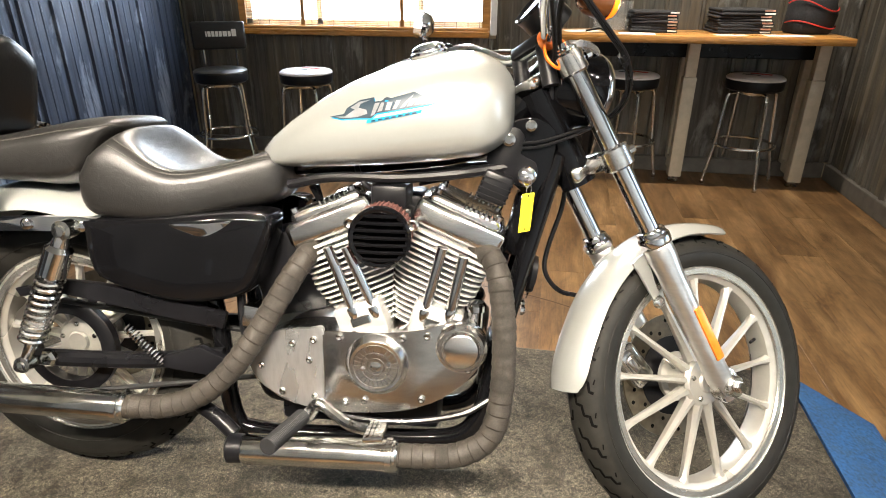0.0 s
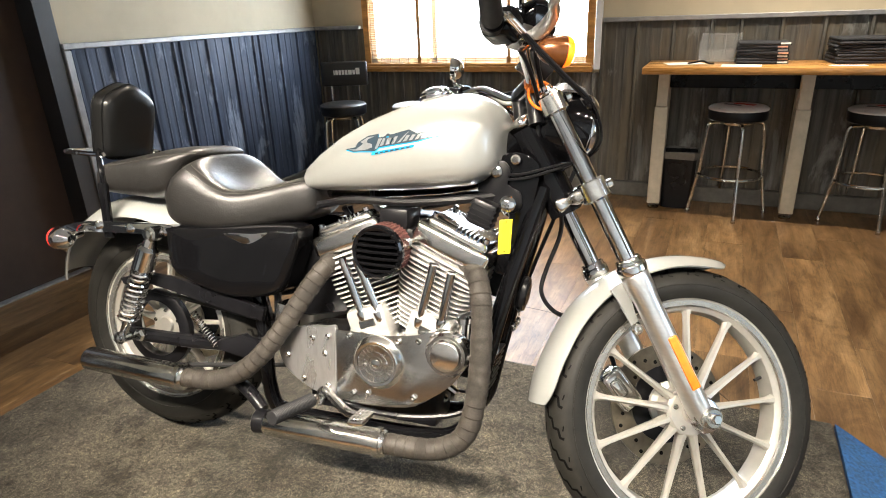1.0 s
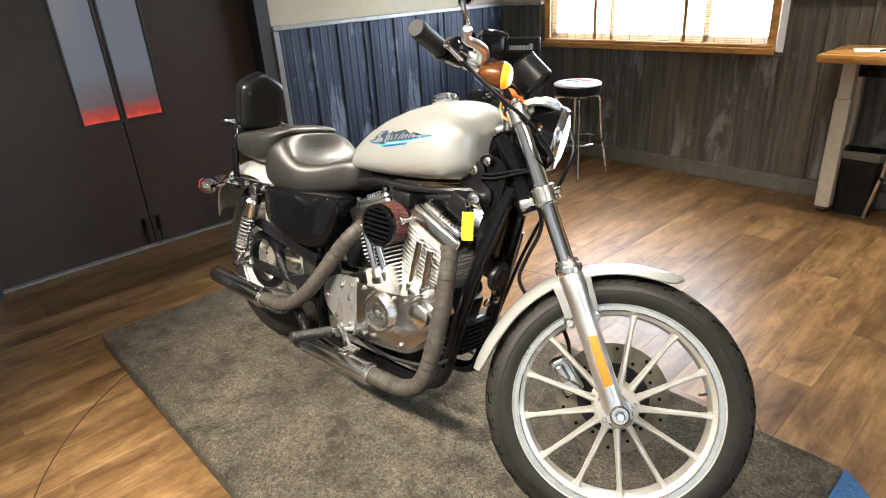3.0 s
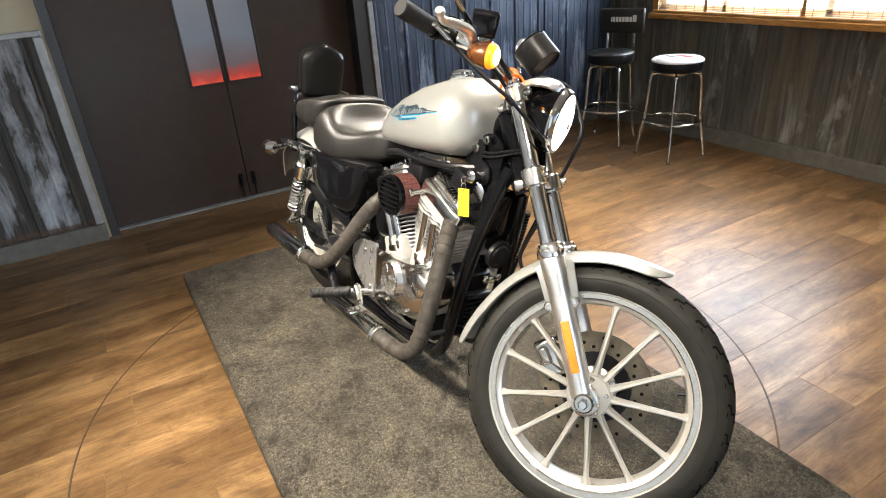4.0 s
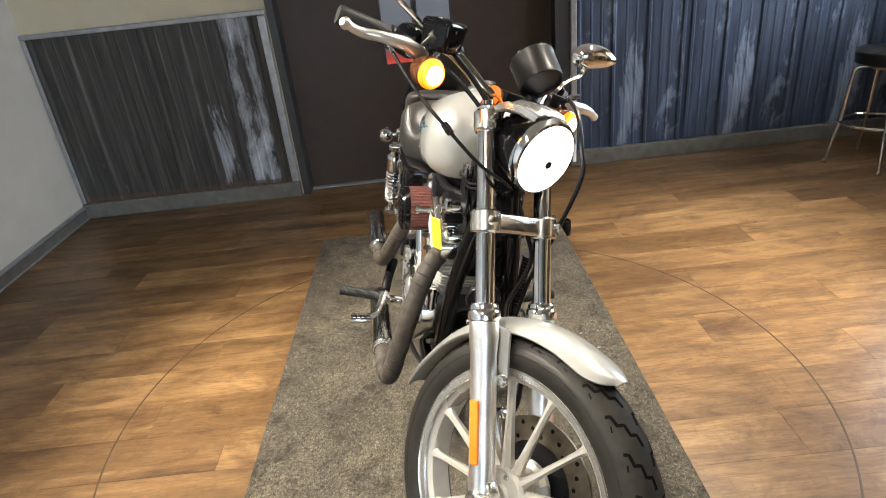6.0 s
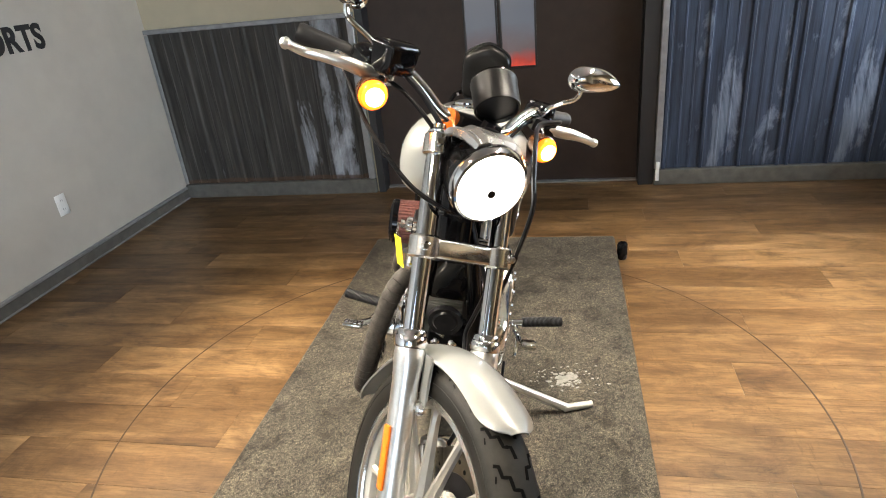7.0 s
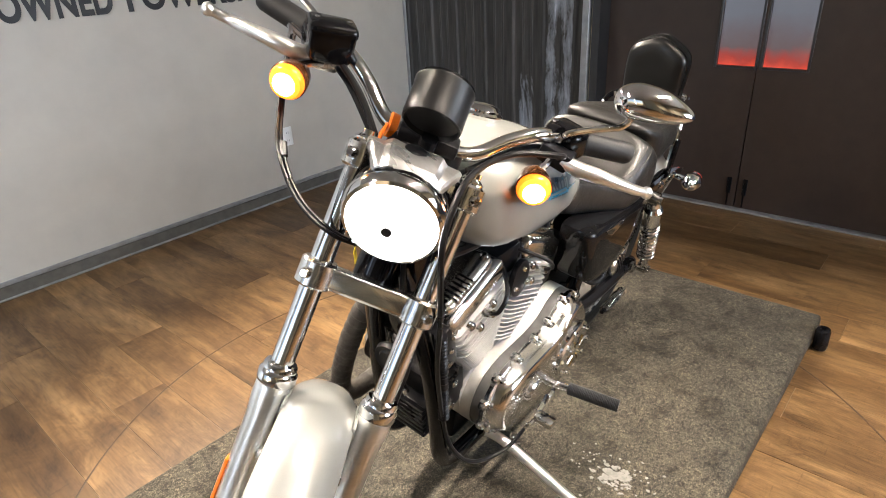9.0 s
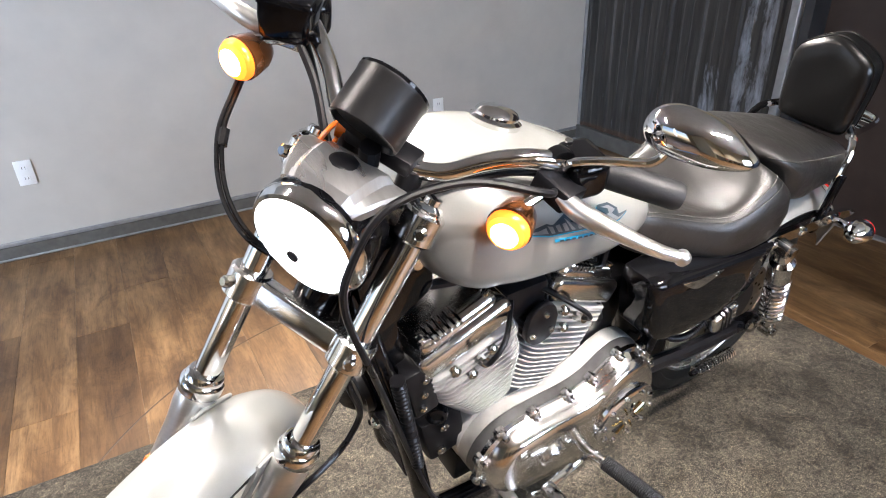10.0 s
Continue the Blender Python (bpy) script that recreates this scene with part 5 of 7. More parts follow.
# frame
NECK0, NECK1 = HEAD + UPAX * -0.02, HEAD + UPAX * 0.19
bm = B()
tube(bm, [NECK0, NECK1], 0.037, 20)
part("steering_head", bm, M_GLOSSBLK, moto)
bm = B()
tube(bm, spline([NECK1 + Vector((-0.02, 0, -0.02)), (0.95, 0, 0.80), (0.75, 0, 0.765), (0.52, 0, 0.745), (0.40, 0, 0.68)], 5), 0.026, 12)
part("backbone", bm, M_GLOSSBLK, moto)
for s in (-1, 1):
    bm = B()
    tube(bm, spline([(1.106, 0.028 * s, 0.785), (1.078, 0.05 * s, 0.68), (1.034, 0.070 * s, 0.51), (0.994, 0.078 * s, 0.33), (0.970, 0.080 * s, 0.225), (0.925, 0.080 * s, 0.175), (0.84, 0.080 * s, 0.160), (0.70, 0.080 * s, 0.155), (0.48, 0.085 * s, 0.155), (0.42, 0.092 * s, 0.20), (0.40, 0.095 * s, 0.42), (0.36, 0.095 * s, 0.60)], 5), 0.0195, 14)
    part("down_tube", bm, M_GLOSSBLK, moto)
    bm = B()
    tube(bm, spline([(0.50, 0.06 * s, 0.735), (0.36, 0.10 * s, 0.655), (0.18, 0.118 * s, 0.628), (0.0, 0.122 * s, 0.622), (-0.14, 0.118 * s, 0.612)], 5), 0.014, 10)
    part("rear_frame_rail", bm, M_GLOSSBLK, moto)
    # gusset behind the head
    bm = B()
    slab(bm, smooth_outline([(0.975, 0.766), (0.998, 0.838), (1.048, 0.862), (1.098, 0.838), (1.096, 0.780), (1.076, 0.700), (1.060, 0.668), (1.046, 0.706), (1.010, 0.738)], 3), 0.010, at(0, 0.050 * s + 0.005, 0) @ pose(0, 0, 0, 90, 0, 0), 0.003)
    g = part("head_gusset", bm, M_GLOSSBLK, moto, "gloss black gusset behind the steering head")
    bm = B()
    lathe(bm, [(0, 0), (0.014, 0), (0.014, 0.006), (0.009, 0.010), (0, 0.010)], at(1.010, 0.0555 * s, 0.822) @ pose(0, 0, 0, -90 * s, 0, 0), 16)
    part("gusset_bolt", bm, M_CHROME_OLD, g)
# regulator and horn cover between the down tubes
bm = B()
box(bm, 0.030, 0.10, 0.11, at(0.985, 0.0, 0.33) @ pose(0, 0, 0, 0, 12, 0), 0.008, 2)
reg = part("regulator", bm, M_SATINBLK, moto, "black finned regulator")
for k in range(7):
    bm = B()
    box(bm, 0.012, 0.10, 0.006, at(0.994 + 0.0033 * k, 0, 0.284 + 0.0155 * k), 0.001)
    part("cooling_fin", bm, M_SATINBLK, reg)
bm = B()
lathe(bm, [(0, 0), (0.040, 0), (0.043, 0.006), (0.040, 0.016), (0.030, 0.014), (0.026, 0.019), (0.012, 0.017), (0, 0.02)], aim((1.062, 0.0, 0.530), (1, 0, -0.15)), 26)
hn = part("horn", bm, M_BLACKPL, moto, "round black horn")
bm = B()
slab(bm, [(-0.014, 0.0), (0.014, 0.0), (0.0, -0.020)], 0.003, aim((1.062, 0.0, 0.486), (1, 0, -0.15)) @ pose(0, 0, 0, 0, 0, -90), 0.0005)
part("horn_tab", bm, M_POLISH, hn)
for y in (-0.020, 0.022):
    bm = B()
    lathe(bm, [(0, 0), (0.012, 0), (0.012, 0.006), (0.007, 0.010), (0, 0.009)], aim((1.050, y, 0.452), (1, 0, -0.15)), 12)
    part("mount_bolt", bm, M_CHROME, hn)
bm = B()
box(bm, 0.05, 0.094, 0.13, at(1.040, 0, 0.640) @ pose(0, 0, 0, 0, 12, 0), 0.010, 2)
part("coil_housing", bm, M_GLOSSBLK, moto)

# fuel tank
bm = B()
rings = []
for x, w, top, bot in ((0.495, 0.022, 0.780, 0.757), (0.503, 0.052, 0.797, 0.752), (0.528, 0.080, 0.820, 0.748), (0.570, 0.105, 0.853, 0.748), (0.630, 0.128, 0.893, 0.751), (0.700, 0.144, 0.930, 0.755), (0.780, 0.154, 0.961, 0.761), (0.860, 0.158, 0.981, 0.769), (0.892, 0.157, 0.986, 0.773), *((0.92 + 0.098 * math.sin(q), 0.03 + 0.124 * math.cos(q) ** 0.8, 0.988 - 0.080 * (1 - math.cos(q)), 0.778 + 0.078 * (1 - math.cos(q))) for q in (math.pi / 2 * i / 9 for i in range(10)))):
    zc = bot + 0.40 * (top - bot)
    ring = []
    for k in range(32):
        a = 2 * math.pi * k / 32
        c, s = math.cos(a), math.sin(a)
        yy = w * math.copysign(abs(c) ** (0.78 if s > 0 else 0.62), c)
        zz = zc + ((top - zc) * abs(s) ** 0.88 if s > 0 else -(zc - bot) * abs(s) ** 0.60)
        ring.append(Vector((x, yy, zz)))
    rings.append(ring)
loft(bm, rings)
tank = part("fuel_tank", bm, M_PEARL, moto, "pearl white peanut fuel tank", 60)
bm = B()
lathe(bm, [(0, -0.006), (0.037, -0.006), (0.040, 0.0), (0.040, 0.006), (0.034, 0.010), (0.034, 0.014), (0.029, 0.020), (0.016, 0.024), (0, 0.025)], aim((0.842, -0.012, 0.977), (-0.22, -0.02, 1)), 30)
part("fuel_cap", bm, M_CHROME, tank, "chrome screw-on fuel cap")


def tank_side(x, z, s, lift):
    """A point on the tank's flank."""
    tab = ((0.570, 0.105, 0.853, 0.748), (0.630, 0.128, 0.893, 0.751), (0.700, 0.144, 0.930, 0.755), (0.780, 0.154, 0.961, 0.761), (0.860, 0.158, 0.981, 0.769), (0.920, 0.154, 0.988, 0.778), (0.965, 0.140, 0.981, 0.788), (0.995, 0.118, 0.960, 0.802))
    for p, q in zip(tab, tab[1:]):
        if p[0] <= x <= q[0]:
            f = (x - p[0]) / (q[0] - p[0])
            w, top, bot = (p[i] + (q[i] - p[i]) * f for i in (1, 2, 3))
            break
    zc = bot + 0.40 * (top - bot)
    if z >= zc:
        sn = min(1.0, (z - zc) / (top - zc)) ** (1 / 0.88)
        y = w * max(0.0, 1 - sn * sn) ** 0.39
    else:
        sn = min(1.0, (zc - z) / (zc - bot)) ** (1 / 0.60)
        y = w * max(0.0, 1 - sn * sn) ** 0.31
    return Vector((x, s * (y + lift), z))


def decal(name, pts, s, mat, lift, label=""):
    """A thin printed shape that follows the tank's flank; pts are (x, z)."""
    bm = B()
    f = bm.faces.new([bm.verts.new((x, 0, z)) for x, z in pts])
    bmesh.ops.triangulate(bm, faces=[f])
    bmesh.ops.subdivide_edges(bm, edges=bm.edges[:], cuts=3, use_grid_fill=True)
    for v in bm.verts:
        v.co = tank_side(v.co.x, v.co.z, s, lift)
    return part(name, bm, mat, tank, label, 80)


for s in (-1, 1):
    # a swooping script-like emblem drawn as plain shapes
    def L(pts):
        return [(0.677 + u * 0.248, 0.855 + v * 0.046 + u * 0.034) for u, v in pts]
    base = [(-0.04, 0.04), (0.06, -0.12), (0.20, -0.17), (0.30, -0.22), (0.34, -0.06), (0.72, 0.04), (0.82, 0.12), (1.06, 0.22), (0.86, 0.31), (0.76, 0.44), (0.71, 0.37), (0.665, 0.42), (0.62, 0.62), (0.575, 0.42), (0.52, 0.44), (0.475, 0.40), (0.415, 0.56), (0.375, 0.42), (0.32, 0.42), (0.315, 0.60), (0.20, 0.56), (0.10, 0.30), (0.16, 0.14), (0.08, 0.08)]
    decal("emblem_shadow", L([(u + 0.006, v - 0.05) for u, v in base]), s, M_DECALBLUE, 0.0010)
    decal("emblem_edge", L(base), s, M_DECALBLK, 0.0014)
    for pts in ([(0.0, 0.02), (0.07, -0.08), (0.19, -0.11), (0.27, -0.02), (0.26, 0.14), (0.19, 0.27), (0.21, 0.40), (0.29, 0.52), (0.20, 0.49), (0.13, 0.30), (0.19, 0.14), (0.20, 0.02), (0.12, -0.03)],
                [(0.295, -0.14), (0.325, -0.10), (0.365, 0.36), (0.325, 0.36)],
                [(0.345, 0.0), (0.385, 0.02), (0.40, 0.34), (0.375, 0.35)],
                [(0.405, 0.02), (0.445, 0.04), (0.465, 0.33), (0.425, 0.34)],
                [(0.462, 0.04), (0.492, 0.05), (0.525, 0.36), (0.492, 0.36)],
                [(0.520, 0.06), (0.552, 0.07), (0.625, 0.53), (0.590, 0.40)],
                [(0.575, 0.08), (0.610, 0.09), (0.640, 0.35), (0.608, 0.36)],
                [(0.632, 0.10), (0.665, 0.11), (0.695, 0.34), (0.662, 0.36)],
                [(0.690, 0.10), (0.722, 0.12), (0.755, 0.38), (0.715, 0.33)],
                [(0.745, 0.13), (0.83, 0.16), (0.98, 0.22), (0.82, 0.25), (0.765, 0.33)]):
        decal("emblem_stroke", L(pts), s, M_DECALGREY, 0.0024)
    decal("emblem_bar", L([(0.26, -0.40), (0.68, -0.24), (0.69, -0.12), (0.27, -0.26)]), s, M_DECALBLUE, 0.0014, "bright blue bar under the emblem")
    for k in range(7):
        u, v = 0.300 + 0.052 * k, -0.365 + 0.019 * k
        decal("emblem_mark", L([(u, v), (u + 0.034, v + 0.010), (u + 0.037, v + 0.075), (u + 0.003, v + 0.065)]), s, M_DECALBLK, 0.0026)

# seats


def cushion(name, stations, mat, label, ex_top=0.55):
    bm = B()
    rings = []
    for x, w, top, bot, dish, *slant in stations:
        ring = []
        k_, cap_ = slant[0] if slant else (0.0, 0.0)
        zc = bot + 0.45 * (top - bot)
        for k in range(36):
            a = 2 * math.pi * k / 36
            c, s = math.cos(a), math.sin(a)
            yy = w * math.copysign(abs(c) ** 0.62, c)
            if s > 0:
                zz = zc + (top - zc) * abs(s) ** ex_top - dish * max(0, 1 - (yy / (w * 0.79)) ** 2)
            else:
                zz = zc - (zc - bot) * abs(s) ** 0.5
            ring.append(Vector((x - min(k_ * max(0.0, top - zz), cap_), yy, zz)))
        rings.append(ring)
    # closer rings make a smooth cushion
    fine = []
    for i in range(len(rings) - 1):
        a, b, c, d = rings[max(i - 1, 0)], rings[i], rings[i + 1], rings[min(i + 2, len(rings) - 1)]
        for t in (0, 0.34, 0.67):
            fine.append([0.5 * (2 * q + (r - p) * t + (2 * p - 5 * q + 4 * r - u) * t * t + (3 * q - p - 3 * r + u) * t ** 3) for p, q, r, u in zip(a, b, c, d)])
    fine.append(rings[-1])
    loft(bm, fine)
    return part(name, bm, mat, moto, label, 70), fine


seat, sr = cushion("rider_seat", ((0.556, 0.046, 0.768, 0.722, 0), (0.546, 0.070, 0.780, 0.694, 0), (0.512, 0.090, 0.784, 0.668, 0.002), (0.455, 0.104, 0.770, 0.655, 0.009), (0.390, 0.128, 0.755, 0.640, 0.021), (0.340, 0.150, 0.754, 0.630, 0.030), (0.305, 0.160, 0.770, 0.626, 0.034, (0.3, 0.02)), (0.282, 0.164, 0.794, 0.626, 0.026, (0.7, 0.05)), (0.258, 0.163, 0.815, 0.630, 0.010, (1.0, 0.072)), (0.240, 0.150, 0.824, 0.640, 0, (1.1, 0.085)), (0.228, 0.118, 0.822, 0.665, 0, (1.1, 0.088))), M_VINYL, "sculpted black vinyl rider seat", 0.48)
for s in (-1, 1):
    for k, drop in ((3, 0.0), (4, 0.0)):
        bm = B()
        pts = []
        for r in sr[3:-3]:
            idx = k if s > 0 else 18 - k
            p = r[idx]
            pts.append(p + Vector((0, 0.0012 * s, 0.0012)))
        tube(bm, pts, 0.0008, 5)
        part("stitching", bm, M_THREAD, seat, "fine double stitching")
pill, pr = cushion("pillion_seat", ((0.222, 0.070, 0.826, 0.800, 0, (1.0, 0.02)), (0.214, 0.116, 0.840, 0.765, 0, (0.7, 0.04)), (0.188, 0.138, 0.845, 0.715, 0, (0.7, 0.05)), (0.120, 0.144, 0.838, 0.698, 0, (0.4, 0.04)), (0.030, 0.137, 0.820, 0.700, 0), (-0.040, 0.131, 0.806, 0.702, 0), (-0.100, 0.122, 0.794, 0.706, 0), (-0.135, 0.096, 0.782, 0.716, 0)), M_VINYL, "black vinyl pillion pad")
for s in (-1, 1):
    bm = B()
    tube(bm, [r[3 if s > 0 else 15] + Vector((0, 0.001 * s, 0.001)) for r in pr[2:-2]], 0.0009, 5)
    part("stitching", bm, M_THREAD, pill)

# backrest, uprights and rack
bm = B()
outline = smooth_outline([(-0.080, 0.0), (-0.088, 0.06), (-0.090, 0.12), (-0.082, 0.158), (-0.045, 0.184), (0.0, 0.200), (0.045, 0.184), (0.082, 0.158), (0.090, 0.12), (0.088, 0.06), (0.080, 0.0), (0.04, -0.010), (-0.04, -0.010)], 3)
mm = pose(-0.133, 0, 0.810) @ pose(0, 0, 0, 90, 0, 90) @ pose(0, 0, 0, 6, 0, 0)
rings = []
for sc, h in ((0.80, -0.036), (0.95, -0.030), (1.0, -0.018), (1.0, 0.014), (0.97, 0.026), (0.86, 0.034), (0.60, 0.037)):
    rings.append([mm @ Vector((x * sc, 0.09 + (y - 0.09) * sc, h)) for x, y in outline])
loft(bm, rings)
pad = part("backrest", bm, M_PADVINYL, moto, "black padded passenger backrest", 60)
for h in (0.016, -0.02):
    bm = B()
    loop = [mm @ Vector((x * 1.004, 0.09 + (y - 0.09) * 1.004, h)) for x, y in outline]
    tube(bm, loop + [loop[0]], 0.0022, 6)
    part("piping", bm, M_PADVINYL, pad)
bm = B()
for i in range(9):
    t = -0.075 + 0.01875 * i
    tube(bm, [mm @ Vector((t, 0.178 - 4.2 * t * t, 0.016)), mm @ Vector((t, 0.186 - 4.2 * t * t, -0.018))], 0.0016, 5)
part("pleat", bm, M_PADVINYL, pad)
for s in (-1, 1):
    bm = B()
    tube(bm, spline([(-0.065, 0.132 * s, 0.600), (-0.068, 0.132 * s, 0.72), (-0.095, 0.118 * s, 0.80), (-0.145, 0.070 * s, 0.835), (-0.160, 0.05 * s, 0.95)], 5), 0.0085, 10)
    part("backrest_upright", bm, M_GLOSSBLK if s < 0 else M_CHROME, moto)
    bm = B()
    box(bm, 0.03, 0.012, 0.15, at(-0.060, 0.140 * s, 0.665) @ pose(0, 0, 0, 0, -4, 0), 0.004, 2)
    part("side_plate", bm, M_GLOSSBLK, moto)
    bm = B()
    tube(bm, spline([(-0.10, 0.100 * s, 0.812), (-0.235, 0.090 * s, 0.815), (-0.280, 0.06 * s, 0.815), (-0.288, 0.0, 0.815)], 5), 0.007, 9)
    part("rack_bar", bm, M_CHROME, moto)
bm = B()
for x in (-0.18, -0.235):
    tube(bm, [(x, -0.092, 0.815), (x, 0.092, 0.815)], 0.005, 8)
part("rack_cross", bm, M_CHROME, moto)

# rear fender and lights
bm = B()
rings = []
for i in range(25):
    u = i / 24
    a = radians(62 + (163 - 62) * u)
    r = 0.368 + 0.045 * u
    hw = 0.124 * min(1.0, 0.66 + 1.4 * (1 - u))
    ring = [(hw * f, -0.058 * abs(f) ** 3.0) for f in (-1, -0.9, -0.75, -0.5, -0.25, 0, 0.25, 0.5, 0.75, 0.9, 1)]
    c0 = AXLE_R
    rings.append([c0 + Vector(((r + d) * math.cos(a), y, (r + d) * math.sin(a))) for y, d in ring] + [c0 + Vector(((r + d - 0.003) * math.cos(a), y * 0.96, (r + d - 0.003) * math.sin(a))) for y, d in reversed(ring)])
loft(bm, rings)
rf = part("rear_fender", bm, M_PEARL, moto, "pearl white rear fender", 60)
bm = B()
lathe(bm, [(0, -0.02), (0.032, -0.018), (0.040, 0.0), (0.040, 0.012), (0, 0.012)], aim((-0.365, 0, 0.530), (-1, 0, 0.35)), 24)
tl = part("tail_lamp", bm, M_CHROME, rf)
bm = B()
lathe(bm, [(0.038, 0.010), (0.038, 0.020), (0.030, 0.030), (0, 0.033)], aim((-0.365, 0, 0.530), (-1, 0, 0.35)), 24)
part("lens", bm, M_REDLENS, tl, "red tail lens")
for s in (-1, 1):
    bm = B()
    slab(bm, smooth_outline([(0.175, 0.618), (0.165, 0.642), (0.05, 0.642), (-0.12, 0.632), (-0.215, 0.612), (-0.215, 0.596), (-0.12, 0.604), (0.05, 0.612)], 3), 0.012, at(0, s * 0.145 + 0.006, 0) @ pose(0, 0, 0, 90, 0, 0), 0.003)
    st = part("fender_strut", bm, M_CHROME, moto, "chrome fender strut")
    for x in (0.15, 0.03, -0.08):
        bm = B()
        lathe(bm, [(0, 0), (0.012, 0), (0.012, 0.005), (0.006, 0.009), (0, 0.009)], at(x, s * 0.151, 0.626) @ pose(0, 0, 0, -90 * s, 0, 0), 14)
        part("strut_bolt", bm, M_CHROME, st)
    c = Vector((-0.175, 0.195 * s, 0.588))
    bm = B()
    lathe(bm, [(0, 0.046), (0.012, 0.044), (0.022, 0.034), (0.029, 0.015), (0.031, -0.004), (0.029, -0.008), (0, -0.008)], aim(c, (1, 0, 0)), 22)
    sg = part("rear_signal", bm, M_CHROME, moto, "chrome bullet rear turn signal")
    bm = B()
    lathe(bm, [(0.029, -0.006), (0.028, -0.014), (0.018, -0.022), (0, -0.024)], aim(c, (1, 0, 0)), 22)
    part("lens", bm, M_REDLENS, sg, "red lens")
    bm = B()
    tube(bm, [c + Vector((0.01, -0.02 * s, 0)), c + Vector((0.01, -0.06 * s, 0.006))], 0.010, 10)
    part("signal_stem", bm, M_CHROME, sg)

# shock absorbers
for s in (-1, 1):
    lo, hi = Vector((-0.004, 0.170 * s, 0.322)), Vector((0.128, 0.172 * s, 0.622))
    d = (hi - lo).normalized()
    n = (hi - lo).length
    m = aim(lo, d)
    bm = B()
    lathe(bm, [(0.006, 0.0), (0.012, 0.02), (0.012, 0.06), (0.018, 0.062), (0.018, n - 0.09), (0.018, n - 0.03), (0.010, n)], m, 18)
    sh = part("shock_absorber", bm, M_CHROME, moto, "chrome coil-over shock absorber")
    bm = B()
    lathe(bm, [(0.010, n - 0.105), (0.0275, n - 0.103), (0.0275, n - 0.045), (0.020, n - 0.036), (0.010, n - 0.034)], m, 22)
    part("shock_cover", bm, M_CHROME, sh)
    bm = B()
    turns, steps = 10.5, 168
    tube(bm, [m @ Vector((0.0232 * math.cos(2 * math.pi * turns * i / steps), 0.0232 * math.sin(2 * math.pi * turns * i / steps), 0.060 + (n - 0.165) * i / steps)) for i in range(steps + 1)], 0.0058, 8)
    part("spring", bm, M_POLISH, sh)
    for p, r in ((lo, 0.018), (hi, 0.020)):
        bm = B()
        lathe(bm, [(0, -0.016), (r, -0.016), (r, 0.012), (r * 0.6, 0.014), (r * 0.6, 0.022), (0, 0.024)], Matrix.Translation(p) @ pose(0, 0, 0, -90 * s, 0, 0), 18)
        part("shock_eye", bm, M_CHROME_OLD, sh)
    bm = B()
    tube(bm, spline([(0.42, 0.115 * s, 0.345), (0.25, 0.120 * s, 0.325), (0.06, 0.122 * s, 0.318), (-0.02, 0.122 * s, 0.318)], 4), 0.019, 10)
    part("swing_arm", bm, M_SATINBLK, moto)
    bm = B()
    lathe(bm, [(0, 0), (0.020, 0), (0.020, 0.010), (0.014, 0.016), (0, 0.016)], Matrix.Translation(AXLE_R + Vector((0, 0.138 * s, 0))) @ pose(0, 0, 0, -90 * s, 0, 0), 6)
    part("axle_nut", bm, M_CHROME_OLD, moto)
# belt, guard and return spring
bm = B()
slab(bm, [(0.43, 0.415), (0.44, 0.450), (0.30, 0.478), (0.16, 0.500), (0.08, 0.506), (-0.03, 0.480), (-0.02, 0.462), (0.08, 0.478), (0.16, 0.462), (0.30, 0.436)], 0.016, at(0, -0.125, 0) @ pose(0, 0, 0, 90, 0, 0), 0.004)
part("belt_guard", bm, M_SATINBLK, moto, "black upper belt guard")
for z0, z1 in ((0.437, 0.385), (0.213, 0.292)):
    bm = B()
    tube(bm, [(0.03, -0.082, z0), (0.52, -0.082, z1)], 0.0065, 8)
    part("belt_run", bm, M_GRIP, moto)
bm = B()
p0, p1 = Vector((0.222, -0.150, 0.412)), Vector((0.300, -0.155, 0.338))
mm = aim(p0, p1 - p0)
n = (p1 - p0).length
tube(bm, [mm @ Vector((0.009 * math.cos(0.9 * i), 0.009 * math.sin(0.9 * i), n * i / 90)) for i in range(91)], 0.0022, 6)
part("return_spring", bm, M_CHROME_OLD, moto)
bm = B()
slab(bm, [(0.28, 0.325), (0.30, 0.350), (0.38, 0.375), (0.44, 0.35), (0.40, 0.31)], 0.02, at(0, -0.13, 0) @ pose(0, 0, 0, 90, 0, 0), 0.004)
part("spring_bracket", bm, M_SATINBLK, moto)

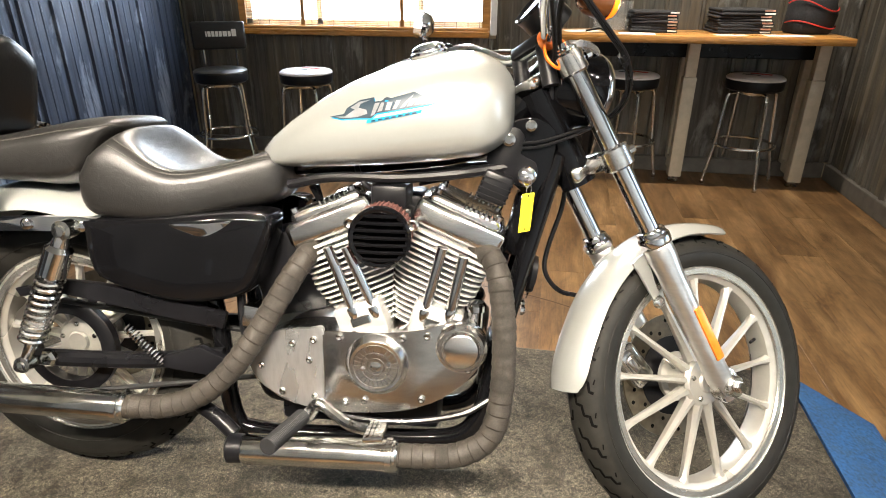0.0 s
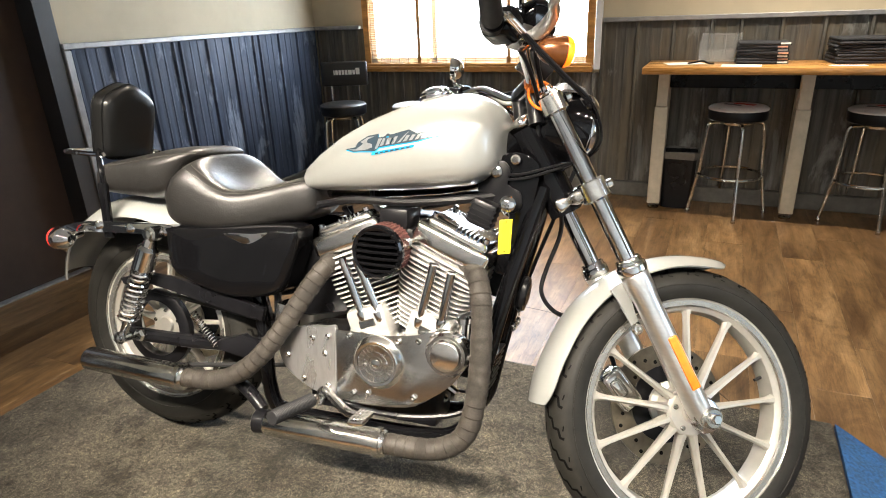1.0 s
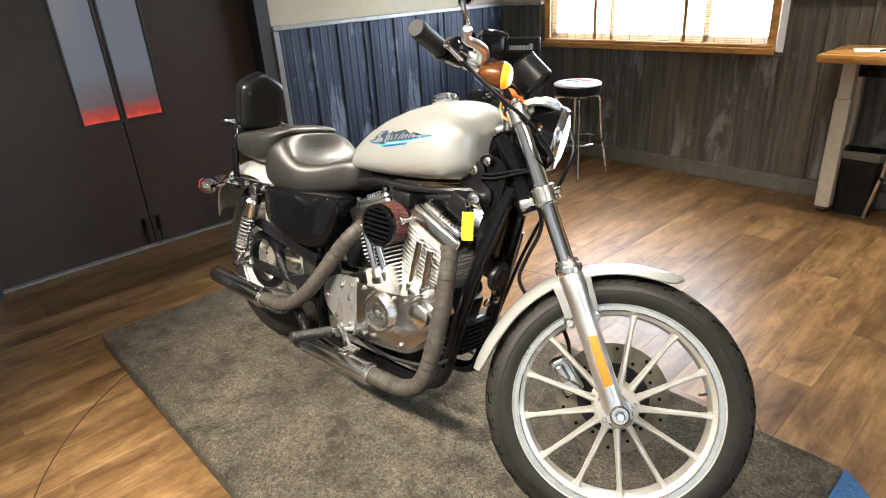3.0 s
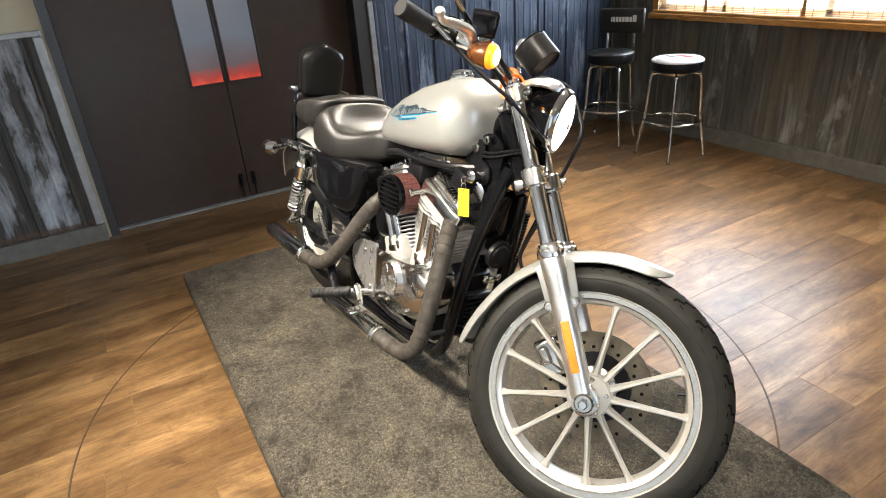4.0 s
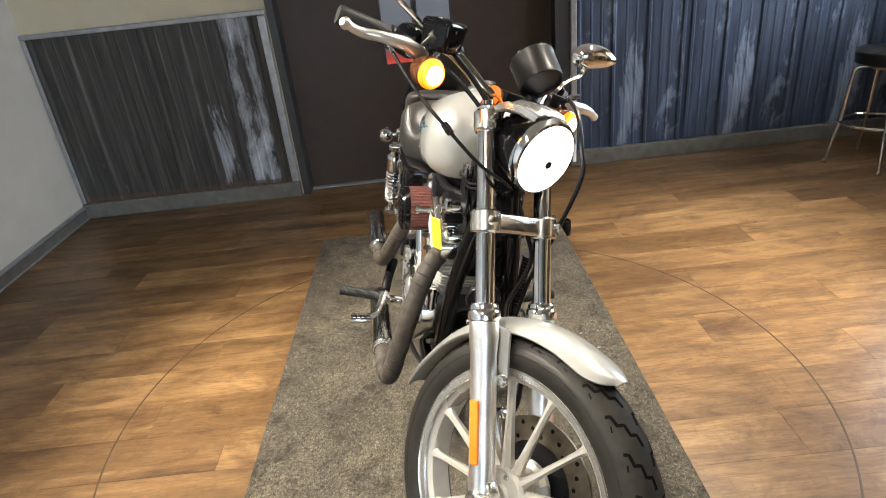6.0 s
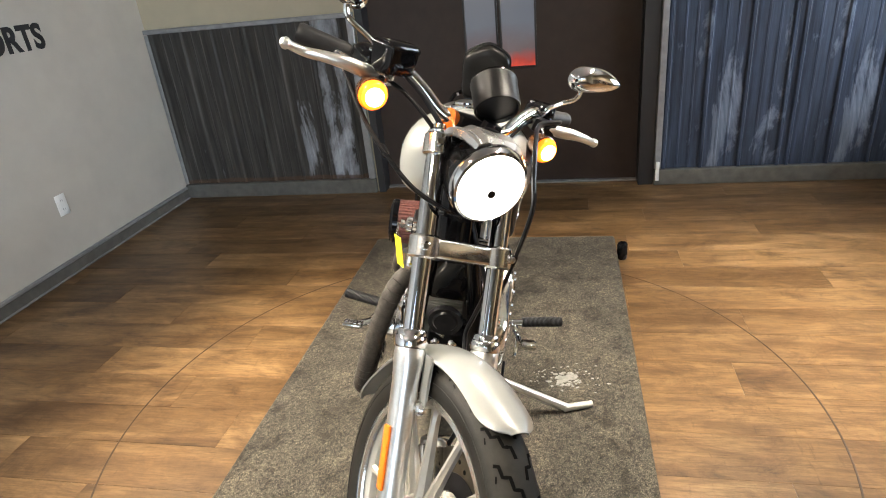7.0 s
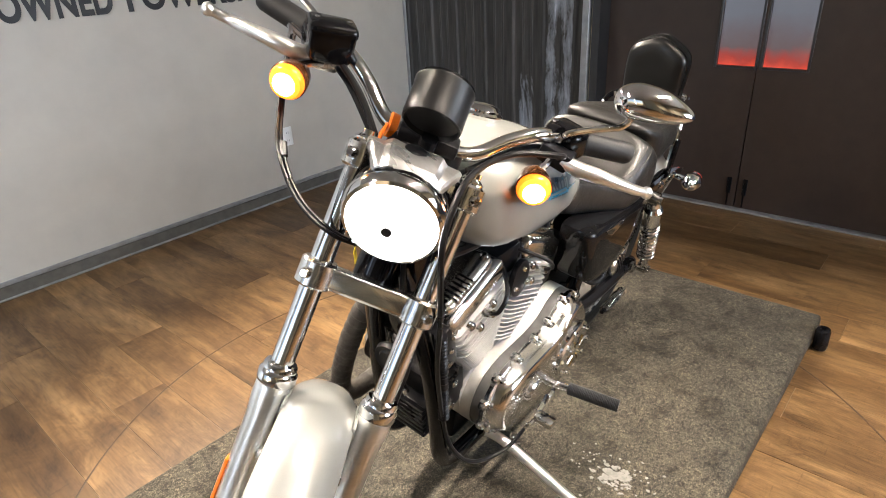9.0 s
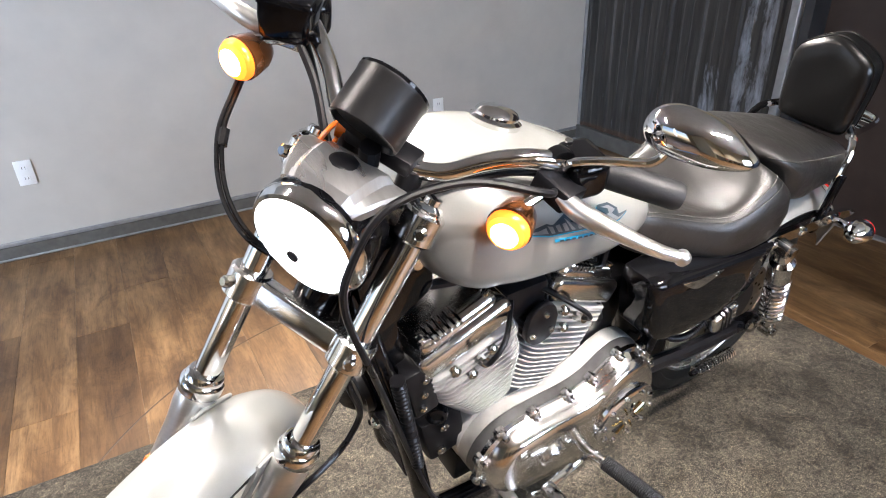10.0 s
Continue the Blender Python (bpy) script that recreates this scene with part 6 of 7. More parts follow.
# side covers
for s in (-1, 1):
    bm = B()
    pts = smooth_outline([(0.150, 0.625), (0.160, 0.640), (0.34, 0.655), (0.52, 0.668), (0.545, 0.640), (0.525, 0.560), (0.495, 0.502), (0.42, 0.478), (0.33, 0.474), (0.22, 0.500), (0.160, 0.535)], 3)
    mm = at(0, s * 0.165, 0) @ pose(0, 0, 0, 90, 0, 0)
    base = [Vector((x, s * 0.075, z)) for x, z in pts]
    edge = [Vector((x, s * 0.135, z)) for x, z in pts]
    cx, cz = 0.345, 0.570
    rings = [base, edge] + [[Vector((cx + (x - cx) * k, s * y, cz + (z - cz) * k)) for x, z in pts] for k, y in ((0.985, 0.148), (0.94, 0.158), (0.85, 0.163), (0.5, 0.166))]
    loft(bm, rings)
    sc = part("side_cover", bm, M_GLOSSBLK, moto, "gloss black side cover", 50)
    bm = B()
    slab(bm, smooth_outline([(0.345, 0.640), (0.43, 0.645), (0.475, 0.652), (0.44, 0.628), (0.41, 0.618), (0.385, 0.624)], 3), 0.003, at(0, s * 0.163 + (0.003 if s > 0 else 0), 0) @ pose(0, 0, 0, 90, 0, 0), 0.001)
    part("emblem", bm, M_CHROME, sc, "chrome wing emblem")

# engine
CRANK = Vector((0.785, 0, 0.335))
bm = B()
slab(bm, smooth_outline([(0.50, 0.32), (0.52, 0.38), (0.62, 0.408), (0.70, 0.418), (0.78, 0.412), (0.84, 0.412), (0.885, 0.385), (0.895, 0.33), (0.87, 0.26), (0.78, 0.225), (0.60, 0.225)], 4), 0.158, at(0, 0.066, 0) @ pose(0, 0, 0, 90, 0, 0), 0.010)
part("crankcase", bm, M_CAST, moto, "silver cast crankcase")
bm = B()
slab(bm, smooth_outline([(0.492, 0.342), (0.512, 0.392), (0.580, 0.424), (0.680, 0.431), (0.780, 0.433), (0.865, 0.446), (0.925, 0.466), (0.975, 0.448), (0.988, 0.405), (0.955, 0.342), (0.880, 0.284), (0.780, 0.257), (0.670, 0.252), (0.585, 0.264), (0.525, 0.298)], 4), 0.085, at(-0.008, -0.060, -0.004) @ pose(0, 0, 0, 90, 0, 0), 0.014, 3)
gc = part("gearcase_cover", bm, M_POLISH, moto, "brushed aluminium gearcase cover", 50)
YF = -0.145


def face_disc(name, x, z, prof, mat, parent, label="", y=YF, s=-1, seg=30):
    bm = B()
    lathe(bm, prof, at(x, y, z) @ pose(0, 0, 0, -90 * s, 0, 0), seg)
    return part(name, bm, mat, parent, label)


bd = face_disc("badge", 0.759, 0.361, [(0.066, -0.002), (0.066, 0.004), (0.058, 0.014), (0.054, 0.017), (0.049, 0.016), (0, 0.016)], M_POLISH, gc, "round engraved timer cover")
for i in range(26):
    a = 2 * math.pi * i / 26
    bm = B()
    r0, r1 = (0.032, 0.045) if i % 2 else (0.022, 0.045)
    tube(bm, [(0.759 + r0 * math.cos(a), YF - 0.0162, 0.361 + r0 * math.sin(a)), (0.759 + r1 * math.cos(a), YF - 0.0162, 0.361 + r1 * math.sin(a))], 0.0008, 5)
    part("badge_ray", bm, M_CHROME_OLD if i % 2 else M_CHROME, bd)
face_disc("badge_boss", 0.759, 0.361, [(0.011, 0.015), (0.011, 0.018), (0.006, 0.020), (0, 0.020)], M_CHROME_OLD, bd)
for r_ in (0.018, 0.030, 0.0465):
    face_disc("badge_ring", 0.759, 0.361, [(r_ - 0.0016, 0.0155), (r_ - 0.0008, 0.0176), (r_ + 0.0008, 0.0176), (r_ + 0.0016, 0.0155)], M_CHROME_OLD, bd)
for a in (0.2, 3.34):
    face_disc("badge_screw", 0.759 + 0.027 * math.cos(a), 0.361 + 0.027 * math.sin(a), [(0, 0.015), (0.0045, 0.015), (0.0045, 0.0195), (0, 0.020)], M_CHROME, bd, seg=10)
face_disc("nose_cover", 0.932, 0.408, [(0.052, -0.01), (0.052, 0.006), (0.046, 0.014), (0.040, 0.014), (0.036, 0.024), (0.033, 0.026), (0, 0.026)], M_POLISH, gc, "round oil filter style nose cover")
for x, z in ((0.590, 0.400), (0.690, 0.420), (0.625, 0.365), (0.565, 0.292), (0.700, 0.275), (0.860, 0.292), (0.870, 0.432), (0.905, 0.445), (0.965, 0.445), (0.955, 0.365), (0.820, 0.424), (0.740, 0.282)):
    face_disc("cover_screw", x - 0.008, z - 0.004, [(0, 0), (0.0075, 0), (0.0075, 0.005), (0.005, 0.007), (0.003, 0.0065), (0, 0.004)], M_CHROME_OLD, gc, y=YF - 0.0005, seg=10)

# sprocket cover: the rear piece of the case, split from the gearcase by an upright joint
bm = B()
slab(bm, smooth_outline([(0.486, 0.340), (0.500, 0.392), (0.560, 0.424), (0.640, 0.430), (0.645, 0.420), (0.645, 0.262), (0.638, 0.252), (0.585, 0.262), (0.520, 0.296)], 3), 0.012, at(0, YF + 0.0085, 0) @ pose(0, 0, 0, 90, 0, 0), 0.005, 2)
spc = part("sprocket_cover", bm, M_BRUSHED, moto, "smooth alloy sprocket cover", 50)
for x, z in ((0.515, 0.345), (0.628, 0.408), (0.628, 0.282)):
    face_disc("cover_screw", x, z, [(0, 0), (0.0075, 0), (0.0075, 0.005), (0.005, 0.007), (0.003, 0.0065), (0, 0.004)], M_CHROME_OLD, spc, y=YF - 0.004, seg=10)
bm = B()
box(bm, 0.036, 0.050, 0.048, at(0.492, -0.118, 0.446) @ pose(0, 0, 0, 0, 8, 0), 0.005, 2)
part("starter_end", bm, M_POLISH, moto, "square alloy block behind the case")
# finned starter motor body and lower case bolts ahead of the crankcase
for k, (x, z) in enumerate(((0.905, 0.300), (0.900, 0.255), (0.872, 0.232))):
    bm = B()
    lathe(bm, [(0, -0.02), (0.011, -0.02), (0.011, 0.012), (0.007, 0.016), (0, 0.015)], aim((x, 0.0, z), (1, 0, -0.3 - 0.3 * k)), 10)
    part("case_bolt", bm, M_CHROME_OLD, moto)

YC = -0.012


def rounded_plate(bm, sx, sy, h, m, r, seg=4):
    pts = []
    for qx, qy, a0 in ((1, 1, 0), (-1, 1, 90), (-1, -1, 180), (1, -1, 270)):
        for k in range(seg + 1):
            a = radians(a0 + 90 * k / seg)
            pts.append((qx * (sx / 2 - r) + r * math.cos(a), qy * (sy / 2 - r) + r * math.sin(a)))
    return slab(bm, pts, h, m @ at(0, 0, -h / 2))


for tilt in (-23.0, 23.0):
    m = Matrix.Translation(CRANK) @ pose(0, YC, 0, 0, tilt, 0)
    bm = B()
    # core in dark grey: the shade in the fin gaps is its colour
    box(bm, 0.088, 0.112, 0.19, m @ at(0, 0.006, 0.180), 0.02, 2)
    cy = part("cylinder", bm, M_BAND_SHADE, moto, "finned silver cylinder, its core coloured dark as fin shade")
    nf = 14
    for i in range(nf):
        z = 0.104 + 0.0122 * i
        k = 0.66 + 0.34 * min(1.0, i / 9)
        bm = B()
        rounded_plate(bm, 0.188 * k, 0.206 * (0.84 + 0.16 * min(1.0, i / 9)), 0.0036, m @ at(0, 0.004, z), 0.038)
        part("fin", bm, M_FIN, cy)
    bm = B()
    box(bm, 0.140, 0.165, 0.045, m @ at(0, 0, 0.288), 0.016, 2)
    hd = part("cylinder_head", bm, M_CAST, moto)
    for i in range(3):
        bm = B()
        rounded_plate(bm, 0.192 - 0.004 * i, 0.208, 0.0058, m @ at(0, 0, 0.276 + 0.0125 * i), 0.020)
        part("fin", bm, M_FIN, hd)
    bm = B()
    box(bm, 0.190, 0.204, 0.054, m @ at(0, 0, 0.336), 0.014, 3)
    rk = part("rocker_box", bm, M_POLISH, moto, "brushed aluminium rocker box")
    bm = B()
    box(bm, 0.160, 0.176, 0.040, m @ at(0, 0, 0.362), 0.016, 3)
    part("rocker_cover", bm, M_POLISH, rk)
    for j in range(6):
        for s in (-1, 1):
            bm = B()
            box(bm, 0.005, 0.040, 0.012, m @ at(-0.004 + 0.011 * j, s * 0.070, 0.379), 0.002)
            part("cover_rib", bm, M_CHROME, rk)
    for sx in (-1, 1):
        for s in (-1, 1):
            bm = B()
            lathe(bm, [(0, 0), (0.008, 0), (0.008, 0.008), (0.005, 0.010), (0, 0.010)], m @ at(sx * 0.066, s * 0.072, 0.380), 10)
            part("cover_bolt", bm, M_CHROME, rk)
    for qx, qz in ((0.02, 0.262), (-0.03, 0.285), (0.045, 0.300)):
        bm = B()
        lathe(bm, [(0, 0), (0.010, 0), (0.010, 0.010), (0.006, 0.013), (0, 0.012)], m @ at(qx, 0.100, qz) @ pose(0, 0, 0, -90, 0, 0), 12)
        part("head_bolt", bm, M_CHROME_OLD, hd)
    # spark plug and lead on the left
    bm = B()
    q = m @ Vector((0.0, 0.096, 0.285))
    tube(bm, [q, q + Vector((0, 0.03, 0.012))], 0.009, 10)
    part("spark_plug", bm, M_CHROME_OLD, hd)
    bm = B()
    tube(bm, spline([q + Vector((0, 0.022, 0.008)), q + Vector((0.005, 0.045, 0.03)), q + Vector((-0.03 if tilt > 0 else 0.04, 0.035, 0.065)), (0.79, 0.03, 0.70)], 6), 0.0048, 8)
    part("plug_lead", bm, M_BLACKPL, hd)
# black intake bracket and boots between the cylinders on the left
bm = B()
slab(bm, smooth_outline([(0.728, 0.590), (0.735, 0.650), (0.765, 0.668), (0.792, 0.650), (0.796, 0.598), (0.765, 0.572)], 3), 0.014, at(0, 0.098, 0) @ pose(0, 0, 0, 90, 0, 0), 0.003)
ib = part("intake_bracket", bm, M_SATINBLK, moto, "black bracket between the cylinders")
for x, z in ((0.742, 0.604), (0.763, 0.648), (0.785, 0.606)):
    bm = B()
    lathe(bm, [(0, 0), (0.006, 0), (0.006, 0.005), (0.004, 0.008), (0, 0.007)], at(x, 0.098, z) @ pose(0, 0, 0, -90, 0, 0), 10)
    part("bracket_screw", bm, M_CHROME_OLD, ib)
bm = B()
box(bm, 0.10, 0.11, 0.075, at(0.788, 0.020, 0.665), 0.014, 2)
part("intake_manifold", bm, M_SATINBLK, moto, "dark intake manifold under the tank")
bm = B()
block(bm, 0.520, 0.880, -0.062, 0.055, 0.172, 0.262, 0.012, 2)
part("oil_pan", bm, M_SATINBLK, moto, "black underside of the engine")
# dark masses behind the cylinders and at the front mount
bm = B()
box(bm, 0.150, 0.120, 0.190, at(0.545, -0.005, 0.520) @ pose(0, 0, 0, 0, -12, 0), 0.02, 2)
part("oil_tank", bm, M_SATINBLK, moto, "black oil tank behind the rear cylinder")
bm = B()
box(bm, 0.090, 0.110, 0.130, at(0.925, 0.010, 0.380) @ pose(0, 0, 0, 0, 14, 0), 0.012, 2)
fm_ = part("front_mount", bm, M_SATINBLK, moto, "black front engine mount")
for dz in (-0.035, 0.035):
    bm = B()
    lathe(bm, [(0, 0), (0.010, 0), (0.010, 0.008), (0.006, 0.011), (0, 0.010)], at(0.935, 0.064, 0.380 + dz) @ pose(0, 0, 0, -90, 0, 0), 8)
    part("mount_bolt", bm, M_CHROME_OLD, fm_)
bm = B()
lathe(bm, [(0, -0.03), (0.016, -0.03), (0.017, 0.012), (0.020, 0.014), (0.020, 0.026), (0.015, 0.032), (0, 0.033)], at(0.958, -0.108, 0.462), 18)
part("oil_pressure_sender", bm, M_CHROME, moto, "small chrome sender above the nose cover")
# pushrod tubes and tappet blocks on the right
for xt, zt, xb, zb in ((0.655, 0.600, 0.705, 0.462), (0.692, 0.602, 0.750, 0.468), (0.888, 0.608, 0.852, 0.466), (0.930, 0.592, 0.905, 0.466)):
    bm = B()
    tube(bm, [(xt, -0.126, zt), (xb, -0.118, zb)], 0.0115, 14)
    pt = part("pushrod_tube", bm, M_CHROME, moto, "chrome pushrod tube")
    bm = B()
    d = Vector((xb - xt, 0.008, zb - zt)).normalized()
    lathe(bm, [(0, 0), (0.0145, 0), (0.0155, 0.006), (0.0145, 0.022), (0.013, 0.026)], aim(Vector((xb, -0.118, zb)) - d * 0.012, d), 14)
    part("tube_collar", bm, M_CHROME, pt)
for x0, tl_ in ((0.722, -20), (0.874, 16)):
    bm = B()
    box(bm, 0.104, 0.068, 0.078, at(x0, -0.096, 0.446) @ pose(0, 0, 0, 0, tl_, 0), 0.010, 2)
    tb = part("tappet_block", bm, M_CAST, moto, "pale cast tappet block")
    bm = B()
    box(bm, 0.044, 0.006, 0.020, at(x0, -0.1305, 0.446) @ pose(0, 0, 0, 0, tl_, 0), 0.003)
    part("block_recess", bm, M_CHROME_OLD, tb)

# air cleaner
AC = Vector((0.768, -0.108, 0.636))
acm = aim(AC, (0.06, -1, -0.02))
bm = B()
lathe(bm, [(0, 0), (0.054, 0), (0.057, 0.004), (0.057, 0.060), (0.054, 0.064), (0, 0.064)], acm, 36)
ac = part("air_cleaner", bm, M_FILTER, moto, "round red pleated air filter under a slatted black cap")
for i in range(40):
    a = 2 * math.pi * i / 40
    bm = B()
    q = acm @ Vector((0.0575 * math.cos(a), 0.0575 * math.sin(a), 0.004))
    q2 = acm @ Vector((0.0575 * math.cos(a), 0.0575 * math.sin(a), 0.060))
    tube(bm, [q, q2], 0.0024, 5)
    part("pleat", bm, M_FILTER, ac)
bm = B()
lathe(bm, [(0.050, 0.060), (0.060, 0.060), (0.0605, 0.074), (0.056, 0.080), (0.050, 0.078)], acm, 40, cap=False)
cap_ = part("filter_cap", bm, M_GLOSSBLK, ac, "gloss black slatted cap")
bm = B()
lathe(bm, [(0, 0.062), (0.052, 0.062), (0.052, 0.068), (0, 0.068)], acm, 30)
part("cap_back", bm, M_GROOVE, ac)
for i in range(7):
    h = -0.042 + 0.014 * i
    half = math.sqrt(max(0.0, 0.054 ** 2 - h * h))
    bm = B()
    tube(bm, [Vector((AC.x, 0, 0)) + Vector((f * half + 0.0045, AC.y - 0.076 - 0.004 * (1 - f * f), AC.z + h - 0.001)) for f in (-1, -0.6, 0, 0.6, 1)], 0.0042, 8)
    part("slat", bm, M_GLOSSBLK, cap_)
bm = B()
box(bm, 0.11, 0.05, 0.06, at(0.768, -0.070, 0.650), 0.012, 2)
box(bm, 0.075, 0.09, 0.05, at(0.775, -0.060, 0.700), 0.010, 2)
part("carburettor", bm, M_SATINBLK, moto, "black carburettor body")
for x in (0.708, 0.830):
    bm = B()
    lathe(bm, [(0, -0.05), (0.008, -0.05), (0.008, -0.006), (0.012, -0.006), (0.0125, 0.004), (0.009, 0.006), (0.006, 0.004), (0, 0.003)], at(x, -0.150, 0.655) @ pose(0, 0, 0, 90, 0, 0), 14)
    part("breather_bolt", bm, M_CHROME_OLD, moto, "chrome breather bolt with a brass centre")

# exhaust


def wrapped_pipe(name, line, r, label):
    pts = spline(line, 26)
    # overlapping turns of cloth tape
    rad, run = [], 0.0
    for i, p in enumerate(pts):
        if i:
            run += (p - pts[i - 1]).length
        f = (run / 0.024) % 1.0
        rad.append(r * (0.955 + 0.085 * f + 0.014 * math.sin(run * 70)))
    bm = B()
    tube(bm, pts, rad, 20)
    return part(name, bm, M_WRAP, moto, label, 28)


wrapped_pipe("front_exhaust_pipe", [(0.950, -0.080, 0.598), (0.984, -0.112, 0.588), (1.004, -0.140, 0.540), (1.016, -0.168, 0.440), (1.015, -0.192, 0.330), (0.996, -0.205, 0.250), (0.945, -0.212, 0.212), (0.880, -0.216, 0.202), (0.808, -0.217, 0.200)], 0.0242, "front exhaust pipe in brown cloth wrap")
wrapped_pipe("rear_exhaust_pipe", [(0.622, -0.075, 0.592), (0.600, -0.120, 0.566), (0.562, -0.156, 0.498), (0.518, -0.182, 0.420), (0.462, -0.201, 0.345), (0.400, -0.211, 0.295), (0.335, -0.216, 0.272), (0.246, -0.220, 0.266)], 0.0242, "rear exhaust pipe in brown cloth wrap")


def muffler(name, p0, p1, r, label):
    m = aim(p0, Vector(p1) - Vector(p0))
    n = (Vector(p1) - Vector(p0)).length
    bm = B()
    lathe(bm, [(0.0265, -0.004), (r - 0.001, 0.0), (r, 0.012), (r, n - 0.004), (r - 0.002, n), (r - 0.006, n), (r - 0.006, n - 0.05), (0, n - 0.05)], m, 28)
    mf = part(name, bm, M_CHROME_OLD, moto, label)
    bm = B()
    lathe(bm, [(r - 0.002, 0.004), (r + 0.004, 0.006), (r + 0.004, 0.018), (r - 0.002, 0.020)], m, 24, cap=False)
    part("clamp_band", bm, M_CHROME_OLD, mf)
    return mf, m, n


mu, mum, mun = muffler("upper_muffler", (0.252, -0.220, 0.266), (-0.070, -0.224, 0.270), 0.031, "chrome upper muffler")
for k in range(7):
    bm = B()
    box(bm, 0.006, 0.012, 0.0012, mum @ pose(0, 0, 0.16 + 0.013 * k) @ pose(0, 0, 0, 0, 0, 90) @ at(0.0, 0.0308, 0) @ pose(0, 0, 0, 90, 0, 0))
    part("worn_marking", bm, M_SATINBLK, mu)
ml, mlm, mln = muffler("lower_muffler", (0.812, -0.217, 0.200), (0.500, -0.222, 0.192), 0.031, "chrome lower muffler")
bm = B()
lathe(bm, [(0.0, mln - 0.002), (0.028, mln - 0.002), (0.030, mln + 0.03), (0.026, mln + 0.034), (0, mln + 0.034)], mlm, 26)
part("end_cap", bm, M_SATINBLK, ml, "dull black end cap")
bm = B()
tube(bm, spline([(0.47, -0.20, 0.21), (0.43, -0.19, 0.24), (0.36, -0.17, 0.27)], 5), 0.016, 12)
part("muffler_hanger", bm, M_SATINBLK, moto)

# primary side (left)
prim = smooth_outline([(0.408, 0.290), (0.418, 0.370), (0.450, 0.428), (0.505, 0.468), (0.560, 0.464), (0.612, 0.428), (0.66, 0.414), (0.73, 0.412), (0.80, 0.408), (0.855, 0.390), (0.885, 0.345), (0.887, 0.295), (0.858, 0.245), (0.80, 0.215), (0.70, 0.203), (0.60, 0.190), (0.50, 0.185), (0.435, 0.222)], 4)
bm = B()
slab(bm, prim, 0.034, at(0, 0.093, 0) @ pose(0, 0, 0, 90, 0, 0), 0.002)
part("primary_flange", bm, M_CAST, moto, "pale cast case edge")
cx, cz = 0.66, 0.315


def around(k):
    return [(cx + (x - cx) * k, cz + (z - cz) * k) for x, z in prim]


bm = B()
slab(bm, around(0.996), 0.025, at(0, 0.119, 0) @ pose(0, 0, 0, 90, 0, 0), 0.001)
part("inner_primary", bm, M_BAND_SHADE, moto, "dark grey band of the inner primary case")
bm = B()
rings = [[Vector((cx + (x - cx) * k, y, cz + (z - cz) * k)) for x, z in prim] for k, y in ((1.0, 0.119), (1.0, 0.129), (0.955, 0.133), (0.935, 0.150), (0.89, 0.163), (0.83, 0.169), (0.5, 0.171))]
loft(bm, rings)
pc = part("primary_cover", bm, M_POLISH, moto, "polished aluminium primary cover", 50)
dc = face_disc("derby_cover", 0.530, 0.318, [(0.084, -0.01), (0.082, 0.008), (0.076, 0.013), (0.062, 0.016), (0, 0.018)], M_CHROME, pc, "round chrome derby cover", y=0.170, s=1, seg=40)
for i in range(10):
    a = 2 * math.pi * i / 10
    face_disc("cover_screw", 0.530 + 0.070 * math.cos(a), 0.318 + 0.070 * math.sin(a), [(0, 0.010), (0.0065, 0.010), (0.0065, 0.019), (0.004, 0.021), (0, 0.020)], M_CHROME, dc, y=0.170, s=1, seg=8)
for i in range(12):
    a = 2 * math.pi * i / 12
    bm = B()
    tube(bm, [(0.530 + 0.018 * math.cos(a), 0.1885, 0.318 + 0.018 * math.sin(a)), (0.530 + 0.046 * math.cos(a), 0.1882, 0.318 + 0.046 * math.sin(a))], 0.002, 5)
    part("cover_ray", bm, M_CHROME if i % 2 else M_SCREW, dc)
for i in range(0, len(prim), 5):
    x, z = prim[i]
    x, z = cx + (x - cx) * 0.972, cz + (z - cz) * 0.972
    bm = B()
    lathe(bm, [(0, -0.012), (0.0105, -0.012), (0.0095, 0.0), (0.0075, 0.001), (0.0075, 0.008), (0.005, 0.010), (0, 0.009)], at(x, 0.134, z) @ pose(0, 0, 0, -90, 0, 0), 10)
    part("primary_screw", bm, M_POLISH, pc)
    # screw boss that swells out of the cover's edge
    bm = B()
    x, z = cx + (prim[i][0] - cx) * 0.985, cz + (prim[i][1] - cz) * 0.985
    lathe(bm, [(0, -0.018), (0.0135, -0.018), (0.0135, -0.006), (0.0115, -0.001), (0, -0.001)], at(x, 0.134, z) @ pose(0, 0, 0, -90, 0, 0), 18)
    part("screw_boss", bm, M_POLISH, pc)
face_disc("inspection_cover", 0.730, 0.310, [(0.030, -0.004), (0.030, 0.004), (0.026, 0.008), (0, 0.008)], M_POLISH, pc, y=0.172, s=1)

# foot controls
for s in (-1, 1):
    bm = B()
    p0, p1 = Vector((0.625, 0.225 * s, 0.275)), Vector((0.602, 0.350 * s, 0.282))
    pts = [p0.lerp(p1, i / 62) for i in range(63)]
    tube(bm, pts, [0.0168 if i % 2 else 0.0154 for i in range(63)], 14)
    pg = part("foot_peg", bm, M_GRIP, moto, "ribbed black rubber foot peg")
    bm = B()
    tube(bm, [(0.63, 0.150 * s, 0.262), (0.63, 0.190 * s, 0.268), p0 + Vector((0, 0.004 * s, 0))], [0.014, 0.012, 0.010], 12)
    part("peg_mount", bm, M_CHROME, pg)
bm = B()
tube(bm, spline([(0.630, -0.200, 0.262), (0.655, -0.215, 0.300), (0.690, -0.225, 0.285), (0.725, -0.240, 0.272), (0.770, -0.270, 0.282)], 6), [0.013] * 8 + [0.011] * 17, 10)
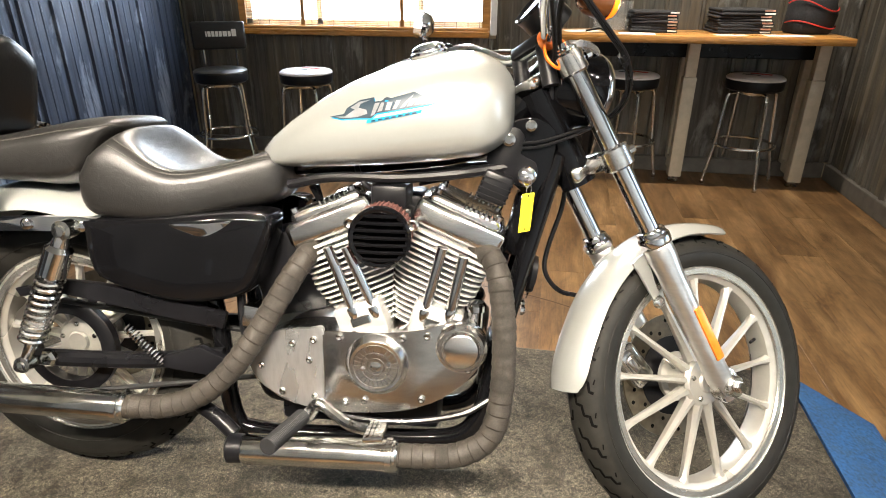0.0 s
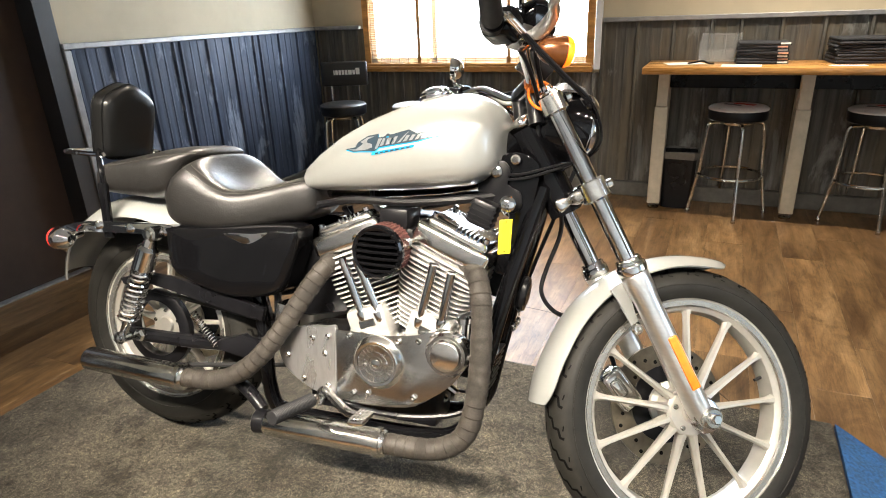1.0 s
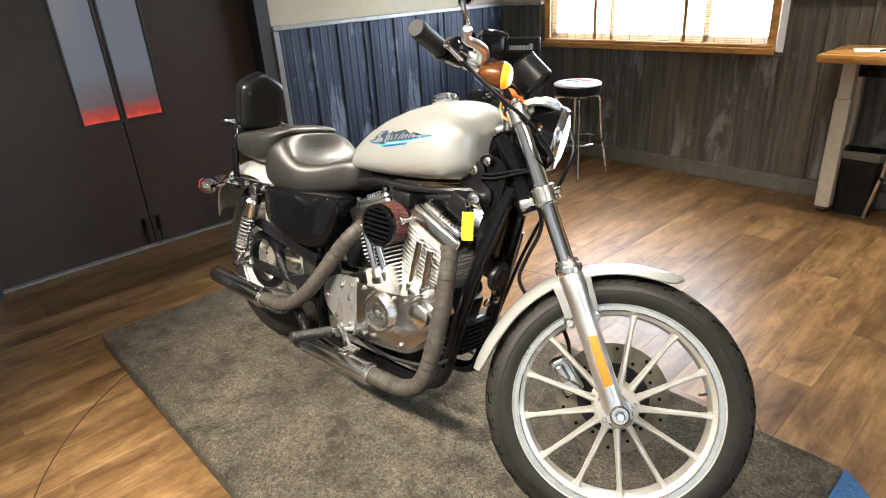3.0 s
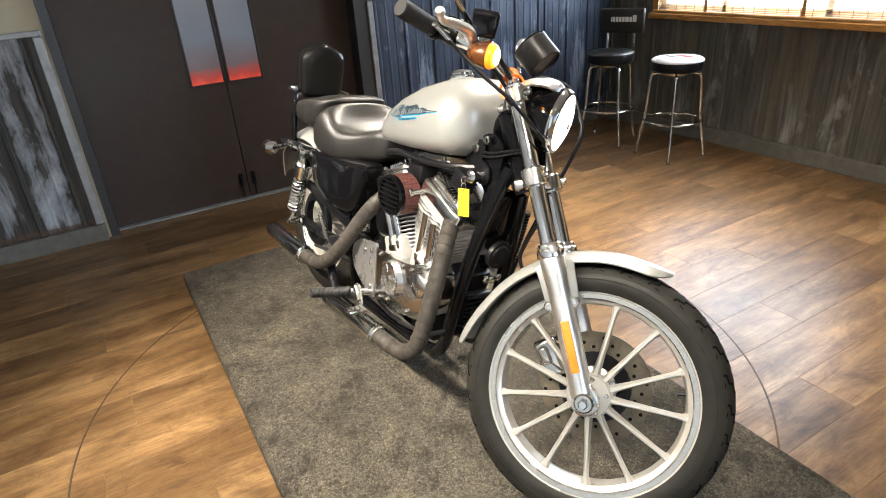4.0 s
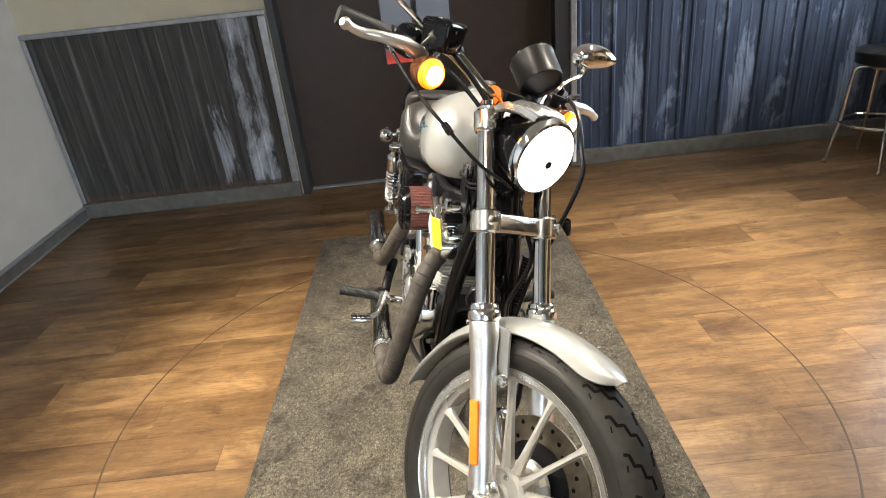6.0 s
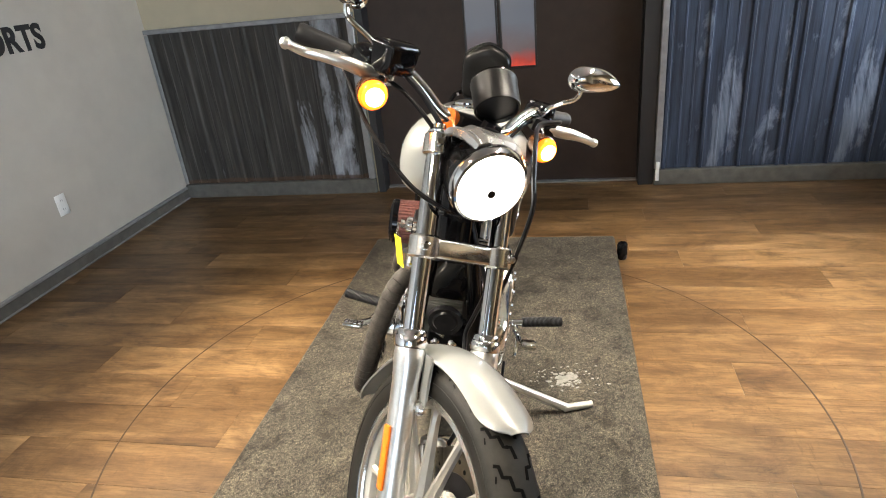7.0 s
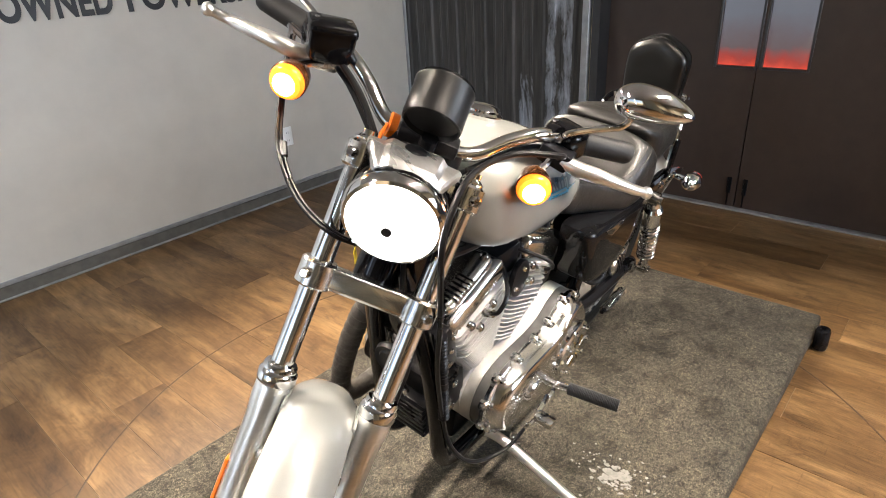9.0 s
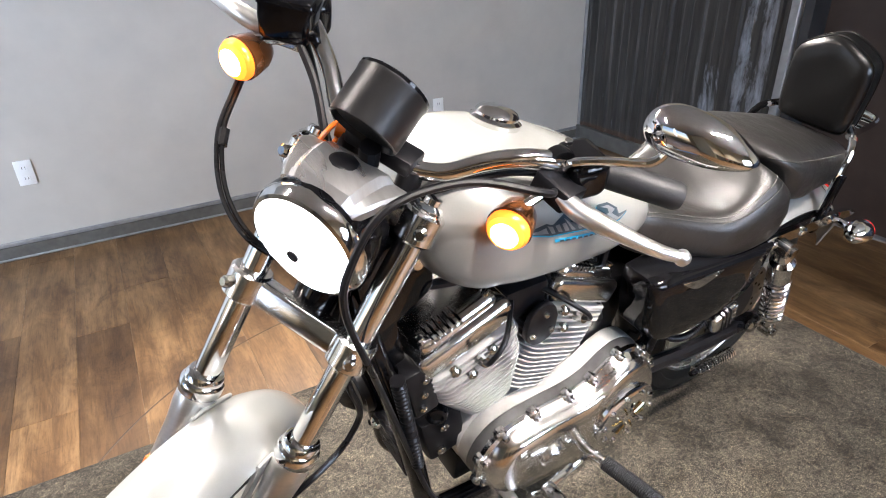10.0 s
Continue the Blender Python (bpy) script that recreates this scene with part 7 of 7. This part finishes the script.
bp = part("brake_pedal", bm, M_POLISH, moto, "polished brake pedal")
bm = B()
box(bm, 0.038, 0.058, 0.012, at(0.785, -0.285, 0.288) @ pose(0, 0, 0, 0, -8, 0), 0.004, 2)
pd = part("pedal_pad", bm, M_CHROME_OLD, bp)
for i in range(4):
    for j in range(3):
        bm = B()
        box(bm, 0.006, 0.010, 0.003, at(0.773 + 0.008 * j, -0.305 + 0.0135 * i, 0.2955) @ pose(0, 0, 0, 0, -8, 0), 0.001)
        part("pad_tread", bm, M_POLISH, pd)
bm = B()
tube(bm, spline([(0.700, 0.200, 0.285), (0.735, 0.208, 0.292), (0.770, 0.212, 0.295)], 5), 0.008, 10)
sl = part("shift_lever", bm, M_CHROME, moto, "chrome gear lever")
bm = B()
box(bm, 0.032, 0.050, 0.022, at(0.782, 0.236, 0.298), 0.008, 2)
part("shift_peg", bm, M_CHROME_OLD, sl)
bm = B()
tube(bm, spline([(0.640, 0.190, 0.268), (0.68, 0.204, 0.285), (0.76, 0.206, 0.262), (0.80, 0.20, 0.26)], 5), 0.006, 8)
part("shift_linkage", bm, M_CHROME, moto)

# side stand, its foot flat on the deck
inv = moto.matrix_world.inverted()
foot = inv @ Vector((-0.004, 1.936, PZ + 0.012))
bm = B()
tube(bm, spline([(0.80, 0.105, 0.175), (0.79, 0.16, 0.165), tuple(foot.lerp(Vector((0.79, 0.16, 0.165)), 0.35)), tuple(foot)], 5), 0.0128, 12)
ks = part("side_stand", bm, M_SLIDER, moto, "chrome side stand swung out")
bm = B()
tube(bm, [foot + Vector((0.004, -0.01, 0.0)), inv @ Vector((-0.029, 2.012, PZ + 0.0110))], [0.0125, 0.0100], 10)
part("stand_foot", bm, M_SLIDER, ks)
bm = B()
a0, a1 = Vector((0.74, 0.10, 0.17)), foot.lerp(Vector((0.79, 0.16, 0.165)), 0.55)
tube(bm, [a0.lerp(a1, i / 60) + Vector((0.006 * math.cos(i * 0.9), 0, 0.006 * math.sin(i * 0.9))) for i in range(61)], 0.0016, 5)
part("stand_spring", bm, M_CHROME_OLD, ks)

# cables and hoses


def cable(name, line, r, mat=M_BLACKPL, label=""):
    bm = B()
    tube(bm, spline(line, 7), r, 8)
    return part(name, bm, mat, moto, label)


def turned(p):
    return tuple(TURN @ Vector(p))


cable("clutch_cable", [turned((0.985, 0.212, 1.024)), (0.929, 0.198, 0.992), (1.004, 0.150, 1.000), (1.102, 0.140, 0.988), (1.152, 0.144, 0.927), (1.164, 0.150, 0.866), (1.118, 0.132, 0.720), (1.068, 0.106, 0.570), (1.016, 0.100, 0.400), (0.972, 0.108, 0.270), (0.915, 0.140, 0.195), (0.820, 0.172, 0.178), (0.740, 0.180, 0.195)], 0.0052, label="black clutch cable looping past the headlamp")
for k in range(2):
    dx = 0.007 * k
    cable("throttle_cable", [(1.068 + dx, -0.262, 1.105), (1.098 + dx, -0.240, 1.072), (1.160 + dx, -0.190, 1.010), (1.202 + dx, -0.144, 0.967), (1.221 + dx, -0.084, 0.911), (1.205 + dx, -0.024, 0.868), (1.150, 0.010, 0.830), (1.060, 0.0, 0.780), (0.96, -0.060, 0.752), (0.83, -0.055, 0.722)], 0.0034, label="black throttle cable")
    cable("cable_elbow", [turned((0.948 + dx, -0.232, 1.022)), (1.062 + dx, -0.268, 1.110), (1.068 + dx, -0.262, 1.105), (1.090 + dx, -0.246, 1.082)], 0.0046, M_CHROME)
cable("cable_boot", [(1.196, -0.150, 0.974), (1.207, -0.136, 0.958)], 0.0075)
cable("brake_hose", [turned((1.010, -0.175, 1.045)), turned((1.035, -0.120, 1.010)), turned((1.075, -0.060, 0.950)), turned((1.110, 0.020, 0.840)), turned((1.165, 0.062, 0.750)), turned((1.182, 0.098, 0.690)), turned((1.158, 0.120, 0.605)), turned((1.150, 0.126, 0.548)), turned((1.188, 0.126, 0.502)), turned((1.258, 0.112, 0.480)), turned((1.312, 0.085, 0.410)), turned((1.322, 0.066, 0.355))], 0.0056, label="black front brake hose")
cable("bar_wiring", [turned((0.945, 0.205, 1.02)), turned((0.995, 0.150, 1.02)), turned((1.04, 0.085, 0.975)), turned((1.06, 0.05, 0.94)), (1.09, 0.02, 0.86)], 0.0048)
cable("bar_wiring", [turned((0.955, -0.205, 1.02)), turned((1.000, -0.150, 1.005)), turned((1.045, -0.090, 0.965)), turned((1.065, -0.05, 0.93)), (1.09, -0.02, 0.85)], 0.0048)
for k in range(2):
    cable("neck_wire", [(1.015, -0.062, 0.800 + 0.010 * k), (1.07, -0.064, 0.806 + 0.010 * k), (1.13, -0.052, 0.826 + 0.008 * k), (1.17, -0.02, 0.842)], 0.0030)
cable("fuel_hose", [(0.70, -0.06, 0.755), (0.72, -0.09, 0.73), (0.75, -0.08, 0.70)], 0.006)
cable("wiring_loom", [(1.02, -0.05, 0.765), (0.93, -0.085, 0.752), (0.80, -0.090, 0.738), (0.66, -0.085, 0.735), (0.56, -0.07, 0.715)], 0.010)
cable("wiring_loom", [(1.02, 0.04, 0.765), (0.93, 0.050, 0.752), (0.80, 0.052, 0.742), (0.66, 0.052, 0.738), (0.56, 0.05, 0.715)], 0.009)
cable("oil_line", [(0.56, -0.10, 0.27), (0.66, -0.13, 0.235), (0.80, -0.14, 0.230), (0.93, -0.12, 0.245), (1.0, -0.10, 0.28)], 0.007)
cable("oil_line", [(0.50, -0.10, 0.30), (0.47, -0.12, 0.40), (0.46, -0.11, 0.50)], 0.009)
for k in range(2):
    cable("breather_hose", [(0.58, 0.02 + 0.03 * k, 0.70), (0.60, 0.065, 0.62 - 0.03 * k), (0.57, 0.072, 0.53)], 0.008)

def ribbed_hose(name, line, r, pitch, mat=M_BLACKPL, label=""):
    pts = spline(line, 24)
    run, rad = 0.0, []
    for i, p in enumerate(pts):
        if i:
            run += (p - pts[i - 1]).length
        rad.append(r * (1.0 if (run / pitch) % 1.0 < 0.55 else 0.78))
    bm = B()
    tube(bm, pts, rad, 12)
    return part(name, bm, mat, moto, label)


ribbed_hose("ribbed_sleeve", [(1.058, 0.098, 0.640), (1.042, 0.098, 0.560), (1.022, 0.096, 0.470), (1.008, 0.098, 0.390)], 0.0125, 0.010, label="ribbed black rubber sleeve")
ribbed_hose("brake_hose_sleeve", [(0.20, 0.112, 0.425), (0.28, 0.128, 0.405), (0.36, 0.132, 0.425), (0.43, 0.120, 0.470)], 0.0085, 0.007, label="ribbed black hose sleeve")
# rear brake caliper and the spring behind it
bm = B()
box(bm, 0.085, 0.046, 0.058, at(0.170, 0.118, 0.405) @ pose(0, 0, 0, 0, 22, 0), 0.012, 3)
rc_ = part("rear_caliper", bm, M_POLISH, moto, "polished rear brake caliper")
for k in range(3):
    bm = B()
    box(bm, 0.004, 0.048, 0.060, at(0.170, 0.119, 0.405) @ pose(0, 0, 0, 0, 22, 0) @ at(-0.012 + 0.014 * k, 0, 0), 0.001)
    part("caliper_slot", bm, M_SATINBLK, rc_)
bm = B()
p0, p1 = Vector((0.085, 0.150, 0.262)), Vector((0.232, 0.150, 0.266))
mm = aim(p0, p1 - p0)
n = (p1 - p0).length
tube(bm, [mm @ Vector((0.013 * math.cos(0.9 * i), 0.013 * math.sin(0.9 * i), n * i / 110)) for i in range(111)], 0.0026, 6)
part("damper_spring", bm, M_CHROME_OLD, moto)
bm = B()
tube(bm, [p0, p1 + (p1 - p0) * 0.12], 0.007, 10)
part("damper_rod", bm, M_SATINBLK, moto)
# black box, round cover and bolts ahead of the front cylinder
bm = B()
box(bm, 0.050, 0.050, 0.120, at(0.998, 0.060, 0.560) @ pose(0, 0, 0, 0, 14, 0), 0.008, 2)
eb = part("electrics_box", bm, M_BLACKPL, moto, "black electrics box behind the down tube")
for dz in (-0.035, 0.0, 0.035):
    bm = B()
    lathe(bm, [(0, 0), (0.007, 0), (0.007, 0.005), (0.004, 0.007), (0, 0.006)], at(0.998 - 0.25 * dz * 0, 0.085, 0.560 + dz) @ pose(0, 0, 0, -90, 0, 0), 10)
    part("box_screw", bm, M_CHROME_OLD, eb)
bm = B()
lathe(bm, [(0, 0.008), (0.010, 0.008), (0.012, 0.012), (0.018, 0.010), (0.022, 0.004), (0.022, -0.02), (0, -0.02)], aim((0.950, 0.062, 0.455), (0.5, 1, 0.1)), 22)
part("round_cover", bm, M_GLOSSBLK, moto, "small round black cover")

# coil, ignition switch, key
bm = B()
box(bm, 0.060, 0.045, 0.060, at(0.985, -0.080, 0.725) @ pose(0, 0, 0, 0, 20, 0), 0.008, 2)
for k in range(4):
    box(bm, 0.062, 0.047, 0.004, at(0.985, -0.080, 0.725) @ pose(0, 0, 0, 0, 20, 0) @ at(0, 0, -0.02 + 0.012 * k))
part("ignition_coil", bm, M_BLACKPL, moto, "ribbed black ignition coil")
bm = B()
lathe(bm, [(0, -0.05), (0.014, -0.05), (0.014, -0.008), (0.018, -0.006), (0.018, 0.004), (0.013, 0.008), (0, 0.009)], aim((1.045, -0.105, 0.752), (0.1, -1, 0.1)), 18)
part("ignition_switch", bm, M_CHROME, moto, "round chrome ignition switch")
bm = B()
box(bm, 0.004, 0.020, 0.004, at(1.046, -0.122, 0.752), 0.001)
tube(bm, [(1.046 + 0.008 * math.cos(a), -0.130, 0.744 + 0.010 * math.sin(a)) for a in (0.5 * i for i in range(14))], 0.0012, 5)
part("key", bm, M_CHROME_OLD, moto)

bm = B()
slab(bm, smooth_outline([(0.965, 0.775), (0.985, 0.826), (1.020, 0.842), (1.040, 0.820), (1.030, 0.790), (1.062, 0.775), (1.066, 0.742), (1.040, 0.725), (1.000, 0.745)], 3), 0.006, at(0, -0.060, 0) @ pose(0, 0, 0, 90, 0, 0), 0.002)
br = part("switch_bracket", bm, M_SATINBLK, moto, "black bracket carrying the switch")
for x, z, r in ((1.008, 0.818, 0.013), (1.050, 0.846, 0.011)):
    bm = B()
    lathe(bm, [(0, 0), (r, 0), (r, 0.005), (r * 0.6, 0.007), (r * 0.6, 0.012), (0, 0.012)], at(x, -0.066, z) @ pose(0, 0, 0, 90, 0, 0), 16)
    part("bracket_bolt", bm, M_CHROME_OLD, br)

# tag that hangs plumb from the key
hang = moto.matrix_world @ Vector((1.050, -0.131, 0.735))
tag = tagged(empty("key_tag", Matrix.Translation(hang) @ pose(0, 0, 0, 0, 4, 42)), "yellow plastic key tag hanging from the ignition key", "key tag")
bm = B()
box(bm, 0.0295, 0.0018, 0.078, at(0, 0, -0.052), 0.0006)
body = part("tag_plate", bm, M_YELLOW, tag)
for z in (-0.018, -0.085):
    bm = B()
    lathe(bm, [(0, -0.0013), (0.0022, -0.0013), (0.0022, 0.0013), (0, 0.0013)], at(0, 0, z) @ pose(0, 0, 0, 90, 0, 0), 8)
    part("hole", bm, M_SATINBLK, body)
bm = B()
tube(bm, [(0.006 * math.cos(a), 0, -0.007 + 0.010 * math.sin(a)) for a in (0.45 * i for i in range(15))], 0.0009, 5)
part("split_ring", bm, M_CHROME, tag)

# ---- floor planks ----
floor = tagged(empty("floor", at(0, 0, 0)), "brown wood-look vinyl plank floor", "floor", kind="structure")
bm = B()
block(bm, WX - 0.15, EX + 0.15, SY - 0.15, NY + 0.15, -0.10, -0.0045)
part("subfloor", bm, M_SEAM, floor)
PW, PL = 0.182, 1.22
bm = B()
block(bm, -PW / 2 + 0.0003, PW / 2 - 0.0003, -PL / 2 + 0.0003, PL / 2 - 0.0003, -0.004, 0.0, 0.0005)
plank = part("plank", bm, M_FLOOR, floor)
rng = random.Random(21)
ix = 0
placed = False
x = WX - 0.05
while x < EX + 0.1:
    off = (0.37 * ix + rng.uniform(-0.1, 0.1)) % 1.0 * PL
    y = SY - PL + off
    while y < NY + PL / 2 + 0.05:
        lo, hi = max(y - PL / 2, SY - 0.03), min(y + PL / 2, (NY if x < STUB_X + 0.06 else STUB_Y) + 0.03)
        if hi - lo > 0.03:
            if hi - lo > PL - 0.001:
                if placed:
                    o = new("plank", plank.data)
                    o.parent = floor
                else:
                    o, placed = plank, True
                o.matrix_basis = pose(x, y, 0, 0, 0, 180 * rng.randint(0, 1))
            else:
                # a plank cut short at the wall
                h = (hi - lo) / 2
                bm = B()
                block(bm, -PW / 2 + 0.0003, PW / 2 - 0.0003, -h + 0.0006, h - 0.0006, -0.004, 0.0, 0.0005)
                o = part("plank", bm, M_FLOOR, floor)
                o.matrix_basis = at(x, (lo + hi) / 2, 0)
        y += PL
    x += PW
    ix += 1
# worn circular seam of the turntable
bm = B()
cx, cy, cr = -0.069, 1.573, 1.150
rings = []
for i in range(181):
    a = 2 * math.pi * i / 180
    rings.append([Vector((cx + r * math.cos(a), cy + r * math.sin(a), z)) for r, z in ((cr - 0.0032, 0.0002), (cr - 0.0024, 0.0007), (cr + 0.0024, 0.0007), (cr + 0.0032, 0.0002))])
loft(bm, rings, cap=False, closed=False)
tagged(part("turntable_seam", bm, M_SEAM), "dark worn circle where the turntable is cut into the floor", "floor seam", kind="structure")
